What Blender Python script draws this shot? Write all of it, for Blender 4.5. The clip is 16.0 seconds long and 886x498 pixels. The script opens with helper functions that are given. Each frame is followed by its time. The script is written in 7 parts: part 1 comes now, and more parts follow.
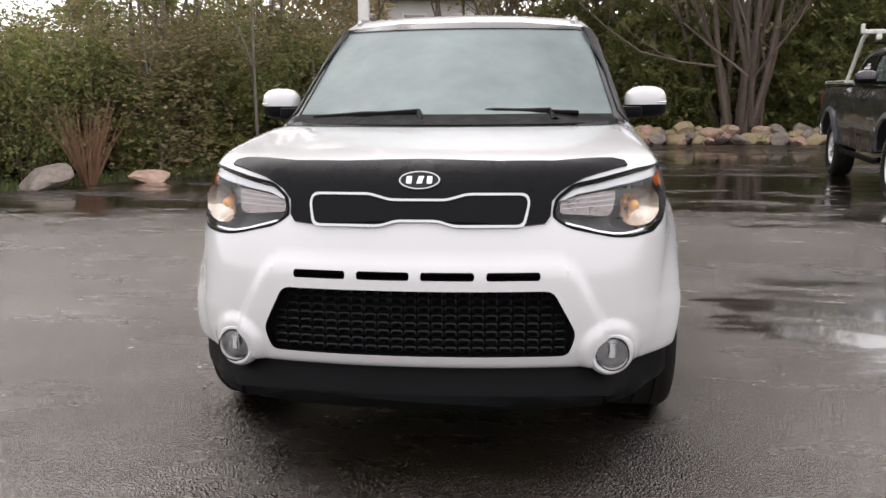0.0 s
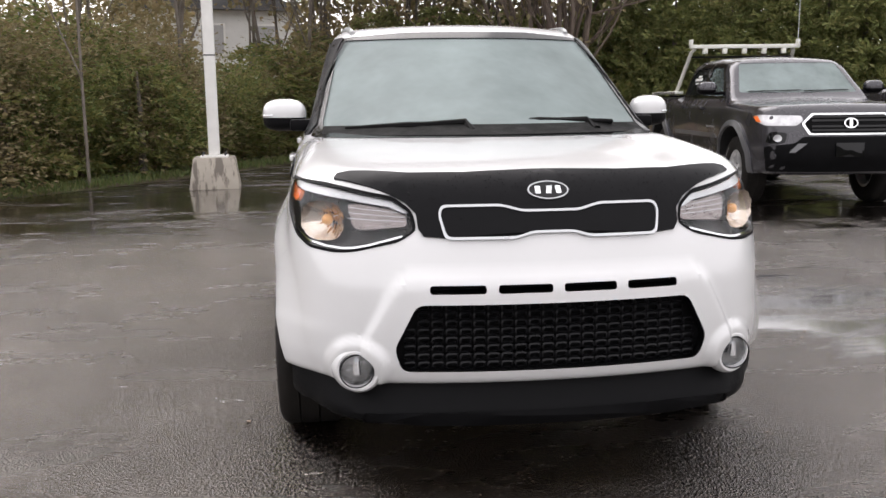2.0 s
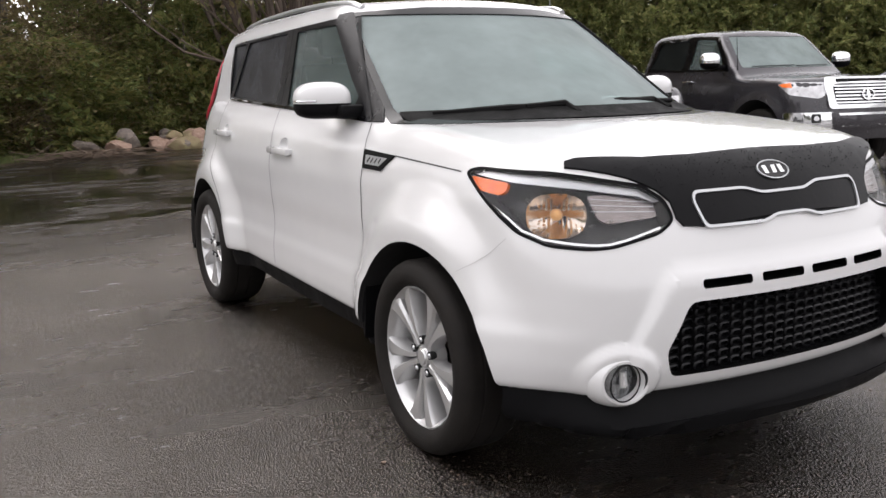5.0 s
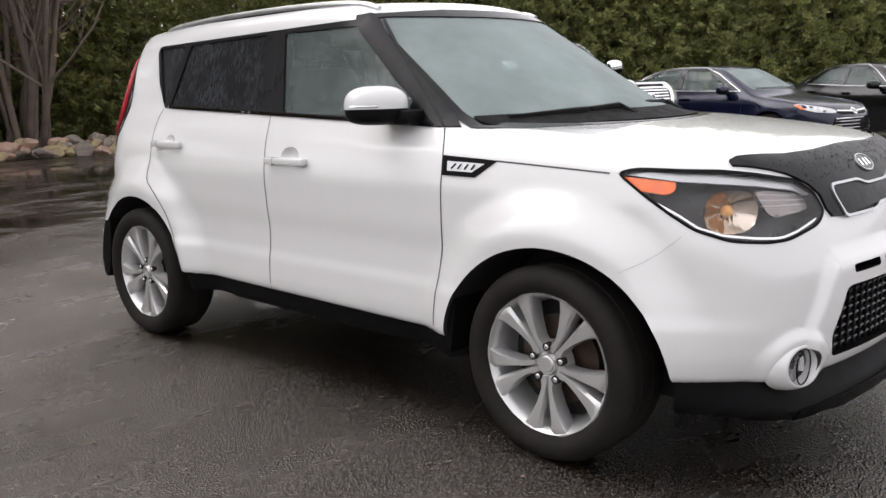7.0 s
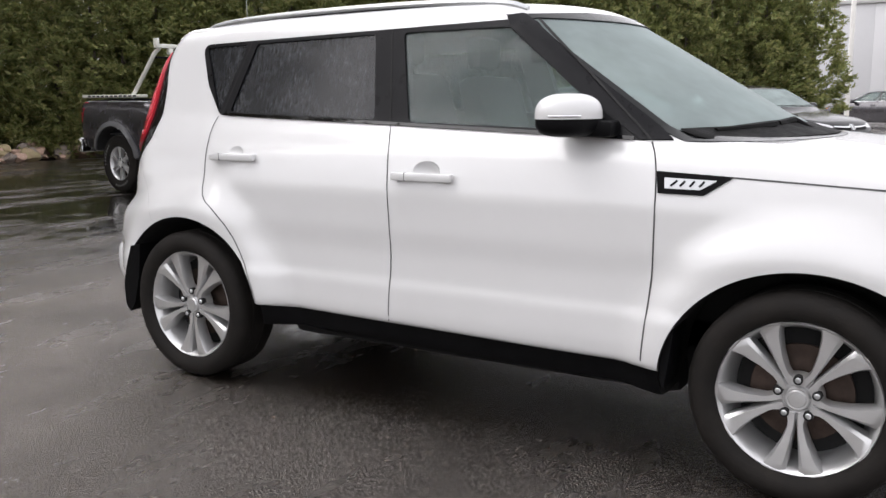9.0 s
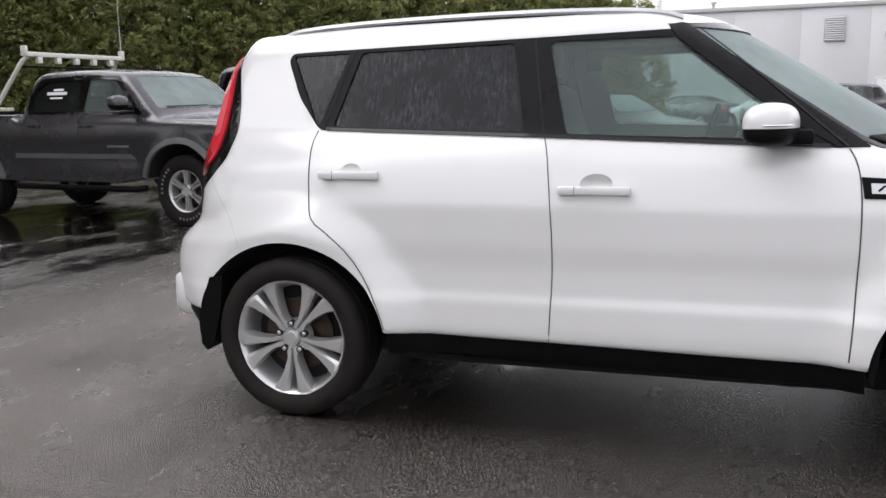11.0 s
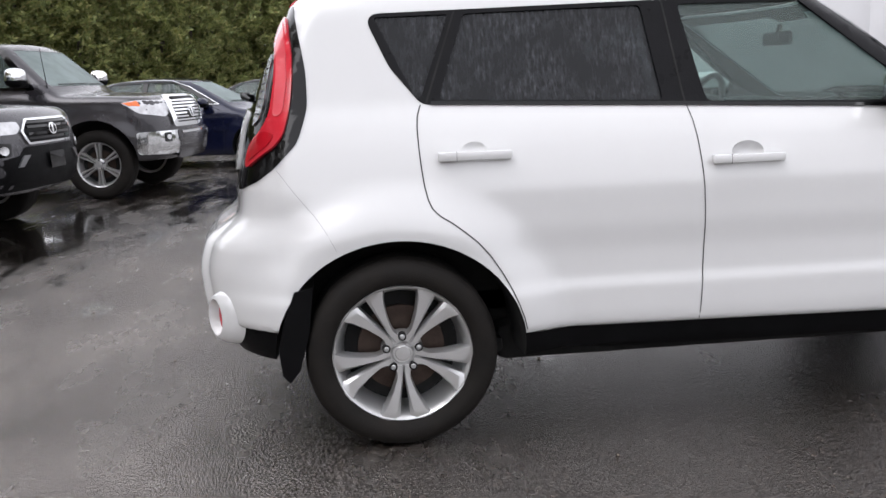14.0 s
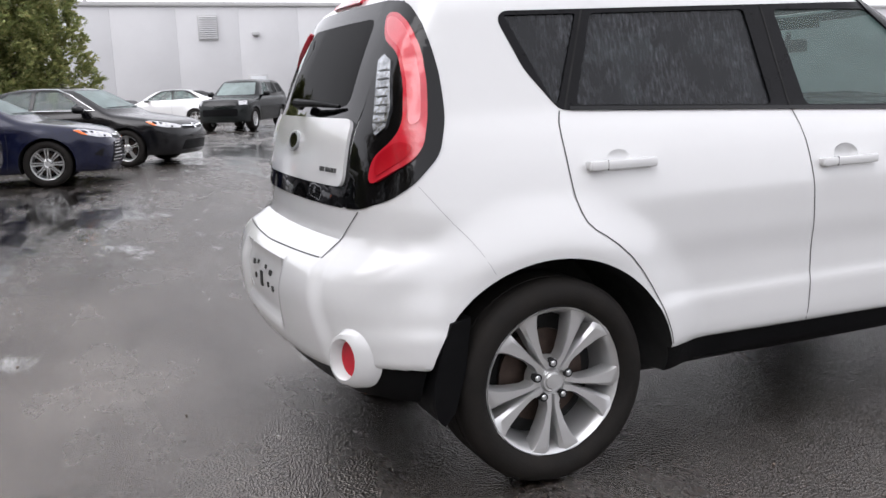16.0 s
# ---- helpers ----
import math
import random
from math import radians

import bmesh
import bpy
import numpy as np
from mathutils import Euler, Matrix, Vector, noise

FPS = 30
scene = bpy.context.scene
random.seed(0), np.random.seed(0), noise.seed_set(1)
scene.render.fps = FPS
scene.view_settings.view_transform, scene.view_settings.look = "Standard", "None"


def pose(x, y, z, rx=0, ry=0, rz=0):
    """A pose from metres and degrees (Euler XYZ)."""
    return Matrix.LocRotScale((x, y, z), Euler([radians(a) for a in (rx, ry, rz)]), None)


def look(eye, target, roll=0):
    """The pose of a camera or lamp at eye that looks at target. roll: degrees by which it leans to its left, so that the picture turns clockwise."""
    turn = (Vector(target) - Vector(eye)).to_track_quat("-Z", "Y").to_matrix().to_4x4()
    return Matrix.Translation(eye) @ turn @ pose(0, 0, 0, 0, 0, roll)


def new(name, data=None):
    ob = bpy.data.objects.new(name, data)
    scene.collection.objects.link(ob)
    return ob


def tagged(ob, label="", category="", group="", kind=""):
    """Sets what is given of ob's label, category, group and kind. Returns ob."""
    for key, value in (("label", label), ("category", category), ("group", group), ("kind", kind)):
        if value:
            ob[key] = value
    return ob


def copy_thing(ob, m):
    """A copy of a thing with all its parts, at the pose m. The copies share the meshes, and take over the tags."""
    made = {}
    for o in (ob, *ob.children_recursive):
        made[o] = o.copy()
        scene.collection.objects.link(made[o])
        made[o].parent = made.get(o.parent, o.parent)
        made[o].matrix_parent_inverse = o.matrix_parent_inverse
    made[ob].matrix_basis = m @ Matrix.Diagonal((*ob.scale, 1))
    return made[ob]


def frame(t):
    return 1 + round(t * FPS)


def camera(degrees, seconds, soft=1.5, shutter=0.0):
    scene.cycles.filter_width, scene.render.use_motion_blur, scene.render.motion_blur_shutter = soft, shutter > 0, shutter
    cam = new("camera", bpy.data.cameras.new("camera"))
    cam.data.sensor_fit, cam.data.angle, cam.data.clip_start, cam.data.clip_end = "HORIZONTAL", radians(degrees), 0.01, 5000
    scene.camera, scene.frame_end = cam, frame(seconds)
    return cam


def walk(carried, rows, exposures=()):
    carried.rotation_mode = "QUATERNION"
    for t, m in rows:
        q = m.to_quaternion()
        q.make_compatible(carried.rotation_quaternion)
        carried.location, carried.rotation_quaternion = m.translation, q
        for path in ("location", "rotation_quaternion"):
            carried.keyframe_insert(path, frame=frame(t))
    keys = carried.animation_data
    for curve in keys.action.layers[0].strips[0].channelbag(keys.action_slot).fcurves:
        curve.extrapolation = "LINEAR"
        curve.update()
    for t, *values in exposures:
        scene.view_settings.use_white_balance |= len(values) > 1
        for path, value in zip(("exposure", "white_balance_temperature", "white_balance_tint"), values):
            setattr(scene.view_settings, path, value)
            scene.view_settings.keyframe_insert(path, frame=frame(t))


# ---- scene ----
cam = camera(53.4, 16.0)
PATH = [
    (0, (0.38, -3.475, 1.239), (0.165, -1.519, 0.883), -0.4),
    (0.5, (0.121, -3.497, 1.237), (0.034, -1.528, 0.898), -0.5),
    (1, (-0.134, -3.453, 1.223), (-0.109, -1.479, 0.908), -0.6),
    (1.5, (-0.385, -3.428, 1.236), (-0.239, -1.456, 0.934), -0.4),
    (2, (-0.702, -3.39, 1.238), (-0.437, -1.436, 0.904), -0.6),
    (2.5, (-0.939, -3.308, 1.218), (-0.559, -1.377, 0.863), -1.1),
    (3, (-1.198, -3.162, 1.225), (-0.701, -1.259, 0.858), -1.4),
    (3.5, (-1.493, -3.042, 1.23), (-0.871, -1.18, 0.847), -2.2),
    (4, (-1.739, -2.9, 1.232), (-1.009, -1.078, 0.847), -2.6),
    (4.2, (-1.829, -2.823, 1.228), (-1.053, -1.02, 0.845), -2.1),
    (6.3, (-2.789, -1.988, 1.231), (-1.492, -0.508, 0.875), -2.0),
    (6.5, (-2.894, -1.895, 1.234), (-1.544, -0.464, 0.876), -1.9),
    (7, (-3.125, -1.648, 1.242), (-1.68, -0.314, 0.878), -1.6),
    (7.5, (-3.267, -1.355, 1.231), (-1.767, -0.083, 0.864), -1.0),
    (8, (-3.382, -1.057, 1.237), (-1.815, 0.133, 0.88), -1.3),
    (8.5, (-3.529, -0.712, 1.237), (-1.875, 0.361, 0.905), -1.4),
    (9, (-3.588, -0.402, 1.232), (-1.899, 0.616, 0.897), -0.4),
    (9.2, (-3.623, -0.279, 1.215), (-1.921, 0.723, 0.898), -0.3),
    (11.5, (-4.025, 1.192, 1.271), (-2.114, 1.68, 0.938), -1.3),
    (12, (-4.011, 1.513, 1.241), (-2.072, 1.878, 0.913), -1.4),
    (12.5, (-3.988, 1.841, 1.25), (-2.029, 2.066, 0.915), -1.8),
    (13, (-3.973, 2.183, 1.256), (-2.006, 2.236, 0.9), -2.2),
    (13.5, (-3.89, 2.466, 1.236), (-1.927, 2.371, 0.865), -1.7),
    (14, (-3.769, 2.75, 1.243), (-1.816, 2.528, 0.871), -2.0),
    (14.5, (-3.639, 3.096, 1.257), (-1.713, 2.702, 0.892), -2.3),
    (15, (-3.5, 3.371, 1.245), (-1.6, 2.855, 0.892), -2.0),
    (15.5, (-3.335, 3.636, 1.258), (-1.473, 2.999, 0.902), -1.9),
    (16, (-3.159, 3.93, 1.261), (-1.354, 3.15, 0.895), -2.0),
]
walk(cam, [(t, look(eye, target, roll)) for t, eye, target, roll in PATH], [(0.0, 0.71, 6550, 15), (0.5, 0.75, 6550, 15), (1.0, 0.91, 6600, 15), (1.5, 0.85, 6600, 15), (2.0, 0.74, 6550, 15), (2.5, 0.63, 6550, 15), (3.0, 0.62, 6550, 15), (4.0, 0.60, 6550, 15), (6.5, 0.49, 6500, 14), (8.5, 0.47, 6450, 14), (9.0, 0.58, 6400, 14), (11.5, 0.44, 6300, 14), (14.0, 0.54, 6250, 14), (16.0, 0.54, 6250, 14)])

# ---- world and light ----
world = bpy.data.worlds.new("overcast")
world.use_nodes = True
scene.world = world
wn, wl = world.node_tree.nodes, world.node_tree.links
sky = wn.new("ShaderNodeTexSky")
sky.sky_type, sky.sun_disc = "NISHITA", False
sky.sun_elevation, sky.sun_rotation = radians(47), radians(336)
sky.air_density, sky.dust_density, sky.ozone_density = 1.0, 6.0, 1.0
grey = wn.new("ShaderNodeHueSaturation")
grey.inputs["Saturation"].default_value = 0.12
wl.new(sky.outputs[0], grey.inputs["Color"])
cloud = wn.new("ShaderNodeMix")
cloud.data_type = "RGBA"
cloud.inputs[0].default_value = 0.75
wl.new(grey.outputs[0], cloud.inputs[6])
cloud.inputs[7].default_value = (8.2, 8.2, 8.3, 1)
wl.new(cloud.outputs[2], wn["Background"].inputs[0])
wn["Background"].inputs[1].default_value = 0.16

sun = new("sun", bpy.data.lights.new("sun", "SUN"))
sun.data.energy, sun.data.angle, sun.data.color = 1.5, radians(60), (1.0, 0.98, 0.95)
sun.matrix_world = look((-5, 11, 13), (0, 0, 0))


# ---- materials ----
def nodes_of(name):
    m = bpy.data.materials.new(name)
    m.use_nodes = True
    t = m.node_tree
    return m, t, t.nodes["Principled BSDF"]


def coords(t, scale=1.0, shift=(0, 0, 0)):
    c = t.nodes.new("ShaderNodeTexCoord")
    m = t.nodes.new("ShaderNodeMapping")
    m.inputs["Scale"].default_value = (scale, scale, scale) if isinstance(scale, (int, float)) else scale
    m.inputs["Location"].default_value = shift
    t.links.new(c.outputs["Object"], m.inputs["Vector"])
    return m.outputs[0]


def noise_tex(t, scale, detail=4.0, rough=0.55, where=None):
    n = t.nodes.new("ShaderNodeTexNoise")
    n.inputs["Scale"].default_value = scale
    n.inputs["Detail"].default_value = detail
    n.inputs["Roughness"].default_value = rough
    t.links.new(where if where is not None else coords(t), n.inputs["Vector"])
    return n.outputs["Fac"]


def ramp(t, fac, stops):
    r = t.nodes.new("ShaderNodeValToRGB")
    el = r.color_ramp.elements
    while len(el) < len(stops):
        el.new(0.5)
    for e, (p, c) in zip(el, stops):
        e.position = p
        e.color = (c, c, c, 1) if isinstance(c, (int, float)) else (*c, 1)
    t.links.new(fac, r.inputs[0])
    return r.outputs[0]


def mixed(t, fac, a, b):
    m = t.nodes.new("ShaderNodeMix")
    m.data_type = "RGBA"
    for v, s in ((fac, 0), (a, 6), (b, 7)):
        if hasattr(v, "is_output"):
            t.links.new(v, m.inputs[s])
        else:
            m.inputs[s].default_value = v if isinstance(v, (int, float)) else (*v, 1)
    return m.outputs[2]


def bumped(t, b, height, strength, distance=0.01):
    n = t.nodes.new("ShaderNodeBump")
    n.inputs["Strength"].default_value = strength
    n.inputs["Distance"].default_value = distance
    t.links.new(height, n.inputs["Height"])
    t.links.new(n.outputs[0], b.inputs["Normal"])
    return n


def surface(name, col, rough=0.5, metal=0.0, coat=0.0, vary=0.12, scale=8.0, bump=0.0, bump_scale=60.0, spec=0.5, col2=None):
    """A surface with colour and gloss that vary at two scales."""
    m, t, b = nodes_of(name)
    where = coords(t)
    big, fine = noise_tex(t, scale, 4, 0.6, where), noise_tex(t, scale * 9, 3, 0.6, where)
    lo = tuple(c * (1 - vary) for c in col)
    hi = col2 or tuple(min(1, c * (1 + vary)) for c in col)
    base = mixed(t, ramp(t, big, [(0.3, 0.0), (0.7, 1.0)]), lo, hi)
    base = mixed(t, ramp(t, fine, [(0.35, 0.0), (0.65, 0.35)]), base, col)
    t.links.new(base, b.inputs["Base Color"])
    t.links.new(ramp(t, big, [(0.25, max(0.0, rough * 0.8)), (0.75, min(1.0, rough * 1.25))]), b.inputs["Roughness"])
    b.inputs["Metallic"].default_value = metal
    b.inputs["Coat Weight"].default_value = coat
    b.inputs["Coat Roughness"].default_value = 0.04
    b.inputs["Specular IOR Level"].default_value = spec
    if bump:
        bumped(t, b, noise_tex(t, bump_scale, 3, 0.6, where), bump, 0.004)
    return m


def glass(name, tint, mist=0.0, runs=0.0, polish=0.03, film_col=(0.44, 0.52, 0.51), shine=1.0):
    """A clear pane: tinted see-through, gloss that grows at a slant, and a film of rain whose colour can also imitate
    reflected sky.
    """
    m, t, b = nodes_of(name)
    t.nodes.remove(b)
    clear, gloss = t.nodes.new("ShaderNodeBsdfTransparent"), t.nodes.new("ShaderNodeBsdfGlossy")
    clear.inputs[0].default_value = (*tint, 1)
    gloss.inputs["Roughness"].default_value = polish
    slant = t.nodes.new("ShaderNodeLayerWeight")
    slant.inputs["Blend"].default_value = 0.5
    pane = t.nodes.new("ShaderNodeMixShader")
    t.links.new(ramp(t, slant.outputs["Facing"], [(0.0, 0.018 * shine), (0.55, 0.036 * shine), (0.8, 0.12 * shine), (1.0, 0.5 * shine)]), pane.inputs[0])
    t.links.new(clear.outputs[0], pane.inputs[1])
    t.links.new(gloss.outputs[0], pane.inputs[2])
    out = pane.outputs[0]
    if mist or runs:
        film = t.nodes.new("ShaderNodeBsdfDiffuse")
        film.inputs[0].default_value = (*film_col, 1)
        mix = t.nodes.new("ShaderNodeMixShader")
        if runs:
            thin = ramp(t, noise_tex(t, 1.0, 5, 0.65, coords(t, (95, 95, 6.0))), [(0.44, 0.0), (0.58, 0.35), (0.68, 1.0)])
            zone = ramp(t, noise_tex(t, 3.0, 3, 0.6), [(0.40, runs * 0.18), (0.60, runs)])
            fac = mixed(t, thin, (mist, mist, mist), zone)
        else:
            fac = ramp(t, noise_tex(t, 2.2, 4, 0.6), [(0.3, mist * 0.75), (0.7, mist * 1.2)])
        t.links.new(fac, mix.inputs[0])
        t.links.new(out, mix.inputs[1])
        t.links.new(film.outputs[0], mix.inputs[2])
        out = mix.outputs[0]
    t.links.new(out, t.nodes["Material Output"].inputs[0])
    return m


def inner_face():
    """The dry inner face of a pane: clear, with a faint tint."""
    m, t, b = nodes_of("pane_inner_face")
    t.nodes.remove(b)
    clear = t.nodes.new("ShaderNodeBsdfTransparent")
    clear.inputs[0].default_value = (0.93, 0.96, 0.955, 1)
    t.links.new(clear.outputs[0], t.nodes["Material Output"].inputs[0])
    return m


M = {}
M["white"] = surface("white_paint", (0.60, 0.60, 0.60), 0.22, 0, 0.8, 0.015, 3)
M["black_trim"] = surface("black_plastic", (0.0045, 0.0045, 0.0050), 0.42, 0, 0, 0.25, 12, 0.25, 420, 0.06)
M["black_gloss"] = surface("black_gloss", (0.003, 0.003, 0.0035), 0.025, 0, 0.0, 0.1, 5, 0, 60, 0.32)
M["pillar"] = surface("pillar_film", (0.006, 0.006, 0.007), 0.3, 0, 0.0, 0.2, 14, 0.2, 160, 0.12)
M["frit"] = surface("black_glass_border", (0.006, 0.007, 0.007), 0.15, 0, 0, 0.2, 14, 0, 60, 0.2)
M["bra"] = surface("vinyl_hood_cover", (0.0035, 0.0035, 0.0042), 0.33, 0, 0.0, 0.2, 20, 0.12, 30, 0.10)
M["rubber"] = surface("tyre_rubber", (0.011, 0.0098, 0.0090), 0.75, 0, 0, 0.4, 9, 0.4, 200, 0.16, (0.020, 0.0175, 0.0155))
M["alloy"] = surface("alloy", (0.56, 0.56, 0.56), 0.36, 0.75, 0.0, 0.04, 12)
M["alloy_dark"] = surface("alloy_shadow", (0.10, 0.10, 0.10), 0.5, 0.7, 0, 0.3, 12)
M["disc"] = surface("brake_disc", (0.06, 0.042, 0.034), 0.5, 0.7, 0, 0.4, 25)
M["chrome"] = surface("chrome", (0.78, 0.79, 0.80), 0.08, 1.0, 0, 0.03, 10)
M["silver"] = surface("satin_silver", (0.50, 0.51, 0.52), 0.32, 0.85, 0, 0.06, 10)
M["well"] = surface("wheel_liner", (0.008, 0.008, 0.008), 0.9, 0, 0, 0.3, 12)
M["lamp_inside"] = surface("lamp_inside", (0.012, 0.012, 0.013), 0.3, 0, 0, 0.3, 30)
# The pale film on these two also stands in for reflected sky.
M["glass"] = glass("window_glass", (0.64, 0.74, 0.72), 0.16, 0.0, 0.06, (0.40, 0.50, 0.48))
M["windscreen"] = glass("windscreen_glass", (0.45, 0.54, 0.53), 0.62, 0.0, 0.2, (0.30, 0.355, 0.35))
M["privacy"] = glass("privacy_glass", (0.040, 0.043, 0.046), 0.038, 0.22, 0.12, (0.36, 0.38, 0.42))
M["hatch_glass"] = glass("dark_hatch_glass", (0.012, 0.013, 0.014), 0.0, 0.0, 0.02, (0.4, 0.4, 0.4), 0.55)
M["tinted"] = glass("tinted_glass", (0.04, 0.043, 0.046), 0.02, 0.0, 0.05)
M["inner_face"] = inner_face()
M["lens"] = glass("clear_lens", (0.97, 0.97, 0.97))
M["red"] = surface("red_lens", (0.50, 0.012, 0.025), 0.10, 0, 0.6, 0.25, 6, 0.15, 120, 0.6, (0.62, 0.03, 0.05))
M["amber"] = surface("amber_lens", (0.85, 0.16, 0.02), 0.15, 0, 0.6, 0.15, 20, 0.4, 150)
M["wiper_black"] = surface("wiper_rubber", (0.005, 0.005, 0.005), 0.6, 0, 0, 0.2, 12, 0.2, 200, 0.06)
M["seat"] = surface("seat_cloth", (0.045, 0.045, 0.047), 0.9, 0, 0, 0.3, 10, 0.4, 300)
M["dash"] = surface("dash_plastic", (0.035, 0.035, 0.037), 0.6, 0, 0, 0.2, 10, 0.3, 300)


# ---- mesh tools ----
def mesh_object(name, me, material=None, parent=None, label="", smooth=35):
    ob = new(name, me)
    if material is not None:
        for m in material if isinstance(material, (list, tuple)) else [material]:
            me.materials.append(m)
    if smooth:
        me.polygons.foreach_set("use_smooth", [True] * len(me.polygons))
        me.set_sharp_from_angle(angle=radians(smooth))
    if parent is not None:
        ob.parent = parent
    return tagged(ob, label) if label else ob


def part(name, bm, material, parent=None, label="", smooth=35):
    me = bpy.data.meshes.new(name)
    bmesh.ops.recalc_face_normals(bm, faces=bm.faces)
    bm.to_mesh(me)
    bm.free()
    return mesh_object(name, me, material, parent, label, smooth)


def empty(name, m=None):
    ob = new(name)
    ob.empty_display_size = 0.2
    if m is not None:
        ob.matrix_world = m
    return ob


def spline(*pts):
    """A smooth curve through points (x, y), held at its ends."""
    xs, ys = np.array([p[0] for p in pts], float), np.array([p[1] for p in pts], float)
    d = np.diff(ys) / np.diff(xs)
    m = np.r_[d[0], np.where(d[:-1] * d[1:] > 0, 2 * d[:-1] * d[1:] / np.where(np.abs(d[:-1] + d[1:]) < 1e-9, 1e-9, d[:-1] + d[1:]), 0), d[-1]] if len(d) > 1 else np.r_[d, d]

    def at(x):
        x = np.clip(x, xs[0], xs[-1])
        i = np.clip(np.searchsorted(xs, x, side="right") - 1, 0, len(xs) - 2)
        h = xs[i + 1] - xs[i]
        u = (x - xs[i]) / h
        return (2 * u**3 - 3 * u**2 + 1) * ys[i] + (u**3 - 2 * u**2 + u) * h * m[i] + (3 * u**2 - 2 * u**3) * ys[i + 1] + (u**3 - u**2) * h * m[i + 1]

    return at


def smin(a, b, k):
    h = np.maximum(k - np.abs(a - b), 0) / k
    return np.minimum(a, b) - h * h * k / 4


def smax(a, b, k):
    return -smin(-a, -b, k)


def step01(a, b, x):
    u = np.clip((x - a) / (b - a), 0, 1)
    return u * u * (3 - 2 * u)


def shell(inside, lo, hi, step, a_lo, a_hi):
    """A closed mesh of the surface where inside(x, y, z) falls to zero on the way out from an inner box."""
    lo, hi = np.array(lo, float), np.array(hi, float)
    n = np.maximum(2, np.round((hi - lo) / step).astype(int))
    ids, pts, faces = {}, [], []

    def vid(i, j, k):
        key = (i, j, k)
        if key not in ids:
            ids[key] = len(pts)
            pts.append(key)
        return ids[key]

    for axis in range(3):
        u, v = (axis + 1) % 3, (axis + 2) % 3
        for end in (0, n[axis]):
            for a in range(n[u]):
                for b in range(n[v]):
                    q = []
                    for da, db in ((0, 0), (1, 0), (1, 1), (0, 1)):
                        key = [0, 0, 0]
                        key[axis], key[u], key[v] = int(end), a + da, b + db
                        q.append(vid(*key))
                    faces.append(q if end else q[::-1])
    out = lo + np.array(pts) / n * (hi - lo)
    start = np.clip(out, a_lo, a_hi)
    s0, s1 = np.zeros(len(out)), np.ones(len(out))
    for _ in range(26):
        mid = (s0 + s1) / 2
        p = start + mid[:, None] * (out - start)
        ok = inside(p[:, 0], p[:, 1], p[:, 2]) > 0
        s0, s1 = np.where(ok, mid, s0), np.where(ok, s1, mid)
    return start + s0[:, None] * (out - start), faces


def raw_mesh(name, verts, faces):
    me = bpy.data.meshes.new(name)
    me.from_pydata([tuple(v) for v in verts], [], faces)
    return me


def bvh_of(verts, faces):
    from mathutils.bvhtree import BVHTree
    return BVHTree.FromPolygons([tuple(v) for v in verts], faces)


def carve(me, cutters, name):
    """The mesh less the cutters (meshes), which are used up."""
    ob = new(name, me)
    tools = []
    for c in cutters:
        t = new("cutter", c)
        tools.append(t)
        mod = ob.modifiers.new("cut", "BOOLEAN")
        mod.operation, mod.object, mod.solver = "DIFFERENCE", t, "EXACT"
        mod.material_mode = "TRANSFER"
    dg = bpy.context.evaluated_depsgraph_get()
    dg.update()
    out = bpy.data.meshes.new_from_object(ob.evaluated_get(dg))
    for o in [ob, *tools]:
        bpy.data.objects.remove(o)
    return out


def rounded(poly, times=2, closed=True):
    """Corner cutting of a polygon of 2D points."""
    p = [Vector(q) for q in poly]
    for _ in range(times):
        q = []
        for i in range(len(p) if closed else len(p) - 1):
            a, b = p[i], p[(i + 1) % len(p)]
            q += [a.lerp(b, 0.25), a.lerp(b, 0.75)]
        p = q if closed else [p[0], *q, p[-1]]
    return [tuple(v) for v in p]


def corners(poly, r, n=3):
    """A polygon with each corner rounded at about radius r."""
    out, m = [], len(poly)
    for i in range(m):
        a, b, c = Vector(poly[i - 1]), Vector(poly[i]), Vector(poly[(i + 1) % m])
        d1, d2 = min(r, (a - b).length * 0.45), min(r, (c - b).length * 0.45)
        p, q = b + (a - b).normalized() * d1, b + (c - b).normalized() * d2
        for k in range(n + 1):
            u = k / n
            out.append(tuple(p * (1 - u) ** 2 + b * 2 * u * (1 - u) + q * u * u))
    return out


def prism(poly, axis, a, b, material=None, name="prism"):
    """A polygon in the plane across an axis, pulled from a to b. Axis x: (y, z); y: (x, z); z: (x, y)."""
    bm = bmesh.new()
    put = {"x": lambda p, h: (h, p[0], p[1]), "y": lambda p, h: (p[0], h, p[1]), "z": lambda p, h: (p[0], p[1], h)}[axis]
    lo = [bm.verts.new(put(p, a)) for p in poly]
    hi = [bm.verts.new(put(p, b)) for p in poly]
    bm.faces.new(lo), bm.faces.new(hi)
    for i in range(len(poly)):
        j = (i + 1) % len(poly)
        bm.faces.new((lo[i], lo[j], hi[j], hi[i]))
    bmesh.ops.recalc_face_normals(bm, faces=bm.faces)
    me = bpy.data.meshes.new(name)
    bm.to_mesh(me)
    bm.free()
    if material is not None:
        me.materials.append(material)
    return me


class View:
    """A flat view on a surface: u across, v up, and the way in which it looks."""

    def __init__(self, way, up=(0, 0, 1)):
        self.d = Vector(way).normalized()
        self.u = self.d.cross(Vector(up)).normalized()
        self.v = self.u.cross(self.d).normalized()

    def place(self, p, depth):
        return self.u * p[0] + self.v * p[1] + self.d * depth

    def flat(self, p):
        p = Vector(p)
        return (p.dot(self.u), p.dot(self.v))


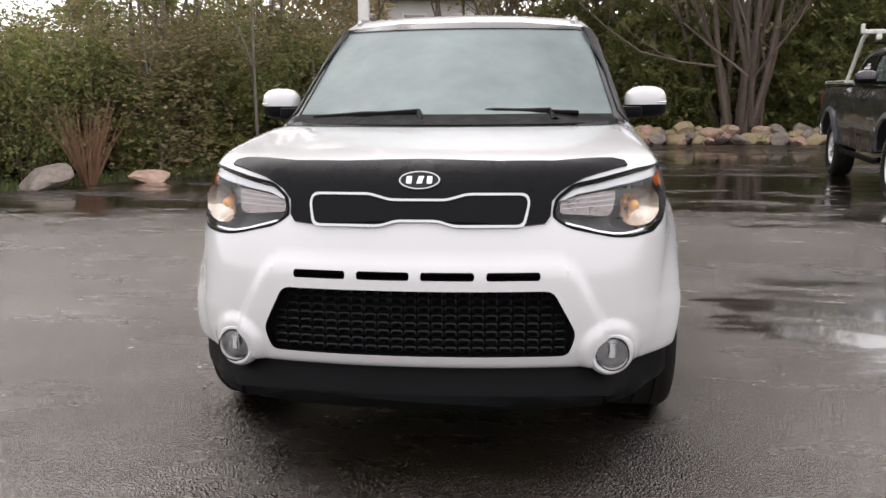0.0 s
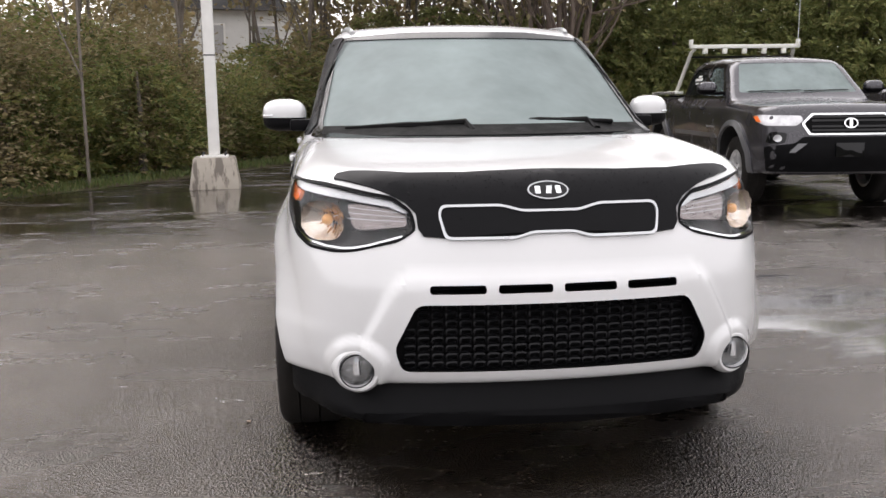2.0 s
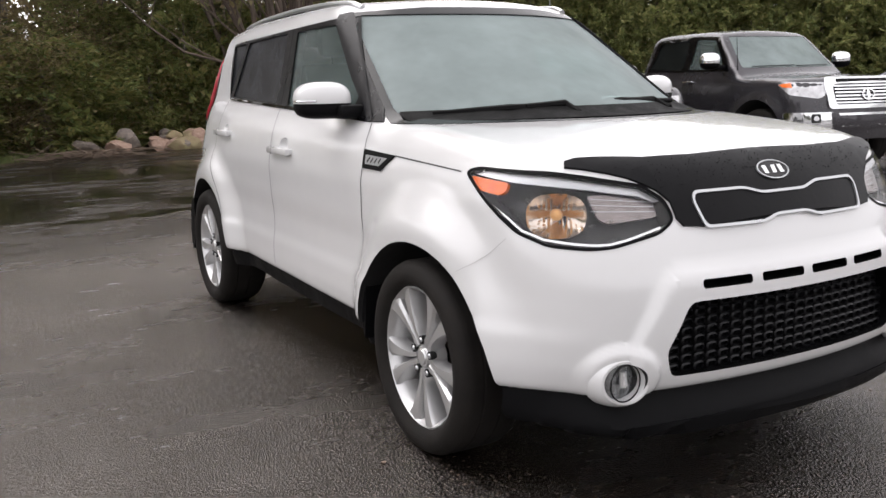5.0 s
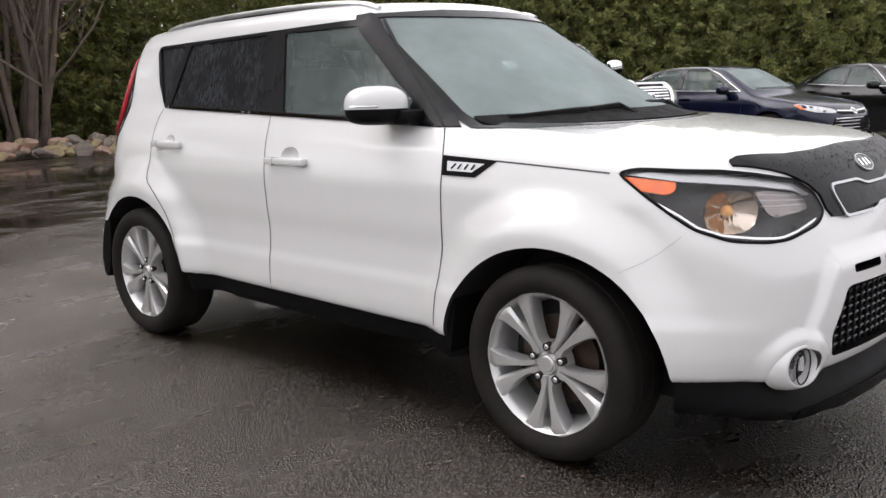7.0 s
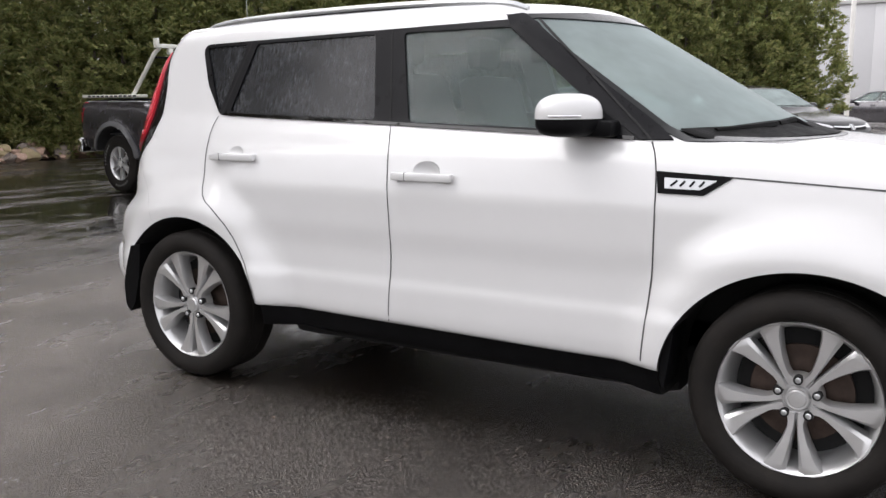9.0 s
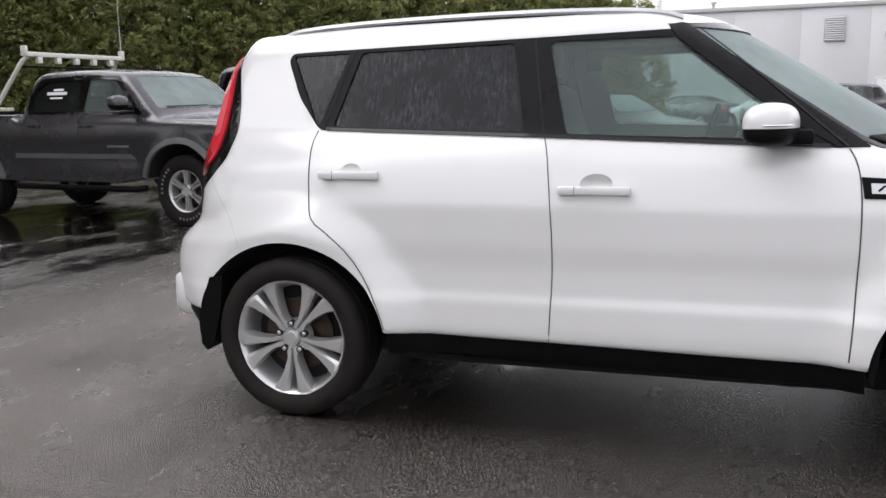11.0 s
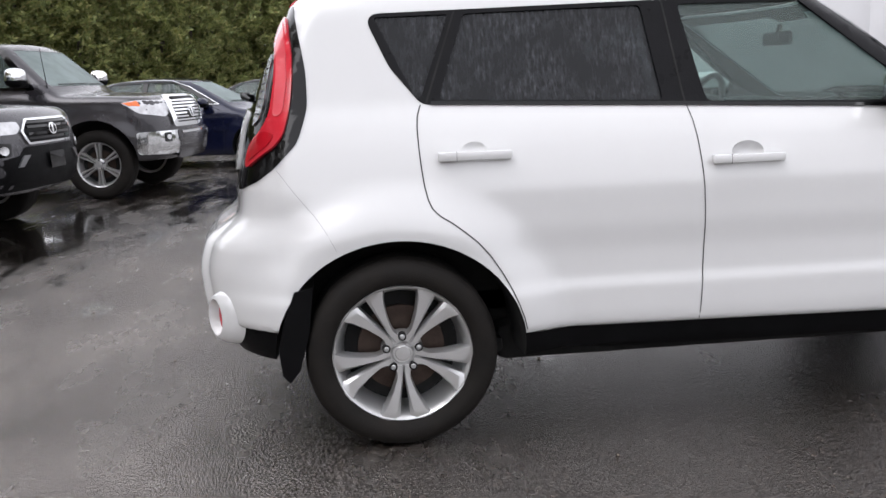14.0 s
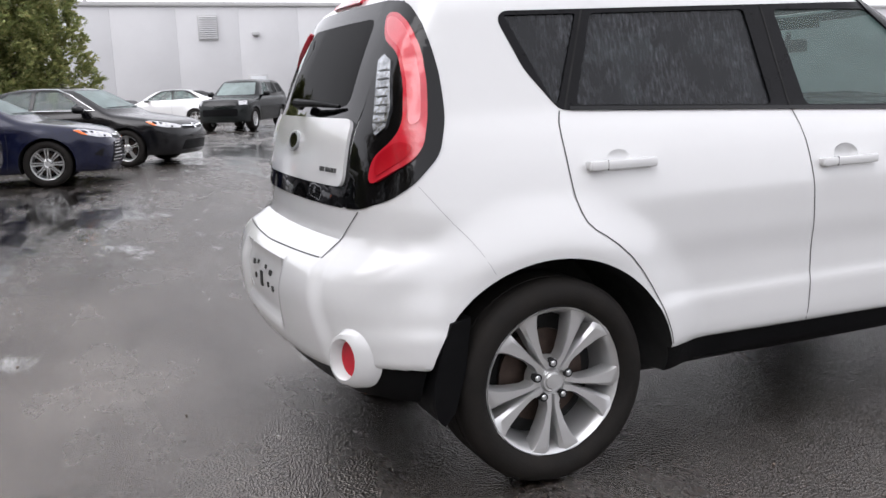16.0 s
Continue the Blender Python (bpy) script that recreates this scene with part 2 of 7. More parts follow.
RIGHT, FRONT, REAR, ABOVE = View((1, 0, 0)), View((0, 1, 0)), View((0, -1, 0)), View((0, 0, -1), (0, 1, 0))


def lay(bvh, view, p, lift, back=-6.0):
    o = view.place(p, back)
    hit, normal, *_ = bvh.ray_cast(o, view.d)
    if hit is None:
        hit, normal, *_ = bvh.find_nearest(o + view.d * 6.0)
    if normal.dot(view.d) > 0:
        normal = -normal
    return hit + normal * lift, normal


def patch(bvh, view, poly, lift=0.003, thick=0.006, step=0.05, holes=(), pane=False):
    """A sheet with the outline poly as seen in a view, laid on a surface, lift above it and thick below; the back of a pane takes the second material."""
    bm = bmesh.new()
    loops = []
    for loop in (poly, *holes):
        vs = [bm.verts.new((p[0], p[1], 0)) for p in loop]
        loops += [bm.edges.new((vs[i], vs[(i + 1) % len(vs)])) for i in range(len(vs))]
    bmesh.ops.triangle_fill(bm, use_beauty=True, use_dissolve=False, edges=loops, normal=(0, 0, 1))
    lo = [min(p[i] for p in poly) for i in (0, 1)]
    hi = [max(p[i] for p in poly) for i in (0, 1)]
    for i in (0, 1):
        no = (1, 0, 0) if i == 0 else (0, 1, 0)
        k = int((hi[i] - lo[i]) / step)
        for c in range(1, k + 1):
            co = [0, 0, 0]
            co[i] = lo[i] + (hi[i] - lo[i]) * c / (k + 1)
            bmesh.ops.bisect_plane(bm, geom=[*bm.verts, *bm.edges, *bm.faces], plane_co=co, plane_no=no)
    norms = {}
    for v in bm.verts:
        place, n = lay(bvh, view, v.co[:2], lift)
        v.co = place
        norms[v] = n
    if thick:
        faces = list(bm.faces)
        twin = {v: bm.verts.new(v.co - n * thick) for v, n in norms.items()}
        edge = [e for e in bm.edges if len(e.link_faces) == 1]
        for f in faces:
            bm.faces.new([twin[v] for v in reversed(f.verts)]).material_index = int(pane)
        for e in edge:
            a, b = e.verts
            bm.faces.new((a, b, twin[b], twin[a]))
    return bm


def ribbon(bvh, view, line, width=0.004, lift=0.0008, smooth=2, step=0.03):
    """A thin strip along a line as seen in a view, laid on a surface."""
    line = [Vector(p) for p in (rounded(line, smooth, False) if smooth else line)]
    pts = [line[0]]
    for a, b in zip(line, line[1:]):
        n = max(1, int((b - a).length / step))
        pts += [a.lerp(b, (i + 1) / n) for i in range(n)]
    bm = bmesh.new()
    rows = []
    for i, p in enumerate(pts):
        t = (pts[min(i + 1, len(pts) - 1)] - pts[max(i - 1, 0)]).normalized()
        side = Vector((-t.y, t.x)) * width / 2
        rows.append([bm.verts.new(lay(bvh, view, q, lift)[0]) for q in (p - side, p + side)])
    for a, b in zip(rows, rows[1:]):
        bm.faces.new((a[0], a[1], b[1], b[0]))
    return bm


def tube(bm, pts, radius, sides=8, caps=True):
    """A round bar through points; radius a number or one for each point."""
    pts = [Vector(p) for p in pts]
    rings = []
    for i, p in enumerate(pts):
        t = (pts[min(i + 1, len(pts) - 1)] - pts[max(i - 1, 0)]).normalized()
        u = t.cross(Vector((0, 0, 1)) if abs(t.z) < 0.9 else Vector((1, 0, 0))).normalized()
        w = t.cross(u)
        r = radius if isinstance(radius, (int, float)) else radius[i]
        rings.append([bm.verts.new(p + (u * math.cos(a) + w * math.sin(a)) * r) for a in (2 * math.pi * k / sides for k in range(sides))])
    for a, b in zip(rings, rings[1:]):
        for k in range(sides):
            bm.faces.new((a[k], a[(k + 1) % sides], b[(k + 1) % sides], b[k]))
    if caps:
        bm.faces.new(rings[0][::-1]), bm.faces.new(rings[-1])
    return bm


def box(bm, lo, hi, bevel=0.0, m=None):
    made = bmesh.ops.create_cube(bm, size=1.0)["verts"]
    for v in made:
        v.co = Vector((lo[i] + (v.co[i] + 0.5) * (hi[i] - lo[i]) for i in range(3)))
    if bevel:
        edges = list({e for v in made for e in v.link_edges})
        made = list({v for f in bmesh.ops.bevel(bm, geom=edges, offset=bevel, segments=2, affect="EDGES", profile=0.5)["faces"] for v in f.verts} | {v for v in made if v.is_valid})
    if m is not None:
        bmesh.ops.transform(bm, matrix=m, verts=made)
    return made


def lathe(bm, profile, sides=48, axis="x", closed=True):
    """A profile of (along, radius) turned about an axis."""
    put = {"x": lambda a, c, s: (a, c, s), "z": lambda a, c, s: (c, s, a)}[axis]
    rings = [[bm.verts.new(put(a, r * math.cos(2 * math.pi * k / sides), r * math.sin(2 * math.pi * k / sides))) for k in range(sides)] for a, r in profile]
    pairs = list(zip(rings, rings[1:])) + ([(rings[-1], rings[0])] if closed else [])
    for a, b in pairs:
        for k in range(sides):
            bm.faces.new((a[k], a[(k + 1) % sides], b[(k + 1) % sides], b[k]))
    return bm


# ---- ground ----
WATER = [(4.7, 5.4, 2.0, 1.0), (7.6, 4.0, 2.8, 0.8), (3.2, 8.2, 2.3, 2.6), (4.2, 12.6, 2.8, 2.2), (-2.6, 8.2, 3.0, 1.9), (-4.6, 5.9, 2.2, 0.9), (0.6, 11.6, 2.4, 1.6), (2.1, 1.4, 0.6, 0.8), (15.5, 0.2, 4.0, 1.6), (0.5, 2.2, 0.55, 0.5), (24.0, -3.0, 6.0, 2.0)]

# Ellipses where the asphalt's sheen is dimmed or lifted, as painted light and shade.
DIMMED_SHEEN = [(-0.4, 0.2, 2.8, 2.0)]
LIFTED_SHEEN = [(1.0, 4.3, 3.4, 1.1), (-1.5, 3.8, 1.7, 1.6)]


def wet_asphalt():
    """Dark asphalt: a film of rain on coarse grit, standing in the hollows of WATER. Its sheen is dimmed and lifted
    over broad areas, as painted light and shade.
    """
    m, t, b = nodes_of("wet_asphalt")
    where = coords(t)

    def calc(kind, a, c, d=None):
        n = t.nodes.new("ShaderNodeMath")
        n.operation = kind
        for v, k in ((a, 0), (c, 1), (d, 2)):
            if hasattr(v, "is_output"):
                t.links.new(v, n.inputs[k])
            elif v is not None:
                n.inputs[k].default_value = v
        return n.outputs[0]

    def spread(places):
        far = None
        for x, y, rx, ry in places:
            away = t.nodes.new("ShaderNodeVectorMath")
            away.operation = "LENGTH"
            t.links.new(coords(t, (1 / rx, 1 / ry, 0), (-x / rx, -y / ry, 0)), away.inputs[0])
            far = away.outputs["Value"] if far is None else calc("MINIMUM", far, away.outputs["Value"])
        return far

    far = spread(WATER)
    wide = noise_tex(t, 1.0, 8, 0.66, coords(t, (0.8, 1.9, 1.0), (3.0, 0.35, 0)))
    mid = noise_tex(t, 1.7, 7, 0.66, where)
    grit = t.nodes.new("ShaderNodeTexVoronoi")
    grit.inputs["Scale"].default_value = 118.0
    t.links.new(where, grit.inputs["Vector"])
    fine = noise_tex(t, 45, 4, 0.7, where)
    pool = ramp(t, calc("MULTIPLY_ADD", wide, 5.0, calc("MULTIPLY_ADD", far, 0.85, -2.55)), [(0.30, 1.0), (0.62, 0.6), (0.95, 0.0)])
    stones = mixed(t, ramp(t, grit.outputs["Color"], [(0.50, 0.0), (0.76, 0.10), (0.94, 1.0)]), (0.0042, 0.0031, 0.0023), (0.085, 0.062, 0.046))
    dry = mixed(t, ramp(t, mid, [(0.35, 0.0), (0.7, 0.35)]), stones, (0.0080, 0.0060, 0.0047))
    t.links.new(mixed(t, pool, dry, (0.0060, 0.0048, 0.0040)), b.inputs["Base Color"])
    t.links.new(mixed(t, pool, ramp(t, wide, [(0.32, 0.17), (0.5, 0.24), (0.68, 0.33)]), (0.16, 0.16, 0.16)), b.inputs["Roughness"])
    b.inputs["IOR"].default_value = 2.2
    b.inputs["Specular Tint"].default_value = (1.0, 0.925, 0.86, 1)
    film = ramp(t, noise_tex(t, 0.9, 6, 0.62, coords(t, (1.0, 1.6, 1.0))), [(0.34, 0.36), (0.62, 0.56)])
    # Sheen weakened, then strengthened, by area to imitate how the light falls.
    bare = ramp(t, calc("MULTIPLY_ADD", mid, 1.2, calc("ADD", spread(DIMMED_SHEEN), -0.6)), [(0.35, 0.68), (1.30, 1.0)])
    sheet = ramp(t, calc("MULTIPLY_ADD", mid, 1.2, calc("ADD", spread(LIFTED_SHEEN), -0.6)), [(0.35, 1.0), (1.35, 0.62)])
    t.links.new(calc("MULTIPLY", calc("MULTIPLY", film, bare), calc("MULTIPLY", sheet, 1.62)), b.inputs["Specular IOR Level"])
    h = mixed(t, pool, mixed(t, 0.5, grit.outputs["Distance"], fine), (0.5, 0.5, 0.5))
    h = mixed(t, 0.05, h, mid)
    bumped(t, b, h, 0.95, 0.0118)
    t.links.new(mixed(t, pool, (0.0, 0.0, 0.0), (0.75, 0.75, 0.75)), b.inputs["Coat Weight"])
    b.inputs["Coat Roughness"].default_value = 0.06
    b.inputs["Coat IOR"].default_value = 1.45
    soft = t.nodes.new("ShaderNodeBump")
    soft.inputs["Strength"].default_value, soft.inputs["Distance"].default_value = 0.5, 0.004
    t.links.new(h, soft.inputs["Height"])
    t.links.new(soft.outputs[0], b.inputs["Coat Normal"])
    return m


M["asphalt"] = wet_asphalt()
M["soil"] = surface("leaf_litter", (0.055, 0.042, 0.028), 0.9, 0, 0, 0.4, 1.2, 0.8, 40, 0.3, (0.10, 0.075, 0.045))
bm = bmesh.new()
bmesh.ops.create_grid(bm, x_segments=8, y_segments=8, size=900, matrix=Matrix.Translation((0, 0, -0.05)))
tagged(part("ground", bm, M["soil"]), "brown soil with leaf litter", "ground", kind="structure")
EDGE = [(24.5, 2.2), (22.2, 2.6), (10.4, 16.6), (2.4, 16.55), (-0.7, 15.5), (-3.3, 11.05), (-4.9, 8.75), (-6.4, 7.0), (-12, 2.0), (-70, -8)]
lot = mesh_object("pavement", prism([(-70, -70), (110, -70), (110, 30), (26, 6), *EDGE], "z", -0.12, 0.0, M["asphalt"]), None)
tagged(lot, "wet dark asphalt car park with shallow puddles", "pavement", kind="structure")


# ---- vehicles: shells, wheels, glazing ----
def side_view(poly):
    return [(-y, z) for y, z in poly]


def mirrored(ob, name=None):
    """The same part on the other side of the vehicle."""
    me = ob.data.copy()
    co = np.empty(len(me.vertices) * 3)
    me.vertices.foreach_get("co", co)
    co[::3] *= -1
    me.vertices.foreach_set("co", co)
    me.flip_normals()
    twin = new(name or ob.name.split(".")[0], me)
    twin.parent = ob.parent
    return tagged(twin, ob.get("label", ""))


def lower_form(p):
    """The lower body of a vehicle with its front towards -y, as a function that is positive inside."""
    def inside(x, y, z):
        ax = np.abs(x)
        w = p["width"](z) + p["taper"](y) * p.get("taper_by", lambda q: 1.0)(z)
        for yc, zc, r0, r1, by in p["flares"]:
            r = np.hypot(y - yc, z - zc)
            w = w + by * step01(r1, r0, r) * step01(1.15, 0.8, z)
        side = w - ax
        top = p["top"](y) - p["crown"] * ax**2 - z
        front = y - (p["front"](z) + p["bow"] * ax**2 + p["bow6"] * ax**6)
        rear = p["rear"](z) - p["rbow"] * ax**2 - p["rbow6"] * ax**6 - y
        for extra in p.get("front_extra", ()):
            front = front + extra(x, z)
        for extra in p.get("rear_extra", ()):
            rear = rear + extra(x, z)
        low = z - p["bottom"](y)
        f = smin(side, front, p["kf"])
        f = smin(f, rear, p["kr"])
        f = smin(f, top, p["kt"])
        return smin(f, low, 0.025)

    return inside


def upper_form(p):
    """The cabin above the belt line."""
    def inside(x, y, z):
        ax = np.abs(x)
        side = p["cab_width"](z) + p["cab_taper"](y) - ax
        top = p["roof"](y) - p["roof_crown"] * ax**2 - z
        y0, z0, slope, bow = p["screen"]
        wind = (y - (y0 + (z - z0) * slope + bow * ax**2)) / math.hypot(1, slope)
        rear = p["cab_rear"](z) - p["cab_rbow"] * ax**2 - p.get("cab_rbow6", 0.0) * ax**6 - y
        f = smin(side, top, p["cab_k"])
        f = smin(f, wind, 0.05)
        f = smin(f, rear, p["cab_kr"])
        return smin(f, z - p["cab_floor"], 0.02)

    return inside


def vehicle_shell(p, step, cut_extra=(), name="body", paint=None):
    """The outer shell with its cabin hollowed and its windows and wheel arches cut through, and a tree for laying parts on it."""
    low, high = lower_form(p), upper_form(p)

    def full(x, y, z):
        return smax(low(x, y, z), high(x, y, z), p.get("kj", 0.05))

    def room(x, y, z):
        return np.minimum(high(x, y, z) - 0.045, z - p["room_floor"])

    v, f = shell(full, p["lo"], p["hi"], step, p["a_lo"], p["a_hi"])
    bvh = bvh_of(v, f)
    me = raw_mesh(name, v, f)
    me.materials.append(paint)
    cuts = []
    rv, rf = shell(room, p["lo"], p["hi"], max(step, 0.05), p["r_lo"], p["r_hi"])
    inner = raw_mesh("room", rv, rf)
    inner.materials.append(M["dash"])
    cuts.append(inner)
    for yc, zc, rx, rz in p["arches"]:
        ring = [(yc + rx * math.cos(a), zc + rz * math.sin(a)) for a in (2 * math.pi * k / 72 for k in range(72))]
        for s in (-1, 1):
            cuts.append(prism(ring, "x", s * 0.52, s * 1.3, M["well"]))
    for poly in p["side_openings"]:
        cuts.append(prism(poly, "x", -1.3, 1.3, M["black_trim"]))
    if "screen_opening" in p:
        cuts.append(prism(p["screen_opening"], "y", p["lo"][1] - 0.2, p["screen_cut"], M["black_trim"]))
    if "rear_opening" in p:
        cuts.append(prism(p["rear_opening"], "y", p["rear_cut"], p["hi"][1] + 0.2, M["black_trim"]))
    cuts += list(cut_extra)
    return carve(me, cuts, name), bvh, full


def spoke_pair(bm, angle, r0, r1, inner, outer, face, back):
    """Two spokes side by side: edges given as functions of the radius."""
    for s in (-1, 1):
        rings = []
        for k in range(13):
            r = r0 + (r1 - r0) * k / 12
            a, b, x = inner(r), outer(r), face(r)
            sec = [(a, x + 0.010), (a + (b - a) * 0.18, x), (a + (b - a) * 0.88, x), (b, x + 0.010), (b, back), (a, back)]
            ring = []
            for w, h in sec:
                w *= s
                c, d = math.cos(angle), math.sin(angle)
                ring.append(bm.verts.new((h, r * c - w * d, r * d + w * c)))
            rings.append(ring)
        for p, q in zip(rings, rings[1:]):
            for k in range(6):
                bm.faces.new((p[k], p[(k + 1) % 6], q[(k + 1) % 6], q[k]))
        bm.faces.new(rings[0]), bm.faces.new(rings[-1])


def make_wheel(car, R, rim, width, style, place, left=False, tyre_label="", sides=56, letters=False):
    """A wheel under car whose outer face looks to -x; place is the middle of the outer face of the hub."""
    bm = bmesh.new()
    lip = rim + 0.012
    lathe(bm, [(-0.012, lip), (-0.020, lip - 0.006), (-0.017, rim + 0.001), (0.012, rim - 0.012), (0.10, rim - 0.03), (width - 0.01, rim - 0.03), (width - 0.01, rim)], sides, closed=True)
    if style == "double":
        lathe(bm, [(0.05, 0.02), (-0.004, 0.02), (-0.006, 0.034), (0.004, 0.040), (0.006, 0.070), (0.05, 0.074)], 30)
        count, start = 5, 54
        inner, outer = lambda r: np.interp(r, [0.045, 0.07, 0.09, 0.14, 0.20, 0.236], [0.0005, 0.001, 0.003, 0.009, 0.016, 0.019]), lambda r: np.interp(r, [0.045, 0.065, 0.085, 0.14, 0.19, 0.215, 0.236], [0.034, 0.026, 0.0225, 0.042, 0.068, 0.088, 0.125])
        face = lambda r: np.interp(r, [0.045, 0.10, 0.17, 0.236], [-0.004, -0.008, -0.014, -0.0185])
    else:
        lathe(bm, [(0.05, 0.02), (0.0, 0.02), (-0.008, 0.05), (0.004, 0.075), (0.05, 0.08)], 24)
        count, start = style, 90
        inner, outer = lambda r: np.interp(r, [0.05, 0.23], [0.002, 0.010]), lambda r: np.interp(r, [0.05, 0.12, 0.23], [0.026, 0.024, 0.040])
        face = lambda r: np.interp(r, [0.05, 0.10, 0.23], [0.004, -0.002, -0.006])
    wheel = part("wheel", bm, M["alloy"], car, "silver alloy wheel")
    bm = bmesh.new()
    spoke_pair(bm, 0.0, 0.045, rim + (0.0035 if style == "double" else -0.007), inner, outer, face, 0.045)
    first = part("spoke", bm, M["alloy"], wheel)
    first.rotation_euler = (math.radians(start), 0, 0)
    for k in range(1, count):
        more = new("spoke", first.data)
        more.parent = wheel
        more.rotation_euler = (math.radians(start + 360 / count * k), 0, 0)
    bm = bmesh.new()
    w, h = width, R - rim
    prof = [(-0.004, rim + 0.004), (-0.022, rim + 0.012), (-0.040, rim + 0.30 * h), (-0.044, rim + 0.55 * h), (-0.036, rim + 0.80 * h), (-0.022, R - 0.008), (-0.004, R), (0.010, R - 0.002), (0.030, R), (0.034, R - 0.008), (0.038, R),
            (w * 0.5, R + 0.001), (w * 0.5 + 0.004, R - 0.008), (w * 0.5 + 0.008, R), (w - 0.03, R), (w, R - 0.02), (w + 0.02, rim + 0.5 * h), (w, rim)]
    lathe(bm, prof, sides)
    part("tyre", bm, M["rubber"], wheel, tyre_label or "black rubber tyre", 50)
    for k in [0, 1, 2, 3, 4, 5, 6, 14, 15, 16, 17, 18, 19, 20] if letters else []:
        bm = bmesh.new()
        box(bm, (-0.046, -0.010, rim + 0.40 * h), (-0.036, 0.010, rim + 0.56 * h), 0.002)
        bmesh.ops.rotate(bm, verts=bm.verts, matrix=Matrix.Rotation(math.radians(140 + 9 * k), 3, "X"))
        part("tyre_letter", bm, M["wreath"], wheel, "raised pale lettering on the tyre")
    bm = bmesh.new()
    lathe(bm, [(0.07, 0.05), (0.07, rim * 0.66), (0.085, rim * 0.66), (0.085, 0.05)], 36)
    part("brake_disc", bm, M["disc"], wheel, "dull brake disc")
    bm = bmesh.new()
    lathe(bm, [(0.10, 0.02), (0.10, rim - 0.03), (0.11, rim - 0.03), (0.11, 0.02)], 36)
    part("wheel_backing", bm, M["well"], wheel)
    bm = bmesh.new()
    lathe(bm, [(0.0, 0.0005), (-0.012, 0.0005), (-0.011, 0.024), (-0.004, 0.029), (0.0, 0.029)], 30, closed=False)
    part("hub_cap", bm, M["alloy"], wheel, "round silver hub cap")
    for k in range(5):
        a = math.radians(90 + 72 * k)
        bm = bmesh.new()
        lathe(bm, [(0.012, 0.0005), (-0.0085, 0.0005), (-0.0095, 0.0145), (0.012, 0.0150)], 14, closed=False)
        bmesh.ops.translate(bm, verts=bm.verts, vec=(0, 0.059 * math.cos(a), 0.059 * math.sin(a)))
        part("nut_pocket", bm, M["well"], wheel, "dark round nut pocket")
        bm = bmesh.new()
        lathe(bm, [(0.012, 0.0005), (-0.010, 0.0005), (-0.010, 0.006), (-0.006, 0.0095), (0.012, 0.0095)], 8, closed=False)
        bmesh.ops.translate(bm, verts=bm.verts, vec=(-0.004, 0.059 * math.cos(a), 0.059 * math.sin(a)))
        part("wheel_nut", bm, M["silver"], wheel)
    wheel.matrix_basis = pose(*place, 0, 0, 180 if left else 0)
    return wheel


# ---- the white compact car ----

def fascia_bulge(x, z):
    """The raised surround of the lower grille."""
    ax = np.abs(x)
    half = np.interp(z, [0.36, 0.45, 0.52, 0.68, 0.72], [0.60, 0.60, 0.585, 0.50, 0.44])
    d = np.minimum(half - ax, np.minimum(0.712 - z, 1.0))
    return 0.023 * step01(-0.014, 0.014, d)


def fog_bulge(x, z):
    r = np.hypot(np.abs(x) - 0.615, z - 0.412)
    return 0.024 * step01(0.112, 0.078, r)


def bumper_box(x, z):
    """The proud middle of the rear bumper, with the plate's hollow in it."""
    ax = np.abs(x)
    half = np.interp(z, [0.36, 0.50, 0.62, 0.74, 0.78], [0.66, 0.63, 0.58, 0.535, 0.51])
    proud = 0.022 * step01(-0.025, 0.03, np.minimum(half - ax, 0.765 - z))
    hollow = 0.022 * step01(-0.02, 0.02, np.minimum(0.28 - ax, np.minimum(0.69 - z, z - 0.49)))
    return proud - hollow


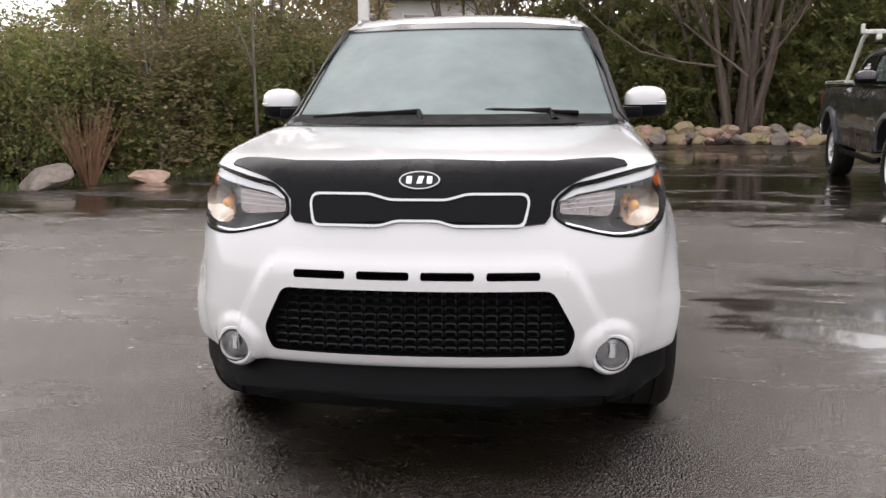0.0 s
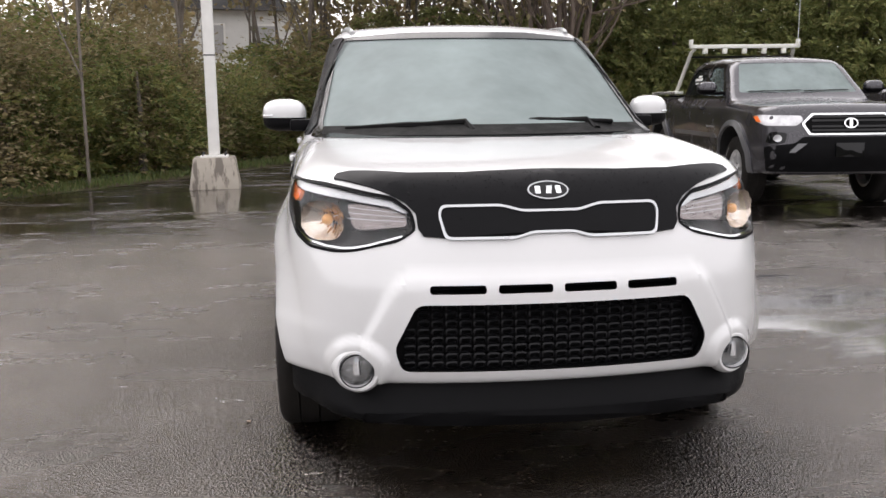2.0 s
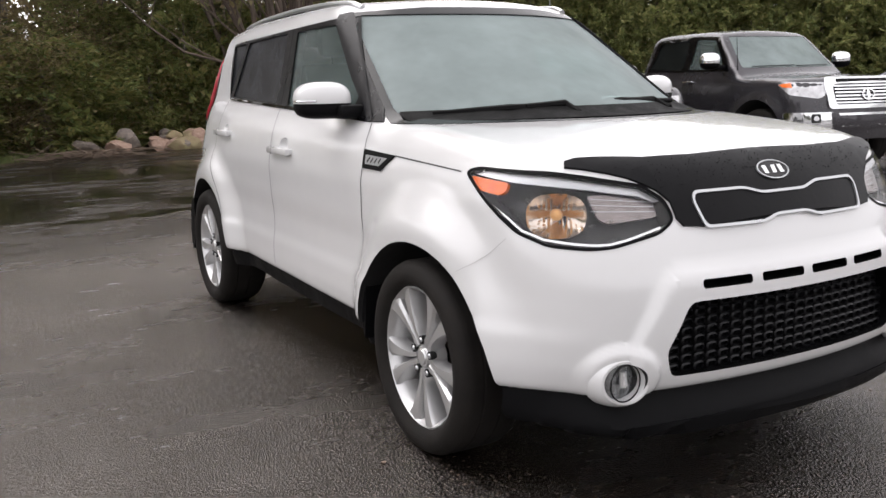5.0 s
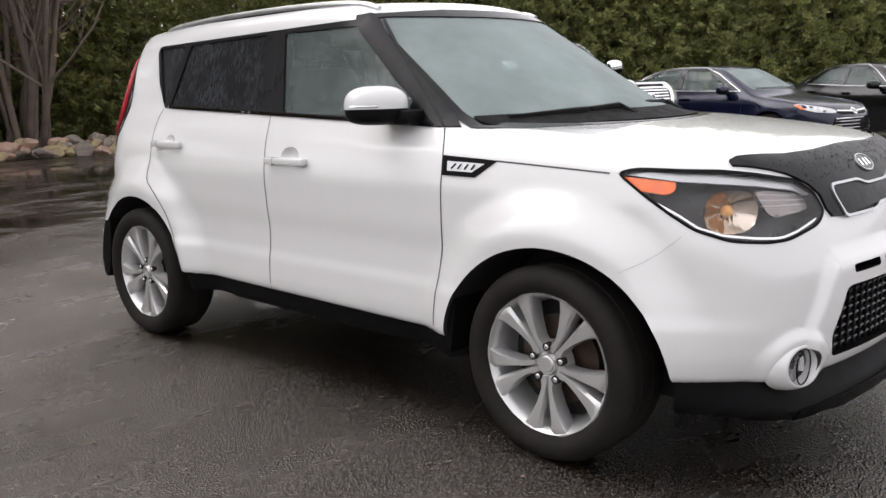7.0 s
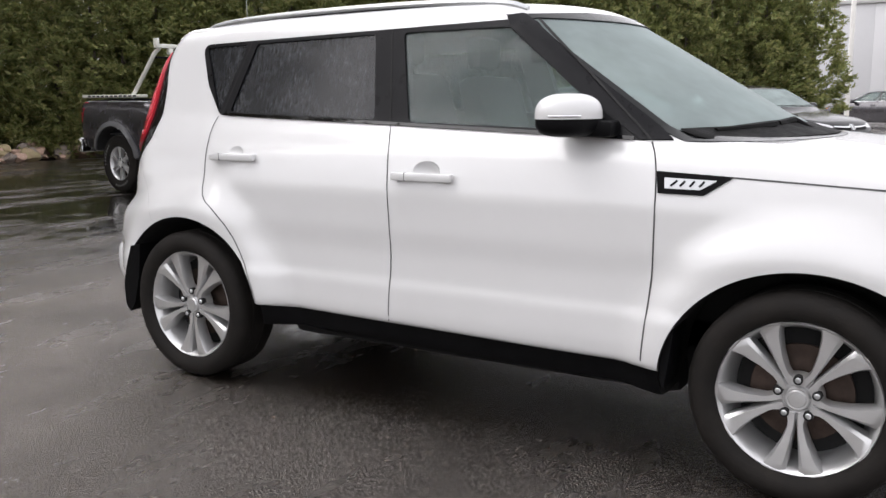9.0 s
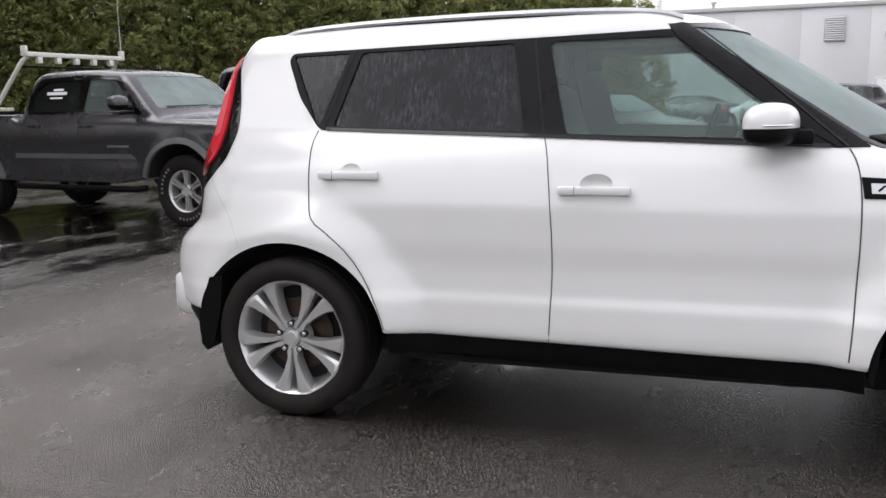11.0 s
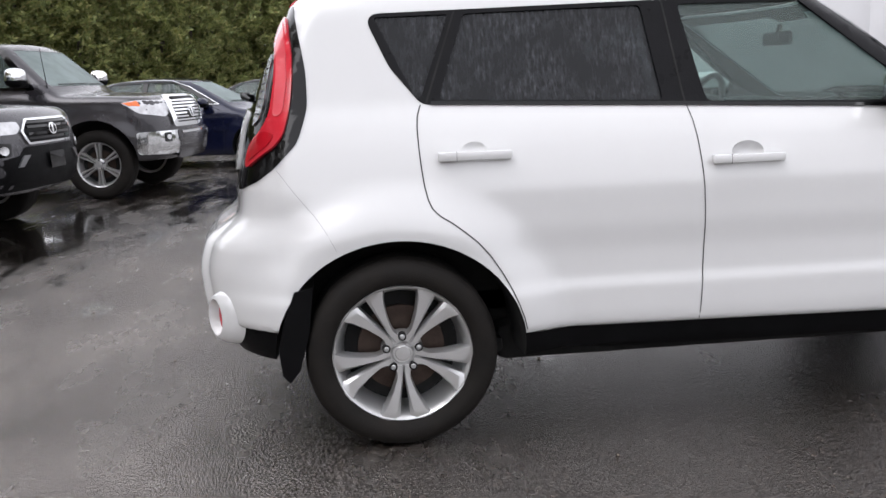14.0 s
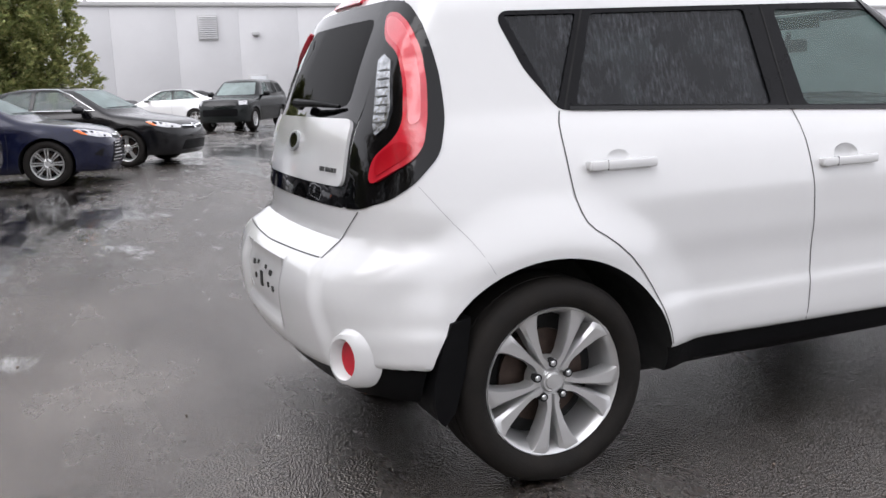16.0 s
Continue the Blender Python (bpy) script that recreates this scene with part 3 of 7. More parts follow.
W_FRONT = corners([(1.455, 1.147), (1.533, 1.487), (1.020, 1.490), (0.686, 1.197), (0.712, 1.124)], 0.022)
W_REAR = corners([(1.614, 1.156), (1.668, 1.487), (2.298, 1.474), (2.402, 1.184)], 0.018)
W_QUARTER = corners([(2.352, 1.473), (2.608, 1.469), (2.480, 1.192), (2.462, 1.194)], 0.010)
COMPACT = dict(
    lo=(-1.1, -1.2, 0.1), hi=(1.1, 3.7, 1.9), a_lo=(-0.42, -0.30, 0.60), a_hi=(0.42, 2.65, 0.85), r_lo=(-0.3, 0.9, 1.0), r_hi=(0.3, 2.4, 1.2),
    width=spline((0.2, 0.80), (0.36, 0.838), (0.44, 0.846), (0.51, 0.846), (0.565, 0.837), (0.64, 0.836), (0.76, 0.846), (0.86, 0.846), (0.93, 0.836), (1.02, 0.812), (1.10, 0.775), (1.18, 0.735), (1.3, 0.69)),
    taper=spline((-0.9, -0.06), (-0.3, -0.015), (0.2, -0.005), (0.6, 0), (2.2, 0), (2.7, -0.02), (3.3, -0.07)),
    taper_by=spline((0.5, 0.7), (0.75, 1.0), (0.95, 1.6), (1.1, 1.8)),
    flares=[(0, 0.33, 0.42, 0.60, 0.055), (2.57, 0.33, 0.42, 0.62, 0.058)],
    top=spline((-0.95, 0.75), (-0.80, 0.86), (-0.70, 0.955), (-0.60, 1.008), (-0.40, 1.045), (0, 1.090), (0.2, 1.105), (0.8, 1.118), (2.4, 1.17), (3.4, 1.18)), crown=0.03,
    front=spline((0.2, -0.74), (0.34, -0.775), (0.45, -0.812), (0.55, -0.82), (0.66, -0.815), (0.72, -0.80), (0.80, -0.772), (0.88, -0.735), (0.95, -0.705), (1.05, -0.66), (1.2, -0.6)), bow=0.20, bow6=0.30,
    front_extra=(fascia_bulge, fog_bulge), rear_extra=(bumper_box,),
    rear=spline((0.2, 3.15), (0.32, 3.20), (0.45, 3.275), (0.60, 3.29), (0.70, 3.265), (0.75, 3.215), (0.80, 3.165), (0.95, 3.135), (1.10, 3.10), (1.25, 3.05)), rbow=0.12, rbow6=0.22,
    bottom=spline((-0.9, 0.365), (-0.4, 0.355), (0.5, 0.357), (1.5, 0.370), (2.1, 0.380), (2.8, 0.40), (2.9, 0.425), (3.1, 0.43), (3.3, 0.39)), kf=0.20, kr=0.18, kt=0.085,
    cab_width=spline((0.9, 0.80), (1.08, 0.765), (1.17, 0.735), (1.30, 0.697), (1.48, 0.645), (1.58, 0.615), (1.7, 0.58)), cab_taper=spline((0.3, 0.0), (1.5, 0.012), (2.3, 0.0), (2.9, -0.03)),
    roof=spline((0.6, 1.56), (1.0, 1.600), (1.5, 1.617), (2.2, 1.612), (2.7, 1.590), (3.0, 1.57)), roof_crown=0.075,
    screen=(0.085, 1.09, 1.68, 0.62), cab_rear=spline((0.9, 3.14), (1.10, 3.10), (1.25, 3.05), (1.40, 2.985), (1.52, 2.925), (1.60, 2.90)), cab_rbow=0.12, cab_rbow6=0.5, cab_k=0.09, cab_kr=0.07, cab_floor=0.85, room_floor=0.80, kj=0.05,
    arches=[(-0.012, 0.335, 0.436, 0.390), (2.57, 0.335, 0.430, 0.394)],
    side_openings=[W_FRONT, W_REAR, W_QUARTER],
    screen_opening=corners([(-0.706, 1.104), (0.706, 1.104), (0.603, 1.530), (-0.603, 1.530)], 0.04), screen_cut=1.6,
    rear_opening=corners([(-0.40, 1.20), (0.40, 1.20), (0.37, 1.48), (-0.37, 1.48)], 0.05), rear_cut=2.2,
)
car = tagged(empty("compact_car"), "white boxy compact car with black lower trim and hood cover", "car")
slots = [prism(corners([(a, 0.657), (b, 0.657), (b, 0.683), (a, 0.683)], 0.01), "y", -1.2, -0.745, M["black_trim"]) for a, b in ((-0.392, -0.222), (-0.185, -0.018), (0.018, 0.185), (0.222, 0.388))]
LOWER_GRILLE = corners([(-0.432, 0.624), (0.428, 0.624), (0.502, 0.485), (0.478, 0.410), (-0.478, 0.410), (-0.502, 0.485)], 0.025)
mouth = prism(LOWER_GRILLE, "y", -1.2, -0.735, M["black_trim"])
cups = []
for cy, cz in ((1.331, 0.974), (2.298, 1.026)):
    for s in (-1, 1):
        bm = bmesh.new()
        bmesh.ops.create_uvsphere(bm, u_segments=24, v_segments=14, radius=1.0, matrix=Matrix.Translation((s * 0.842, cy, cz)) @ Matrix.Diagonal((0.042, 0.062, 0.040, 1)))
        me = bpy.data.meshes.new("cup")
        bm.to_mesh(me)
        bm.free()
        me.materials.append(M["white"])
        cups.append(me)
body_mesh, KB, compact_full = vehicle_shell(COMPACT, 0.021, [*slots, mouth, *cups], "body", M["white"])
body = mesh_object("body", body_mesh, None, car, "glossy white painted body shell", 32)


def lower_trim(x, y, z):
    q = dict(COMPACT, bottom=spline((-0.9, 0.222), (-0.65, 0.235), (-0.4, 0.25), (0.5, 0.26), (2.1, 0.285), (2.9, 0.31), (3.3, 0.315)), width=spline((0.2, 0.77), (0.30, 0.80), (0.37, 0.812), (0.6, 0.82)), front_extra=(), rear_extra=(), front=spline((0.18, -0.77), (0.228, -0.812), (0.265, -0.822), (0.295, -0.806), (0.36, -0.772), (0.45, -0.76)))
    return np.minimum(lower_form(q)(x, y, z), 0.455 - z)


tv, tf = shell(lower_trim, (-1.1, -1.2, 0.1), (1.1, 3.7, 0.6), 0.04, (-0.42, -0.30, 0.34), (0.42, 2.65, 0.38))
trim_mesh = raw_mesh("lower_trim", tv, tf)
trim_mesh.materials.append(M["black_trim"])
wells = []
for yc, zc, rx, rz in COMPACT["arches"]:
    ring = [(yc + (rx + 0.002) * math.cos(a), zc + (rz + 0.002) * math.sin(a)) for a in (2 * math.pi * k / 72 for k in range(72))]
    wells += [prism(ring, "x", s * 0.52, s * 1.3, M["well"]) for s in (-1, 1)]
mesh_object("lower_trim", carve(trim_mesh, wells, "lower_trim"), None, car, "black textured plastic sill and bumper trim", 32)

TRIM = bvh_of(tv, tf)
part("bumper_lip", patch(TRIM, FRONT, corners([(-0.60, 0.236), (0.60, 0.236), (0.60, 0.268), (0.40, 0.276), (-0.40, 0.276), (-0.60, 0.268)], 0.01), 0.008, 0.012, 0.05), M["black_trim"], car, "black lip of the front bumper", 30)

wheel = make_wheel(car, 0.331, 0.232, 0.20, "double", (-0.845, 0, 0.330))
for x, y, turn in ((-0.845, 2.57, 0), (0.845, 0, 180), (0.845, 2.57, 180)):
    copy_thing(wheel, pose(x, y, 0.330, 0, 0, turn))


# lamps: the recesses are cut before the outer parts go on
CORNER = View((0.62, 0.78, 0.0))
LAMP = [CORNER.flat(p) for p in ((-0.806, -0.235, 0.968), (-0.796, -0.30, 0.983), (-0.70, -0.52, 0.976), (-0.63, -0.585, 0.964), (-0.49, -0.65, 0.937), (-0.435, -0.686, 0.896), (-0.424, -0.716, 0.841), (-0.476, -0.718, 0.810), (-0.615, -0.688, 0.779), (-0.675, -0.655, 0.775), (-0.75, -0.572, 0.782), (-0.793, -0.483, 0.812), (-0.808, -0.41, 0.856), (-0.812, -0.33, 0.905))]
RVIEW = View((0.55, -0.84, 0.0))


def cut_mesh(bm, material):
    bmesh.ops.recalc_face_normals(bm, faces=bm.faces)
    me = bpy.data.meshes.new("recess")
    bm.to_mesh(me)
    bm.free()
    me.materials.append(material)
    return me


def flipped(bm):
    bm = bm.copy()
    bmesh.ops.scale(bm, vec=(-1, 1, 1), verts=bm.verts)
    bmesh.ops.reverse_faces(bm, faces=bm.faces)
    return bm


recess = patch(KB, CORNER, LAMP, 0.06, 0.13, 0.06)
cuts = [cut_mesh(flipped(recess), M["lamp_inside"]), cut_mesh(recess, M["lamp_inside"])]
for s in (-1, 1):
    ring = [(s * 0.617 + 0.054 * math.cos(a), 0.410 + 0.054 * math.sin(a)) for a in (2 * math.pi * k / 40 for k in range(40))]
    cuts.append(prism(ring, "y", -1.2, -0.70, M["lamp_inside"]))
    ring = [(s * 0.706 + 0.034 * math.cos(a), 0.462 + 0.060 * math.sin(a)) for a in (2 * math.pi * k / 40 for k in range(40))]
    cuts.append(prism(ring, "y", 3.165, 3.6, M["white"]))
body.data = carve(body.data, cuts, "body_cut")
body.data.polygons.foreach_set("use_smooth", [True] * len(body.data.polygons))
body.data.set_sharp_from_angle(angle=radians(32))


def both(name, bm, material, label="", smooth=35, parent=None):
    """A part on the right side and its twin on the left."""
    a = part(name, bm, material, parent or car, label, smooth)
    return a, mirrored(a)


# headlights
# A warm glow is put into the colours of the bulb and reflector.
M["bulb_glow"] = surface("bulb_warm_glow_tint", (0.90, 0.46, 0.16), 0.3, 0.0, 0.3, 0.15, 30)
M["reflector"] = surface("lamp_reflector", (0.70, 0.61, 0.53), 0.16, 1.0, 0, 0.1, 40)
M["dull_reflector"] = surface("dull_reflector", (0.24, 0.21, 0.205), 0.30, 0.9, 0, 0.25, 30, 0.3, 90)
both("headlight_lens", patch(KB, CORNER, LAMP, 0.001, 0.003, 0.05), M["lens"], "clear headlight lens")
both("headlight_seal", ribbon(KB, CORNER, [*corners(LAMP, 0.02), corners(LAMP, 0.02)[0]], 0.008, 0.0022, 0), M["black_trim"], "black seal round the headlight")
amber = [CORNER.flat(p) for p in ((-0.807, -0.25, 0.960), (-0.782, -0.418, 0.949), (-0.788, -0.416, 0.924), (-0.80, -0.393, 0.911), (-0.812, -0.306, 0.920))]
both("side_marker", patch(KB, CORNER, corners(amber, 0.01), -0.008, 0.012, 0.05), M["amber"], "amber side marker")
upper = [CORNER.flat(p) for p in ((-0.803, -0.258, 0.967), (-0.790, -0.33, 0.979), (-0.70, -0.52, 0.972), (-0.63, -0.585, 0.959), (-0.49, -0.65, 0.932), (-0.442, -0.684, 0.898), (-0.456, -0.678, 0.896), (-0.50, -0.655, 0.915), (-0.63, -0.60, 0.936), (-0.70, -0.54, 0.944), (-0.775, -0.43, 0.952))]
both("headlight_brow", patch(KB, CORNER, upper, -0.012, 0.006, 0.05), M["silver"], "bright strip along the headlight top")
low_strip = [CORNER.flat(p) for p in ((-0.815, -0.292, 0.913), (-0.805, -0.404, 0.870), (-0.78, -0.518, 0.803), (-0.67, -0.655, 0.786), (-0.60, -0.69, 0.790), (-0.466, -0.714, 0.826))]
both("headlight_strip", ribbon(KB, CORNER, low_strip, 0.0065, -0.006, 1), M["chrome"], "thin bright strip along the headlight foot")
at, _ = lay(KB, CORNER, CORNER.flat((-0.722, -0.565, 0.866)), -0.020)
ahead = Vector((-0.60, -0.80, 0.0)).normalized()
across = ahead.cross(Vector((0, 0, 1))).normalized()
bm = bmesh.new()
rings = []
for k in range(13):
    f = k / 12
    ring = []
    for q in range(56):
        a = 2 * math.pi * q / 56
        u, v = 0.084 * f * math.copysign(abs(math.cos(a)) ** 0.8, math.cos(a)), 0.064 * f * math.copysign(abs(math.sin(a)) ** 0.8, math.sin(a))
        ring.append(bm.verts.new(at + across * u + Vector((0, 0, v)) - ahead * (0.052 * (1 - f * f) + 0.0036 * math.sin(u * 2 * math.pi / 0.014))))
    rings.append(ring)
for p_, q_ in zip(rings, rings[1:]):
    for k in range(56):
        bm.faces.new((p_[k], p_[(k + 1) % 56], q_[(k + 1) % 56], q_[k]))
bmesh.ops.remove_doubles(bm, verts=bm.verts, dist=0.0008)
both("headlight_bowl", bm, M["reflector"], "fluted bright headlight reflector", 60)
bm = bmesh.new()
bmesh.ops.create_uvsphere(bm, u_segments=16, v_segments=10, radius=0.018, matrix=Matrix.Translation(at - ahead * 0.028))
both("headlight_bulb", bm, M["bulb_glow"], "bulb with a warm glow put into its colour")
turn = [CORNER.flat(p) for p in ((-0.640, -0.605, 0.925), (-0.60, -0.625, 0.927), (-0.455, -0.68, 0.906), (-0.452, -0.70, 0.860), (-0.60, -0.66, 0.848), (-0.632, -0.65, 0.86))]
both("turn_reflector", patch(KB, CORNER, corners(turn, 0.012), -0.028, 0.01, 0.04), M["dull_reflector"], "ribbed inner turn-signal reflector")
for k in range(3):
    q = [CORNER.flat(p) for p in ((-0.63, -0.61, 0.915 - 0.017 * k), (-0.455, -0.685, 0.900 - 0.013 * k))]
    both("reflector_rib", ribbon(KB, CORNER, q, 0.0020, -0.024, 0), M["silver"])

# hood cover, grille, emblem
BONNET = View((0, 0.72, -0.69), (0, 0.69, 0.72))
half = [(-0.655, -0.512, 0.996), (-0.62, -0.520, 1.006), (-0.43, -0.585, 1.002), (-0.25, -0.605, 1.003), (0, -0.600, 1.008)]
under = [(-0.328, -0.750, 0.822), (-0.400, -0.735, 0.828), (-0.416, -0.717, 0.845), (-0.420, -0.693, 0.888), (-0.452, -0.668, 0.920), (-0.52, -0.630, 0.955), (-0.60, -0.585, 0.976), (-0.665, -0.53, 0.985)]
line = [BONNET.flat(p) for p in half]
line = line + [(-x, v) for x, v in reversed(line[:-1])]
foot = [BONNET.flat(p) for p in under]
outline = line + [(-x, v) for x, v in reversed(foot)] + foot
part("hood_cover", patch(KB, BONNET, outline, 0.009, 0.014, 0.045), M["bra"], car, "black vinyl hood cover beaded with rain")


bm = bmesh.new()
bead = random.Random(5)
for k in range(420):
    x, v = bead.uniform(-0.60, 0.60), bead.uniform(BONNET.flat((0, -0.69, 0.94))[1], BONNET.flat((0, -0.612, 0.998))[1])
    if abs(x) > 0.44 and v < BONNET.flat((0, -0.62, 0.975))[1]:
        continue
    at, _ = lay(KB, BONNET, (x, v), 0.0095)
    r = bead.uniform(0.0008, 0.0020)
    bmesh.ops.create_icosphere(bm, subdivisions=1, radius=r, matrix=Matrix.Translation(at))
tagged(part("rain_film", bm, M["black_gloss"], car, "", 60), "beaded rain on the hood cover", kind="stuff")


def grille_outline(grow):
    top, low = 0.909 + grow, 0.812 - grow
    pts = [(-0.352 - grow, 0.885), (-0.340 - grow, top), (-0.155, top), (-0.09, top - 0.017), (0.09, top - 0.017), (0.155, top), (0.340 + grow, top), (0.352 + grow, 0.885), (0.335 + grow, low), (0.115, low), (0.065, low + 0.015), (-0.065, low + 0.015), (-0.115, low), (-0.335 - grow, low)]
    return corners(pts, 0.018)


part("grille_ring", patch(KB, FRONT, grille_outline(0.0015), 0.014, 0.012, 0.05, [grille_outline(-0.0055)]), M["silver"], car, "chrome surround of the upper grille")
part("grille_insert", patch(KB, FRONT, grille_outline(-0.006), 0.004, 0.006, 0.05), M["black_trim"], car, "black grille insert", 30)


def oval(a, b, n=40, cx=0.0, cz=0.0):
    return [(cx + a * math.cos(2 * math.pi * k / n), cz + b * math.sin(2 * math.pi * k / n)) for k in range(n)]


EV = BONNET
ec = BONNET.flat((0, -0.683, 0.948))
part("emblem_field", patch(KB, EV, oval(0.062, 0.031, 40, 0, ec[1]), 0.012, 0.004, 0.04), M["black_gloss"], car, "black oval emblem field")
part("emblem_ring", patch(KB, EV, oval(0.066, 0.034, 40, 0, ec[1]), 0.014, 0.005, 0.04, [oval(0.0615, 0.0305, 40, 0, ec[1])]), M["silver"], car, "chrome oval emblem ring")
for x0, lean in ((-0.042, 0.0), (-0.009, 0.006), (0.024, 0.0)):
    part("emblem_bar", patch(KB, EV, [(x0, ec[1] - 0.014), (x0 + 0.017, ec[1] - 0.014), (x0 + 0.017 + lean, ec[1] + 0.014), (x0 + lean, ec[1] + 0.014)], 0.0135, 0.003, 0.05), M["chrome"], car, "plain silver block in the emblem")

# lower grille: a moulded net of rounded cells
bm = bmesh.new()


def cell(bm, cx, cz, w, h, y):
    outer, inner = corners([(cx - w, cz - h), (cx + w, cz - h), (cx + w, cz + h), (cx - w, cz + h)], h * 0.9, 2), corners([(cx - w * 0.76, cz - h * 0.62), (cx + w * 0.76, cz - h * 0.62), (cx + w * 0.76, cz + h * 0.62), (cx - w * 0.76, cz + h * 0.62)], h * 0.6, 2)
    o, i, b = ([bm.verts.new((p[0], y + d, p[1])) for p in loop] for loop, d in ((outer, 0.004), (inner, 0.0), (inner, 0.014)))
    n = len(o)
    for k in range(n):
        j = (k + 1) % n
        bm.faces.new((o[k], o[j], i[j], i[k]))
        bm.faces.new((i[k], i[j], b[j], b[k]))


def grille_half(z):
    return np.interp(z, [0.41, 0.485, 0.624], [0.478, 0.502, 0.432])


for row in range(8):
    z = 0.424 + 0.0262 * row
    hw = float(grille_half(z)) - 0.012
    n = 23
    for k in range(-n, n + 1):
        x = (k + 0.5) * 0.0430
        if abs(x) + 0.016 < hw:
            cell(bm, x, z, 0.0208, 0.0124, -0.800 + 0.19 * x * x)
M["grille_black"] = surface("grille_plastic", (0.006, 0.006, 0.007), 0.30, 0, 0, 0.2, 12, 0.1, 200, 0.2)
part("lower_grille", bm, M["grille_black"], car, "black moulded lower grille of rounded cells", 25)

# fog lamps and their bezels
M["fog_face"] = surface("fog_reflector_face", (0.34, 0.35, 0.36), 0.14, 0.95, 0, 0.6, 26, 1.0, 42)
for s in (-1, 1):
    cx, cz = s * 0.617, 0.410
    bm = bmesh.new()
    prof = [(0.0535, 0.03), (0.0535, -0.001), (0.056, -0.007), (0.062, -0.007), (0.069, 0.002), (0.077, 0.02), (0.082, 0.05)]
    rings = []
    for r, d in prof:
        ring = []
        for k in range(36):
            a = 2 * math.pi * k / 36
            x, z = cx + r * math.cos(a), cz + r * math.sin(a)
            ring.append(bm.verts.new((x, -0.742 + 0.42 * (abs(x) - 0.617) + d, z)))
        rings.append(ring)
    for a, b in zip(rings, rings[1:]):
        for k in range(36):
            bm.faces.new((a[k], a[(k + 1) % 36], b[(k + 1) % 36], b[k]))
    fog = part("fog_lamp", bm, M["white"], car, "round white fog lamp bezel")
    bm = bmesh.new()
    for r, y in ((0.0525, -0.722),):
        bmesh.ops.create_circle(bm, cap_ends=True, radius=r, segments=28, matrix=Matrix.Translation((cx, y, cz)) @ Matrix.Rotation(math.pi / 2, 4, "X"))
    part("fog_reflector", bm, M["fog_face"], fog, "faceted fog lamp reflector")
    bm = bmesh.new()
    bmesh.ops.create_uvsphere(bm, u_segments=12, v_segments=8, radius=0.012, matrix=Matrix.Translation((cx, -0.737, cz)))
    part("fog_bulb", bm, M["silver"], fog)
    bm = bmesh.new()
    bmesh.ops.create_uvsphere(bm, u_segments=28, v_segments=14, radius=0.0545)
    bmesh.ops.scale(bm, vec=(1, 0.25, 1), verts=bm.verts)
    bmesh.ops.bisect_plane(bm, geom=[*bm.verts, *bm.edges, *bm.faces], plane_co=(0, 0, 0), plane_no=(0, 1, 0), clear_outer=True)
    bmesh.ops.translate(bm, verts=bm.verts, vec=(cx, -0.742, cz))
    part("fog_lens", bm, M["lens"], fog, "clear fog lamp lens")
    bm = bmesh.new()
    ring = [(cx + 0.0525 * math.cos(a), -0.748, cz + 0.0525 * math.sin(a)) for a in (2 * math.pi * k / 36 for k in range(37))]
    tube(bm, ring, 0.0022, 6, False)
    part("fog_seal", bm, M["black_trim"], fog, "thin black seal round the fog lamp lens")
    bm = bmesh.new()
    tube(bm, [(cx, -0.735, cz + 0.030), (cx, -0.738, cz - 0.012)], [0.011, 0.013], 10)
    part("fog_shield", bm, M["chrome"], fog, "bright upright bulb shield")
    cx, cz = s * 0.706, 0.462
    bm = bmesh.new()
    rings = []
    for r, d in ((0.92, -0.03), (0.92, 0.008), (1.02, 0.018), (1.22, 0.014), (1.45, -0.010), (1.55, -0.05)):
        ring = []
        for k in range(36):
            a = 2 * math.pi * k / 36
            x, z = cx + 0.036 * r * math.cos(a), cz + 0.064 * r * math.sin(a)
            ring.append(bm.verts.new((x, 3.198 - 0.75 * (abs(x) - 0.70) + d, z)))
        rings.append(ring)
    for a, b in zip(rings, rings[1:]):
        for k in range(36):
            bm.faces.new((a[k], a[(k + 1) % 36], b[(k + 1) % 36], b[k]))
    rfog = part("rear_fog_lamp", bm, M["white"], car, "white rear fog lamp bezel")
    bm = bmesh.new()
    bmesh.ops.create_circle(bm, cap_ends=True, radius=1, segments=28, matrix=Matrix.Translation((cx, 3.180, cz)) @ Matrix.Rotation(-s * 0.6, 4, "Z") @ Matrix.Diagonal((0.042, 1, 0.060, 1)) @ Matrix.Rotation(math.pi / 2, 4, "X"))
    part("red_reflector", bm, M["red"], rfog, "red round reflector")

# glazing and black pillars
DLO = corners([(0.50, 1.094), (1.53, 1.136), (2.462, 1.170), (2.565, 1.30), (2.632, 1.455), (2.612, 1.482), (2.325, 1.488), (1.55, 1.505), (1.01, 1.518), (0.748, 1.278)], 0.025)
both("window_surround", patch(KB, RIGHT, side_view(DLO), 0.003, 0.005, 0.06, [side_view(w) for w in (W_FRONT, W_REAR, W_QUARTER)]), M["pillar"], "black window surround and pillars")
both("front_door_window", patch(KB, RIGHT, side_view(W_FRONT), -0.005, 0.004, 0.08, (), True), [M["glass"], M["inner_face"]], "clear front door window with a film for rain and reflected sky")
both("rear_door_window", patch(KB, RIGHT, side_view(W_REAR), -0.005, 0.004, 0.08, (), True), [M["privacy"], M["inner_face"]], "dark tinted rear door window streaked with rain")
both("quarter_window", patch(KB, RIGHT, side_view(W_QUARTER), -0.005, 0.004, 0.08, (), True), [M["privacy"], M["inner_face"]], "dark tinted quarter window")
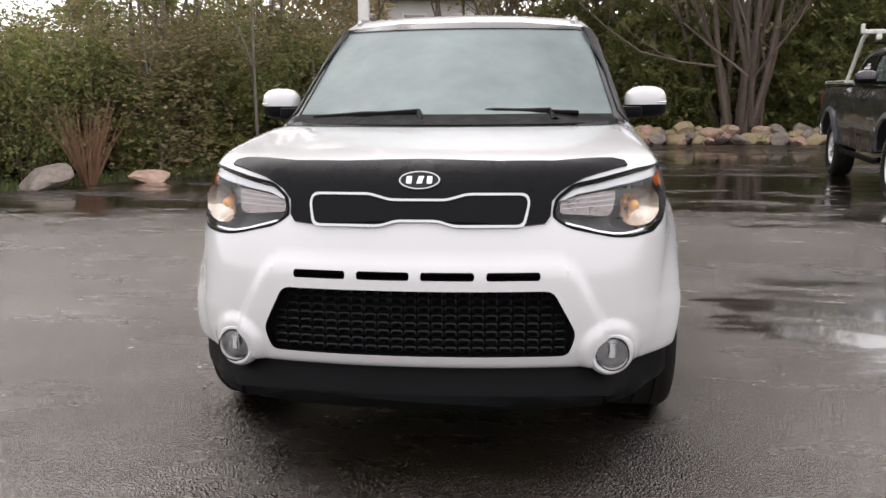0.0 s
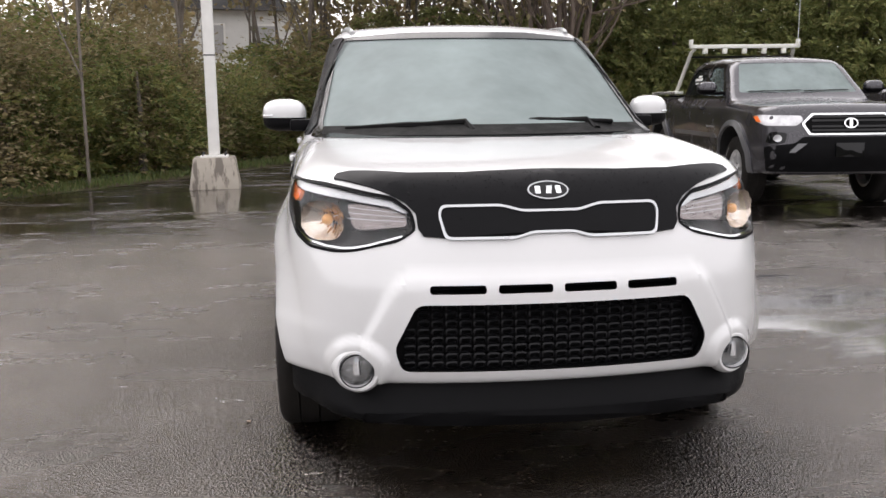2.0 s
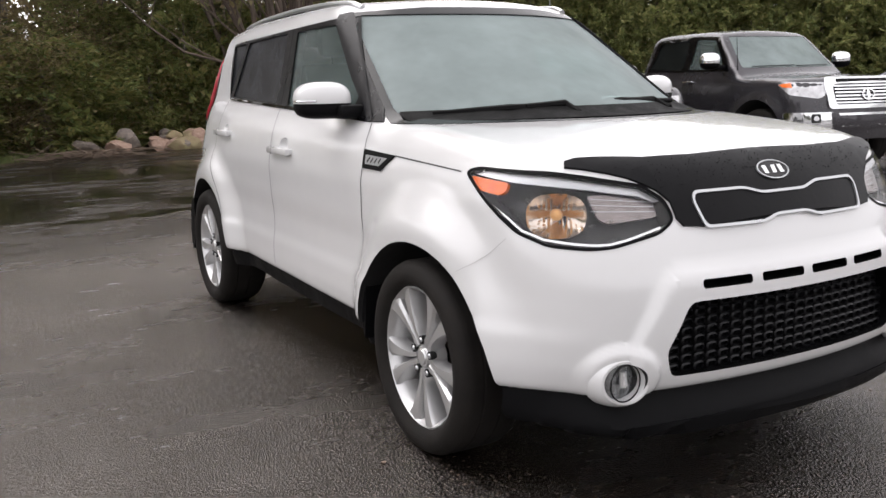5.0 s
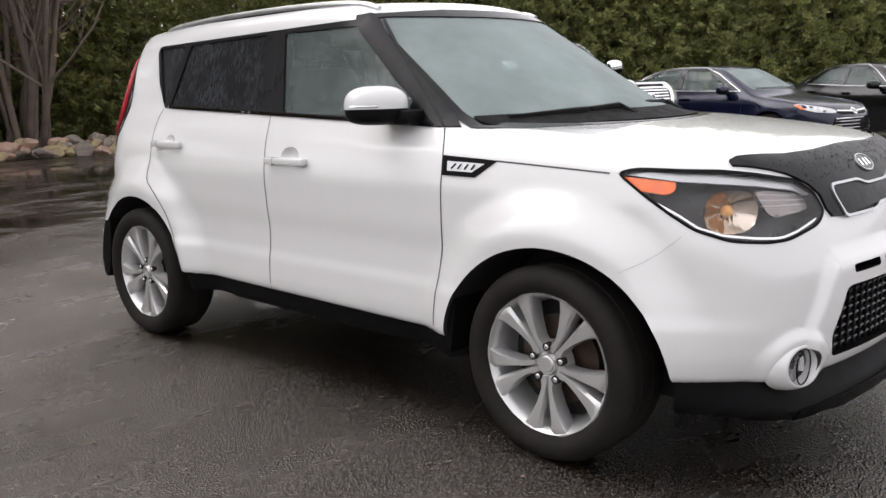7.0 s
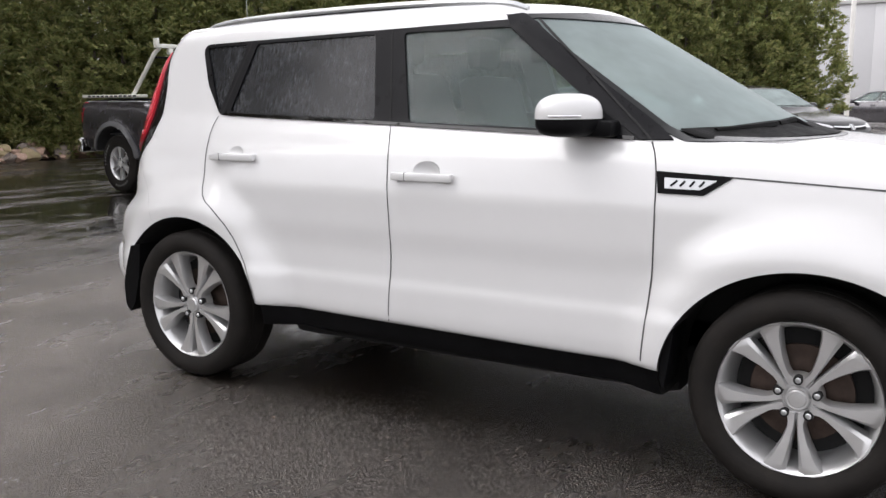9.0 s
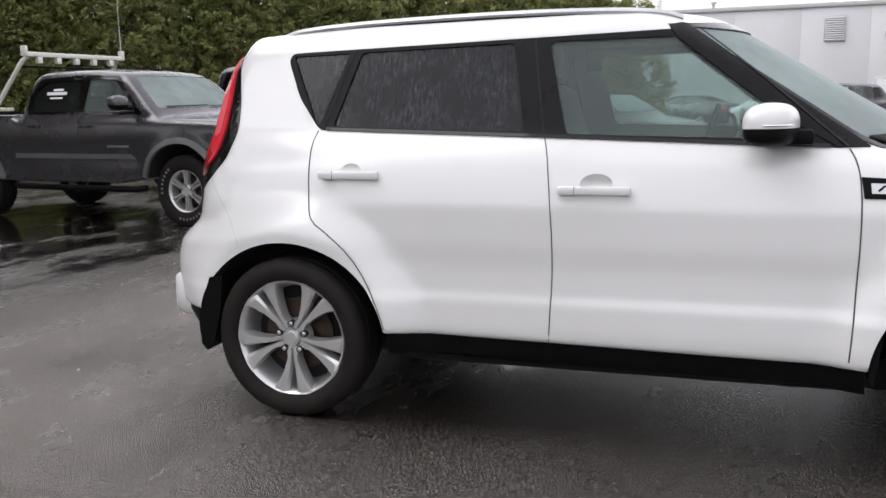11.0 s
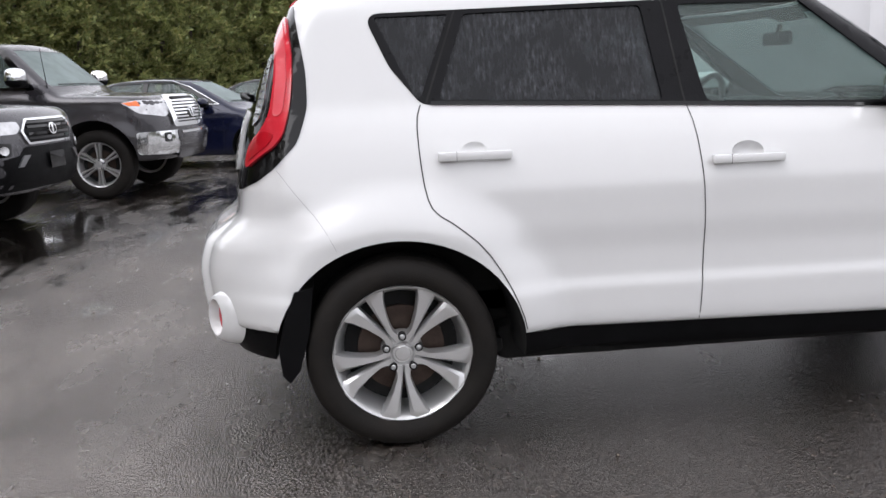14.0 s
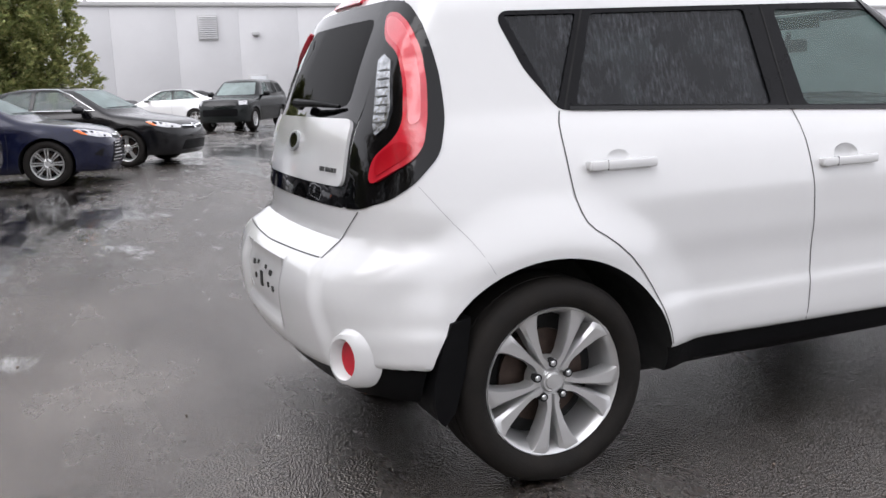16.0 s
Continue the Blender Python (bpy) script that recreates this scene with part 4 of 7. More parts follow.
both("window_seal", ribbon(KB, RIGHT, side_view([(0.56, 1.100), (1.53, 1.140), (2.43, 1.173)]), 0.012, 0.007, 0), M["black_gloss"])
both("pillar_gap", ribbon(KB, RIGHT, side_view([(1.535, 1.138), (1.560, 1.30), (1.590, 1.503)]), 0.007, 0.0045, 0), M["well"])
both("pillar_gap", ribbon(KB, RIGHT, side_view([(2.447, 1.170), (2.328, 1.487)]), 0.007, 0.0045, 0), M["well"])
SCREEN = corners([(-0.702, 1.110), (0.702, 1.110), (0.600, 1.524), (-0.600, 1.524)], 0.04)
part("windscreen", patch(KB, FRONT, SCREEN, -0.004, 0.005, 0.06, (), True), [M["windscreen"], M["inner_face"]], car, "greenish windscreen with a film for rain and reflected sky")
border = [(-0.745, 1.092), (0.745, 1.092), (0.705, 1.20), (0.618, 1.536), (0.3, 1.556), (-0.3, 1.556), (-0.618, 1.536), (-0.705, 1.20)]
part("windscreen_border", patch(KB, FRONT, border, 0.002, 0.004, 0.05, [SCREEN]), M["frit"], car, "black border of the windscreen")
shade = [(-0.592, 1.486), (-0.15, 1.492), (-0.12, 1.470), (0.12, 1.470), (0.15, 1.492), (0.592, 1.486), (0.586, 1.520), (-0.586, 1.520)]
part("shade_band", patch(KB, FRONT, shade, -0.012, 0.002, 0.06), M["frit"], car, "dark shade band along the windscreen top")
APV = View((0.80, 0.60, 0.0))
pil = [APV.flat(p) for p in ((-0.590, 1.04, 1.535), (-0.662, 0.785, 1.337), (-0.738, 0.48, 1.140), (-0.760, 0.43, 1.096), (-0.780, 0.53, 1.096), (-0.735, 0.775, 1.262), (-0.665, 1.06, 1.482), (-0.640, 1.09, 1.512), (-0.600, 1.12, 1.530), (-0.575, 1.07, 1.538))]
both("pillar_gap", ribbon(KB, RIGHT, side_view([(0.505, 1.096), (0.76, 1.318), (1.0, 1.512)]), 0.006, 0.0095, 0), M["well"])
both("windscreen_pillar", patch(KB, APV, pil, 0.007, 0.008, 0.05), M["pillar"], "black windscreen pillar")

# rear: black hatch field, tail lamps, white panel
left_edge = [(-0.389, 2.895, 1.535), (-0.535, 2.88, 1.512), (-0.605, 2.87, 1.456), (-0.644, 2.86, 1.381), (-0.672, 2.85, 1.295), (-0.70, 2.85, 1.198), (-0.731, 2.865, 1.114), (-0.752, 2.89, 1.049), (-0.748, 2.967, 0.976), (-0.708, 3.03, 0.930), (-0.60, 3.097, 0.893), (-0.31, 3.14, 0.888)]
HGLASS = corners([(0.40, 1.20), (-0.40, 1.20), (-0.37, 1.48), (0.37, 1.48)], 0.05)
core = [(0.50, 0.890), (0.50, 1.523), (0.389, 1.535), (-0.389, 1.535), (-0.50, 1.523), (-0.50, 0.890)]
part("hatch_field", patch(KB, REAR, core, 0.003, 0.004, 0.04, [HGLASS]), M["black_gloss"], car, "glossy black hatch field round the rear window")
wrap = [RVIEW.flat(q) for q in [(-0.49, 2.90, 1.523), *left_edge[1:-1], (-0.49, 3.115, 0.890)]]
both("tail_lamp_surround", patch(KB, RVIEW, corners(wrap, 0.03, 3), 0.0035, 0.005, 0.025), M["black_gloss"], "glossy black tail lamp surround")
part("rear_window", patch(KB, REAR, HGLASS, 0.002, 0.004, 0.08, (), True), [M["hatch_glass"], M["inner_face"]], car, "dark tinted rear window")
panel = corners([(-0.50, 0.953), (0.50, 0.953), (0.485, 1.160), (-0.485, 1.160)], 0.04, 4)
part("hatch_panel", patch(KB, REAR, panel, 0.014, 0.014, 0.05), M["white"], car, "white panel on the black hatch")
part("hatch_emblem", patch(KB, REAR, oval(0.058, 0.030, 32, 0, 1.078), 0.022, 0.010, 0.05), M["black_gloss"], car, "dark oval hatch emblem")
part("hatch_emblem_ring", patch(KB, REAR, oval(0.062, 0.034, 32, 0, 1.078), 0.024, 0.010, 0.05, [oval(0.054, 0.026, 32, 0, 1.078)]), M["silver"], car)
for x in (0.318, 0.340, 0.370, 0.392, 0.414, 0.436):
    part("hatch_letter_bar", patch(KB, REAR, [(x, 0.994), (x + 0.014, 0.994), (x + 0.014, 1.008), (x, 1.008)], 0.017, 0.004, 0.05), M["alloy_dark"], car)
red = [RVIEW.flat(p) for p in ((-0.446, 2.915, 1.485), (-0.513, 2.905, 1.486), (-0.586, 2.896, 1.446), (-0.636, 2.886, 1.37), (-0.668, 2.884, 1.272), (-0.716, 2.91, 1.116), (-0.727, 2.925, 1.081), (-0.727, 2.958, 1.041), (-0.645, 3.06, 0.970), (-0.627, 3.067, 0.985), (-0.627, 3.051, 1.046), (-0.680, 2.996, 1.107), (-0.682, 2.973, 1.154), (-0.645, 2.952, 1.275), (-0.592, 2.941, 1.361), (-0.50, 2.946, 1.403))]
both("tail_lamp", patch(KB, RVIEW, corners(red, 0.035, 4), 0.014, 0.012, 0.04), M["red"], "red curved tail lamp")
M["pale_red"] = surface("pale_red_lens", (0.66, 0.075, 0.095), 0.10, 0, 0.5, 0.12, 5, 0.1, 120, 0.6, (0.70, 0.13, 0.15))
M["deep_red"] = surface("deep_red_lens", (0.36, 0.004, 0.012), 0.10, 0, 0.5, 0.2, 8, 0.1, 120, 0.6)
glow = [RVIEW.flat(p) for p in ((-0.462, 2.917, 1.472), (-0.512, 2.907, 1.470), (-0.578, 2.900, 1.436), (-0.625, 2.892, 1.362), (-0.656, 2.890, 1.272), (-0.690, 2.905, 1.15), (-0.690, 2.955, 1.14), (-0.652, 2.945, 1.275), (-0.600, 2.934, 1.371), (-0.508, 2.938, 1.417))]
both("tail_lamp_glow", patch(KB, RVIEW, corners(glow, 0.03, 4), 0.0165, 0.006, 0.04), M["pale_red"], "paler upper field of the tail lamp")
foot = [RVIEW.flat(p) for p in ((-0.706, 2.93, 1.085), (-0.705, 2.962, 1.046), (-0.645, 3.045, 0.990), (-0.640, 3.045, 1.048), (-0.682, 2.985, 1.098))]
both("tail_lamp_foot", patch(KB, RVIEW, corners(foot, 0.02, 3), 0.0165, 0.006, 0.04), M["deep_red"], "deep red lower field of the tail lamp")
clear = [RVIEW.flat(p) for p in ((-0.505, 2.973, 1.341), (-0.528, 2.96, 1.358), (-0.571, 2.957, 1.338), (-0.635, 2.991, 1.191), (-0.639, 3.012, 1.137), (-0.612, 3.036, 1.113), (-0.589, 3.033, 1.143))]
both("reversing_lamp", patch(KB, RVIEW, clear, 0.010, 0.008, 0.04), M["fog_face"], "clear ribbed reversing lamp")
for k in range(7):
    z = 1.15 + 0.026 * k
    u0, u1 = np.interp(z, [1.11, 1.34], [RVIEW.flat((-0.598, 3.034, z))[0], RVIEW.flat((-0.518, 2.97, z))[0]]), np.interp(z, [1.11, 1.34], [RVIEW.flat((-0.636, 3.0, z))[0], RVIEW.flat((-0.565, 2.955, z))[0]])
    both("lamp_rib", ribbon(KB, RVIEW, [(float(u0), z), (float(u1), z + 0.004)], 0.004, 0.013, 0), M["alloy_dark"])
bm = bmesh.new()
tube(bm, [(0.02, 3.10, 1.205), (-0.02, 3.125, 1.215), (-0.20, 3.105, 1.212), (-0.36, 3.07, 1.203)], [0.018, 0.016, 0.011, 0.006], 10)
part("rear_wiper", bm, M["black_trim"], car, "black rear wiper")
part("high_brake_lamp", patch(KB, REAR, corners([(-0.16, 1.545), (0.16, 1.545), (0.15, 1.568), (-0.15, 1.568)], 0.01), 0.012, 0.02, 0.05), M["red"], car, "red high brake lamp")
for x, z, w, h in ((-0.13, 0.632, 0.03, 0.018), (-0.06, 0.642, 0.02, 0.014), (0.06, 0.642, 0.02, 0.014), (0.13, 0.632, 0.03, 0.018), (0.0, 0.59, 0.035, 0.055), (-0.10, 0.585, 0.018, 0.018), (0.10, 0.585, 0.018, 0.018), (0.16, 0.58, 0.02, 0.02)):
    part("plate_hole", patch(KB, REAR, corners([(x - w / 2, z - h / 2), (x + w / 2, z - h / 2), (x + w / 2, z + h / 2), (x - w / 2, z + h / 2)], 0.004, 1), 0.004, 0.004, 0.1), M["well"], car)

# panel gaps
M["gap"] = surface("panel_gap", (0.06, 0.06, 0.06), 0.8)
M["faint_gap"] = surface("fine_panel_gap", (0.30, 0.30, 0.30), 0.8)
GAPS = [
    ("door_gap", RIGHT, side_view([(1.532, 1.136), (1.515, 1.07), (1.497, 0.90), (1.488, 0.75), (1.490, 0.60), (1.498, 0.45), (1.504, 0.36)]), 0.004),
    ("door_gap", RIGHT, side_view([(2.466, 1.168), (2.484, 1.12), (2.482, 1.0), (2.468, 0.87), (2.445, 0.815), (2.37, 0.768), (2.28, 0.69), (2.205, 0.575), (2.155, 0.46), (2.137, 0.382)]), 0.0045),
    ("door_gap", RIGHT, side_view([(0.50, 1.092), (0.478, 1.05), (0.463, 0.97), (0.460, 0.80), (0.466, 0.60), (0.482, 0.360)]), 0.005),
    ("hood_gap", RIGHT, side_view([(0.224, 0.988), (0.0, 0.977), (-0.21, 0.966)]), 0.005),
    ("bumper_gap", RIGHT, side_view([(-0.451, 0.792), (-0.371, 0.722), (-0.282, 0.676)]), 0.0014),
    ("bumper_gap", RIGHT, side_view([(2.962, 0.968), (2.895, 0.877), (2.826, 0.797), (2.775, 0.703)]), 0.0016),
]
for name, view, line, width in GAPS:
    both(name, ribbon(KB, view, line, width, 0.0017, 1), M["faint_gap"] if name == "bumper_gap" else M["gap"])
part("hatch_gap", ribbon(KB, REAR, [(-0.51, 0.742), (0.0, 0.735), (0.51, 0.742)], 0.003, 0.0012, 0), M["gap"], car)
both("hatch_gap", ribbon(KB, RVIEW, [RVIEW.flat(p) for p in ((-0.51, 3.19, 0.741), (-0.53, 3.14, 0.81), (-0.591, 3.10, 0.886))], 0.0045, 0.0012, 1), M["gap"])

# badge, handles, mud flaps
BADGE = [(0.465, 1.001), (0.455, 0.932), (0.311, 0.930), (0.224, 0.989)]
badge, badge_l = both("fender_badge", patch(KB, RIGHT, side_view(BADGE), 0.006, 0.008, 0.06), M["black_trim"], "black fender badge with a silver insert")
both("badge_insert", patch(KB, RIGHT, side_view([(0.437, 0.981), (0.434, 0.948), (0.322, 0.946), (0.272, 0.976)]), 0.008, 0.004, 0.06), M["silver"], "silver badge insert")
for y0, y1, z0, z1 in ((0.415, 0.395, 0.955, 0.973), (0.385, 0.37, 0.955, 0.972), (0.355, 0.34, 0.955, 0.972), (0.325, 0.31, 0.955, 0.972)):
    both("badge_bar", ribbon(KB, RIGHT, side_view([(y0, z0), (y1, z1)]), 0.007, 0.0095, 0), M["black_trim"])
M["cup"] = surface("white_film", (0.72, 0.72, 0.72), 0.4, 0, 0.2, 0.02, 4)
for y0, y1, zc in ((1.469, 1.208, 0.950), (2.424, 2.172, 0.998)):
    base = lay(KB, RIGHT, (-(y0 + y1) / 2, zc), 0)[0].x
    bm = bmesh.new()
    box(bm, (base - 0.034, y1, zc - 0.016), (base - 0.012, y0, zc + 0.015), 0.007)
    for ya, yb in ((y0 - 0.055, y0 - 0.005), (y1 + 0.005, y1 + 0.035)):
        box(bm, (base - 0.028, ya, zc - 0.013), (base + 0.02, yb, zc + 0.012), 0.004)
    both("door_handle", bm, M["white"], "white door handle")
    bm = bmesh.new()
    box(bm, (base - 0.0347, y0 - 0.064, zc - 0.0165), (base - 0.012, y0 - 0.0625, zc + 0.0155))
    both("handle_gap", bm, M["gap"])
for yc, dy in ((0.0, 1), (2.57, 1)):
    bm = bmesh.new()
    y = yc + 0.395
    prof = [(y - 0.01, 0.46), (y + 0.035, 0.44), (y + 0.055, 0.30), (y + 0.035, 0.20), (y + 0.012, 0.20), (y + 0.02, 0.32)] if yc else [(y - 0.020, 0.505), (y + 0.012, 0.50), (y + 0.022, 0.42), (y + 0.022, 0.33), (y + 0.008, 0.30), (y, 0.36)]
    if yc:
        prof = [(2.862, 0.585), (2.925, 0.572), (2.965, 0.47), (2.988, 0.38), (2.980, 0.285), (2.955, 0.258), (2.92, 0.30), (2.882, 0.43)]
    for x0, x1 in ((-0.878, -0.72),):
        lo = [bm.verts.new((x0, *p)) for p in prof]
        hi = [bm.verts.new((x1, *p)) for p in prof]
        bm.faces.new(lo), bm.faces.new(hi)
        for k in range(len(prof)):
            j = (k + 1) % len(prof)
            bm.faces.new((lo[k], lo[j], hi[j], hi[k]))
    both("mud_flap", bm, M["black_trim"], "black mud flap")

# door mirrors
def mirror_form(x, y, z):
    cx, cy, cz = -0.866, 0.752 + 0.35 * (-0.866 - x), 1.178
    u, v, w = (x - cx) / 0.100, (y - cy) / 0.080, (z - cz) / 0.072
    return 1 - (np.abs(u) ** 2.8 + np.abs(v) ** 2.4 + np.abs(w) ** np.where(w < 0, 4.5, 2.6))


mv, mf = shell(mirror_form, (-1.0, 0.60, 1.05), (-0.74, 0.92, 1.30), 0.014, (-0.868, 0.748, 1.168), (-0.864, 0.756, 1.176))
bm = bmesh.new()
vs = [bm.verts.new(v) for v in mv]
for f in mf:
    bm.faces.new([vs[i] for i in f])
low = bm.copy()
bmesh.ops.bisect_plane(bm, geom=[*bm.verts, *bm.edges, *bm.faces], plane_co=(0, 0, 1.166), plane_no=(0.0, 0.0, -1), clear_outer=True)
bmesh.ops.bisect_plane(low, geom=[*low.verts, *low.edges, *low.faces], plane_co=(0, 0, 1.166), plane_no=(0.0, 0.0, 1), clear_outer=True)
bmesh.ops.scale(low, vec=(0.985, 0.985, 1), verts=low.verts, space=Matrix.Translation((0.866, -0.752, 0)))
arm = low
made = box(arm, (-0.84, 0.615, 1.106), (-0.715, 0.775, 1.160), 0.014)
mirror, mirror_l = both("door_mirror", low, M["black_trim"], "black mirror housing")
both("mirror_cap", bm, M["white"], "white mirror cap")
bm = bmesh.new()
pts = []
for k in range(15):
    a = math.radians(-95 - 115 * k / 14)
    sx = -0.866 + 0.101 * np.sign(math.cos(a)) * abs(math.cos(a)) ** 0.75
    pts.append((sx, 0.752 + 0.35 * (-0.866 - sx) + 0.0815 * np.sign(math.sin(a)) * abs(math.sin(a)) ** 0.8, 1.176))
tube(bm, pts[2:11], 0.004, 8)
both("mirror_strip", bm, M["chrome"], "bright signal strip on the mirror")
bm = bmesh.new()
box(bm, (-0.925, 0.822, 1.130), (-0.81, 0.830, 1.215), 0.002)
both("mirror_glass", bm, M["chrome"], "mirror glass")

# roof rails, wipers
bm = bmesh.new()
pts = [(-0.535, 1.06, 1.560), (-0.548, 1.14, 1.588), (-0.560, 1.40, 1.601), (-0.562, 1.80, 1.604), (-0.556, 2.30, 1.595), (-0.543, 2.62, 1.577), (-0.532, 2.70, 1.552)]
tube(bm, rounded(pts, 2, False), 0.0140, 10)
both("roof_rail", bm, M["silver"], "silver roof rail")
bm = bmesh.new()
tube(bm, [(x, y, z - 0.016) for x, y, z in rounded(pts, 2, False)], 0.011, 8)
both("rail_foot", bm, M["black_trim"], "black strip under the roof rail")
part("cowl", patch(KB, FRONT, corners([(-0.70, 1.096), (0.70, 1.096), (0.690, 1.128), (0.40, 1.134), (-0.40, 1.134), (-0.690, 1.128)], 0.01), 0.006, 0.003, 0.05), M["wiper_black"], car, "black plastic cowl at the windscreen foot")
for pts in (((-0.10, 0.12, 1.106), (-0.12, 0.18, 1.146), (-0.35, 0.215, 1.134), (-0.60, 0.34, 1.124)), ((0.44, 0.215, 1.106), (0.42, 0.29, 1.146), (0.20, 0.23, 1.146), (-0.06, 0.205, 1.138))):
    bm = bmesh.new()
    tube(bm, [pts[0], pts[1], Vector(pts[1]).lerp(Vector(pts[2]), 0.7)], [0.022, 0.017, 0.014], 8)
    tube(bm, [Vector(pts[1]) + Vector((0.12, 0.02, -0.006)), Vector(pts[2]), Vector(pts[3])], [0.010, 0.018, 0.009], 8)
    part("wiper", bm, M["wiper_black"], car, "black windscreen wiper")

# underside
bm = bmesh.new()
box(bm, (-0.60, 0.42, 0.19), (0.60, 2.20, 0.34), 0.04)
box(bm, (-0.60, -0.45, 0.20), (0.60, 0.40, 0.34), 0.04)
part("underbody", bm, M["well"], car, "dark floor pan")
bm = bmesh.new()
tube(bm, [(-0.66, 2.57, 0.30), (-0.40, 2.50, 0.24), (0.40, 2.50, 0.24), (0.66, 2.57, 0.30)], 0.05, 8)
box(bm, (-0.64, 2.18, 0.24), (-0.56, 2.55, 0.30), 0.015)
box(bm, (0.56, 2.18, 0.24), (0.64, 2.55, 0.30), 0.015)
part("rear_axle", bm, M["well"], car, "dark rear axle beam")
bm = bmesh.new()
box(bm, (-0.45, 2.78, 0.22), (0.45, 3.05, 0.36), 0.05)
part("silencer", bm, M["alloy_dark"], car, "dull exhaust silencer")

# cabin
def seat(x, y, wide, z=0.80):
    bm = bmesh.new()
    box(bm, (x - wide / 2, y - 0.10, z), (x + wide / 2, y + 0.42, z + 0.10), 0.04)
    box(bm, (x - wide / 2, -0.06, 0), (x + wide / 2, 0.07, 0.56), 0.05, Matrix.Translation((0, y + 0.43, z)) @ Matrix.Rotation(radians(-16), 4, "X"))
    s = part("seat", bm, M["seat"], car, "dark cloth seat")
    for hx in ((x,) if wide < 0.7 else (x - 0.38, x + 0.38)):
        bm = bmesh.new()
        box(bm, (hx - 0.12, y + 0.565, z + 0.575), (hx + 0.12, y + 0.655, z + 0.735), 0.04)
        tube(bm, [(hx - 0.05, y + 0.59, z + 0.52), (hx - 0.05, y + 0.61, z + 0.60)], 0.006, 6)
        tube(bm, [(hx + 0.05, y + 0.59, z + 0.52), (hx + 0.05, y + 0.61, z + 0.60)], 0.006, 6)
        part("headrest", bm, M["seat"], s, "dark cloth headrest")


seat(-0.36, 1.12, 0.48)
seat(0.36, 1.12, 0.48)
seat(0.0, 1.95, 1.25)
bm = bmesh.new()
box(bm, (-0.68, 0.50, 0.78), (0.68, 0.86, 1.075), 0.05)
box(bm, (0.18, 0.66, 1.03), (0.55, 0.86, 1.125), 0.04)
part("dashboard", bm, M["dash"], car, "dark grey dashboard")
bm = bmesh.new()
ring = [(0.36 + 0.185 * math.cos(a), 1.0 - 0.06 * math.sin(a), 1.06 + 0.17 * math.sin(a)) for a in (2 * math.pi * k / 28 for k in range(29))]
tube(bm, ring, 0.015, 8, False)
box(bm, (0.28, 0.95, 1.01), (0.44, 1.0, 1.09), 0.015)
tube(bm, [(0.18, 1.0, 1.06), (0.54, 1.0, 1.06)], 0.013, 6)
part("steering_wheel", bm, M["dash"], car, "black steering wheel")
bm = bmesh.new()
box(bm, (-0.12, 0.80, 1.350), (0.12, 0.825, 1.410), 0.012)
tube(bm, [(0, 0.81, 1.40), (0, 0.80, 1.44)], 0.012, 6)
part("inner_mirror", bm, M["dash"], car, "black inside mirror")


# ---- the parked vehicles ----
M["gun"] = surface("magnetic_grey_paint", (0.052, 0.050, 0.056), 0.25, 0.5, 0.5, 0.06, 4)
M["gun2"] = surface("dark_grey_paint", (0.042, 0.040, 0.045), 0.25, 0.5, 0.5, 0.06, 4)
M["navy"] = surface("navy_paint", (0.005, 0.007, 0.026), 0.2, 0.2, 0.3, 0.08, 4, 0, 60, 0.4)
M["blackpaint"] = surface("black_paint", (0.005, 0.005, 0.006), 0.2, 0.0, 0.15, 0.08, 4, 0, 60, 0.3)
M["greenblack"] = surface("dark_green_paint", (0.004, 0.006, 0.006), 0.2, 0.0, 0.1, 0.08, 4, 0, 60, 0.25)
M["flare"] = surface("grey_flare", (0.12, 0.12, 0.125), 0.35, 0.3, 0.3, 0.08, 6)
M["lamp"] = surface("lamp_unit", (0.55, 0.55, 0.56), 0.15, 0.6, 0.5, 0.35, 12, 0.2, 30)
M["wreath"] = surface("tyre_letters", (0.15, 0.15, 0.145), 0.7)


def two(veh, name, bm, material, label="", smooth=35):
    a = part(name, bm, material, veh, label, smooth)
    return a, mirrored(a)


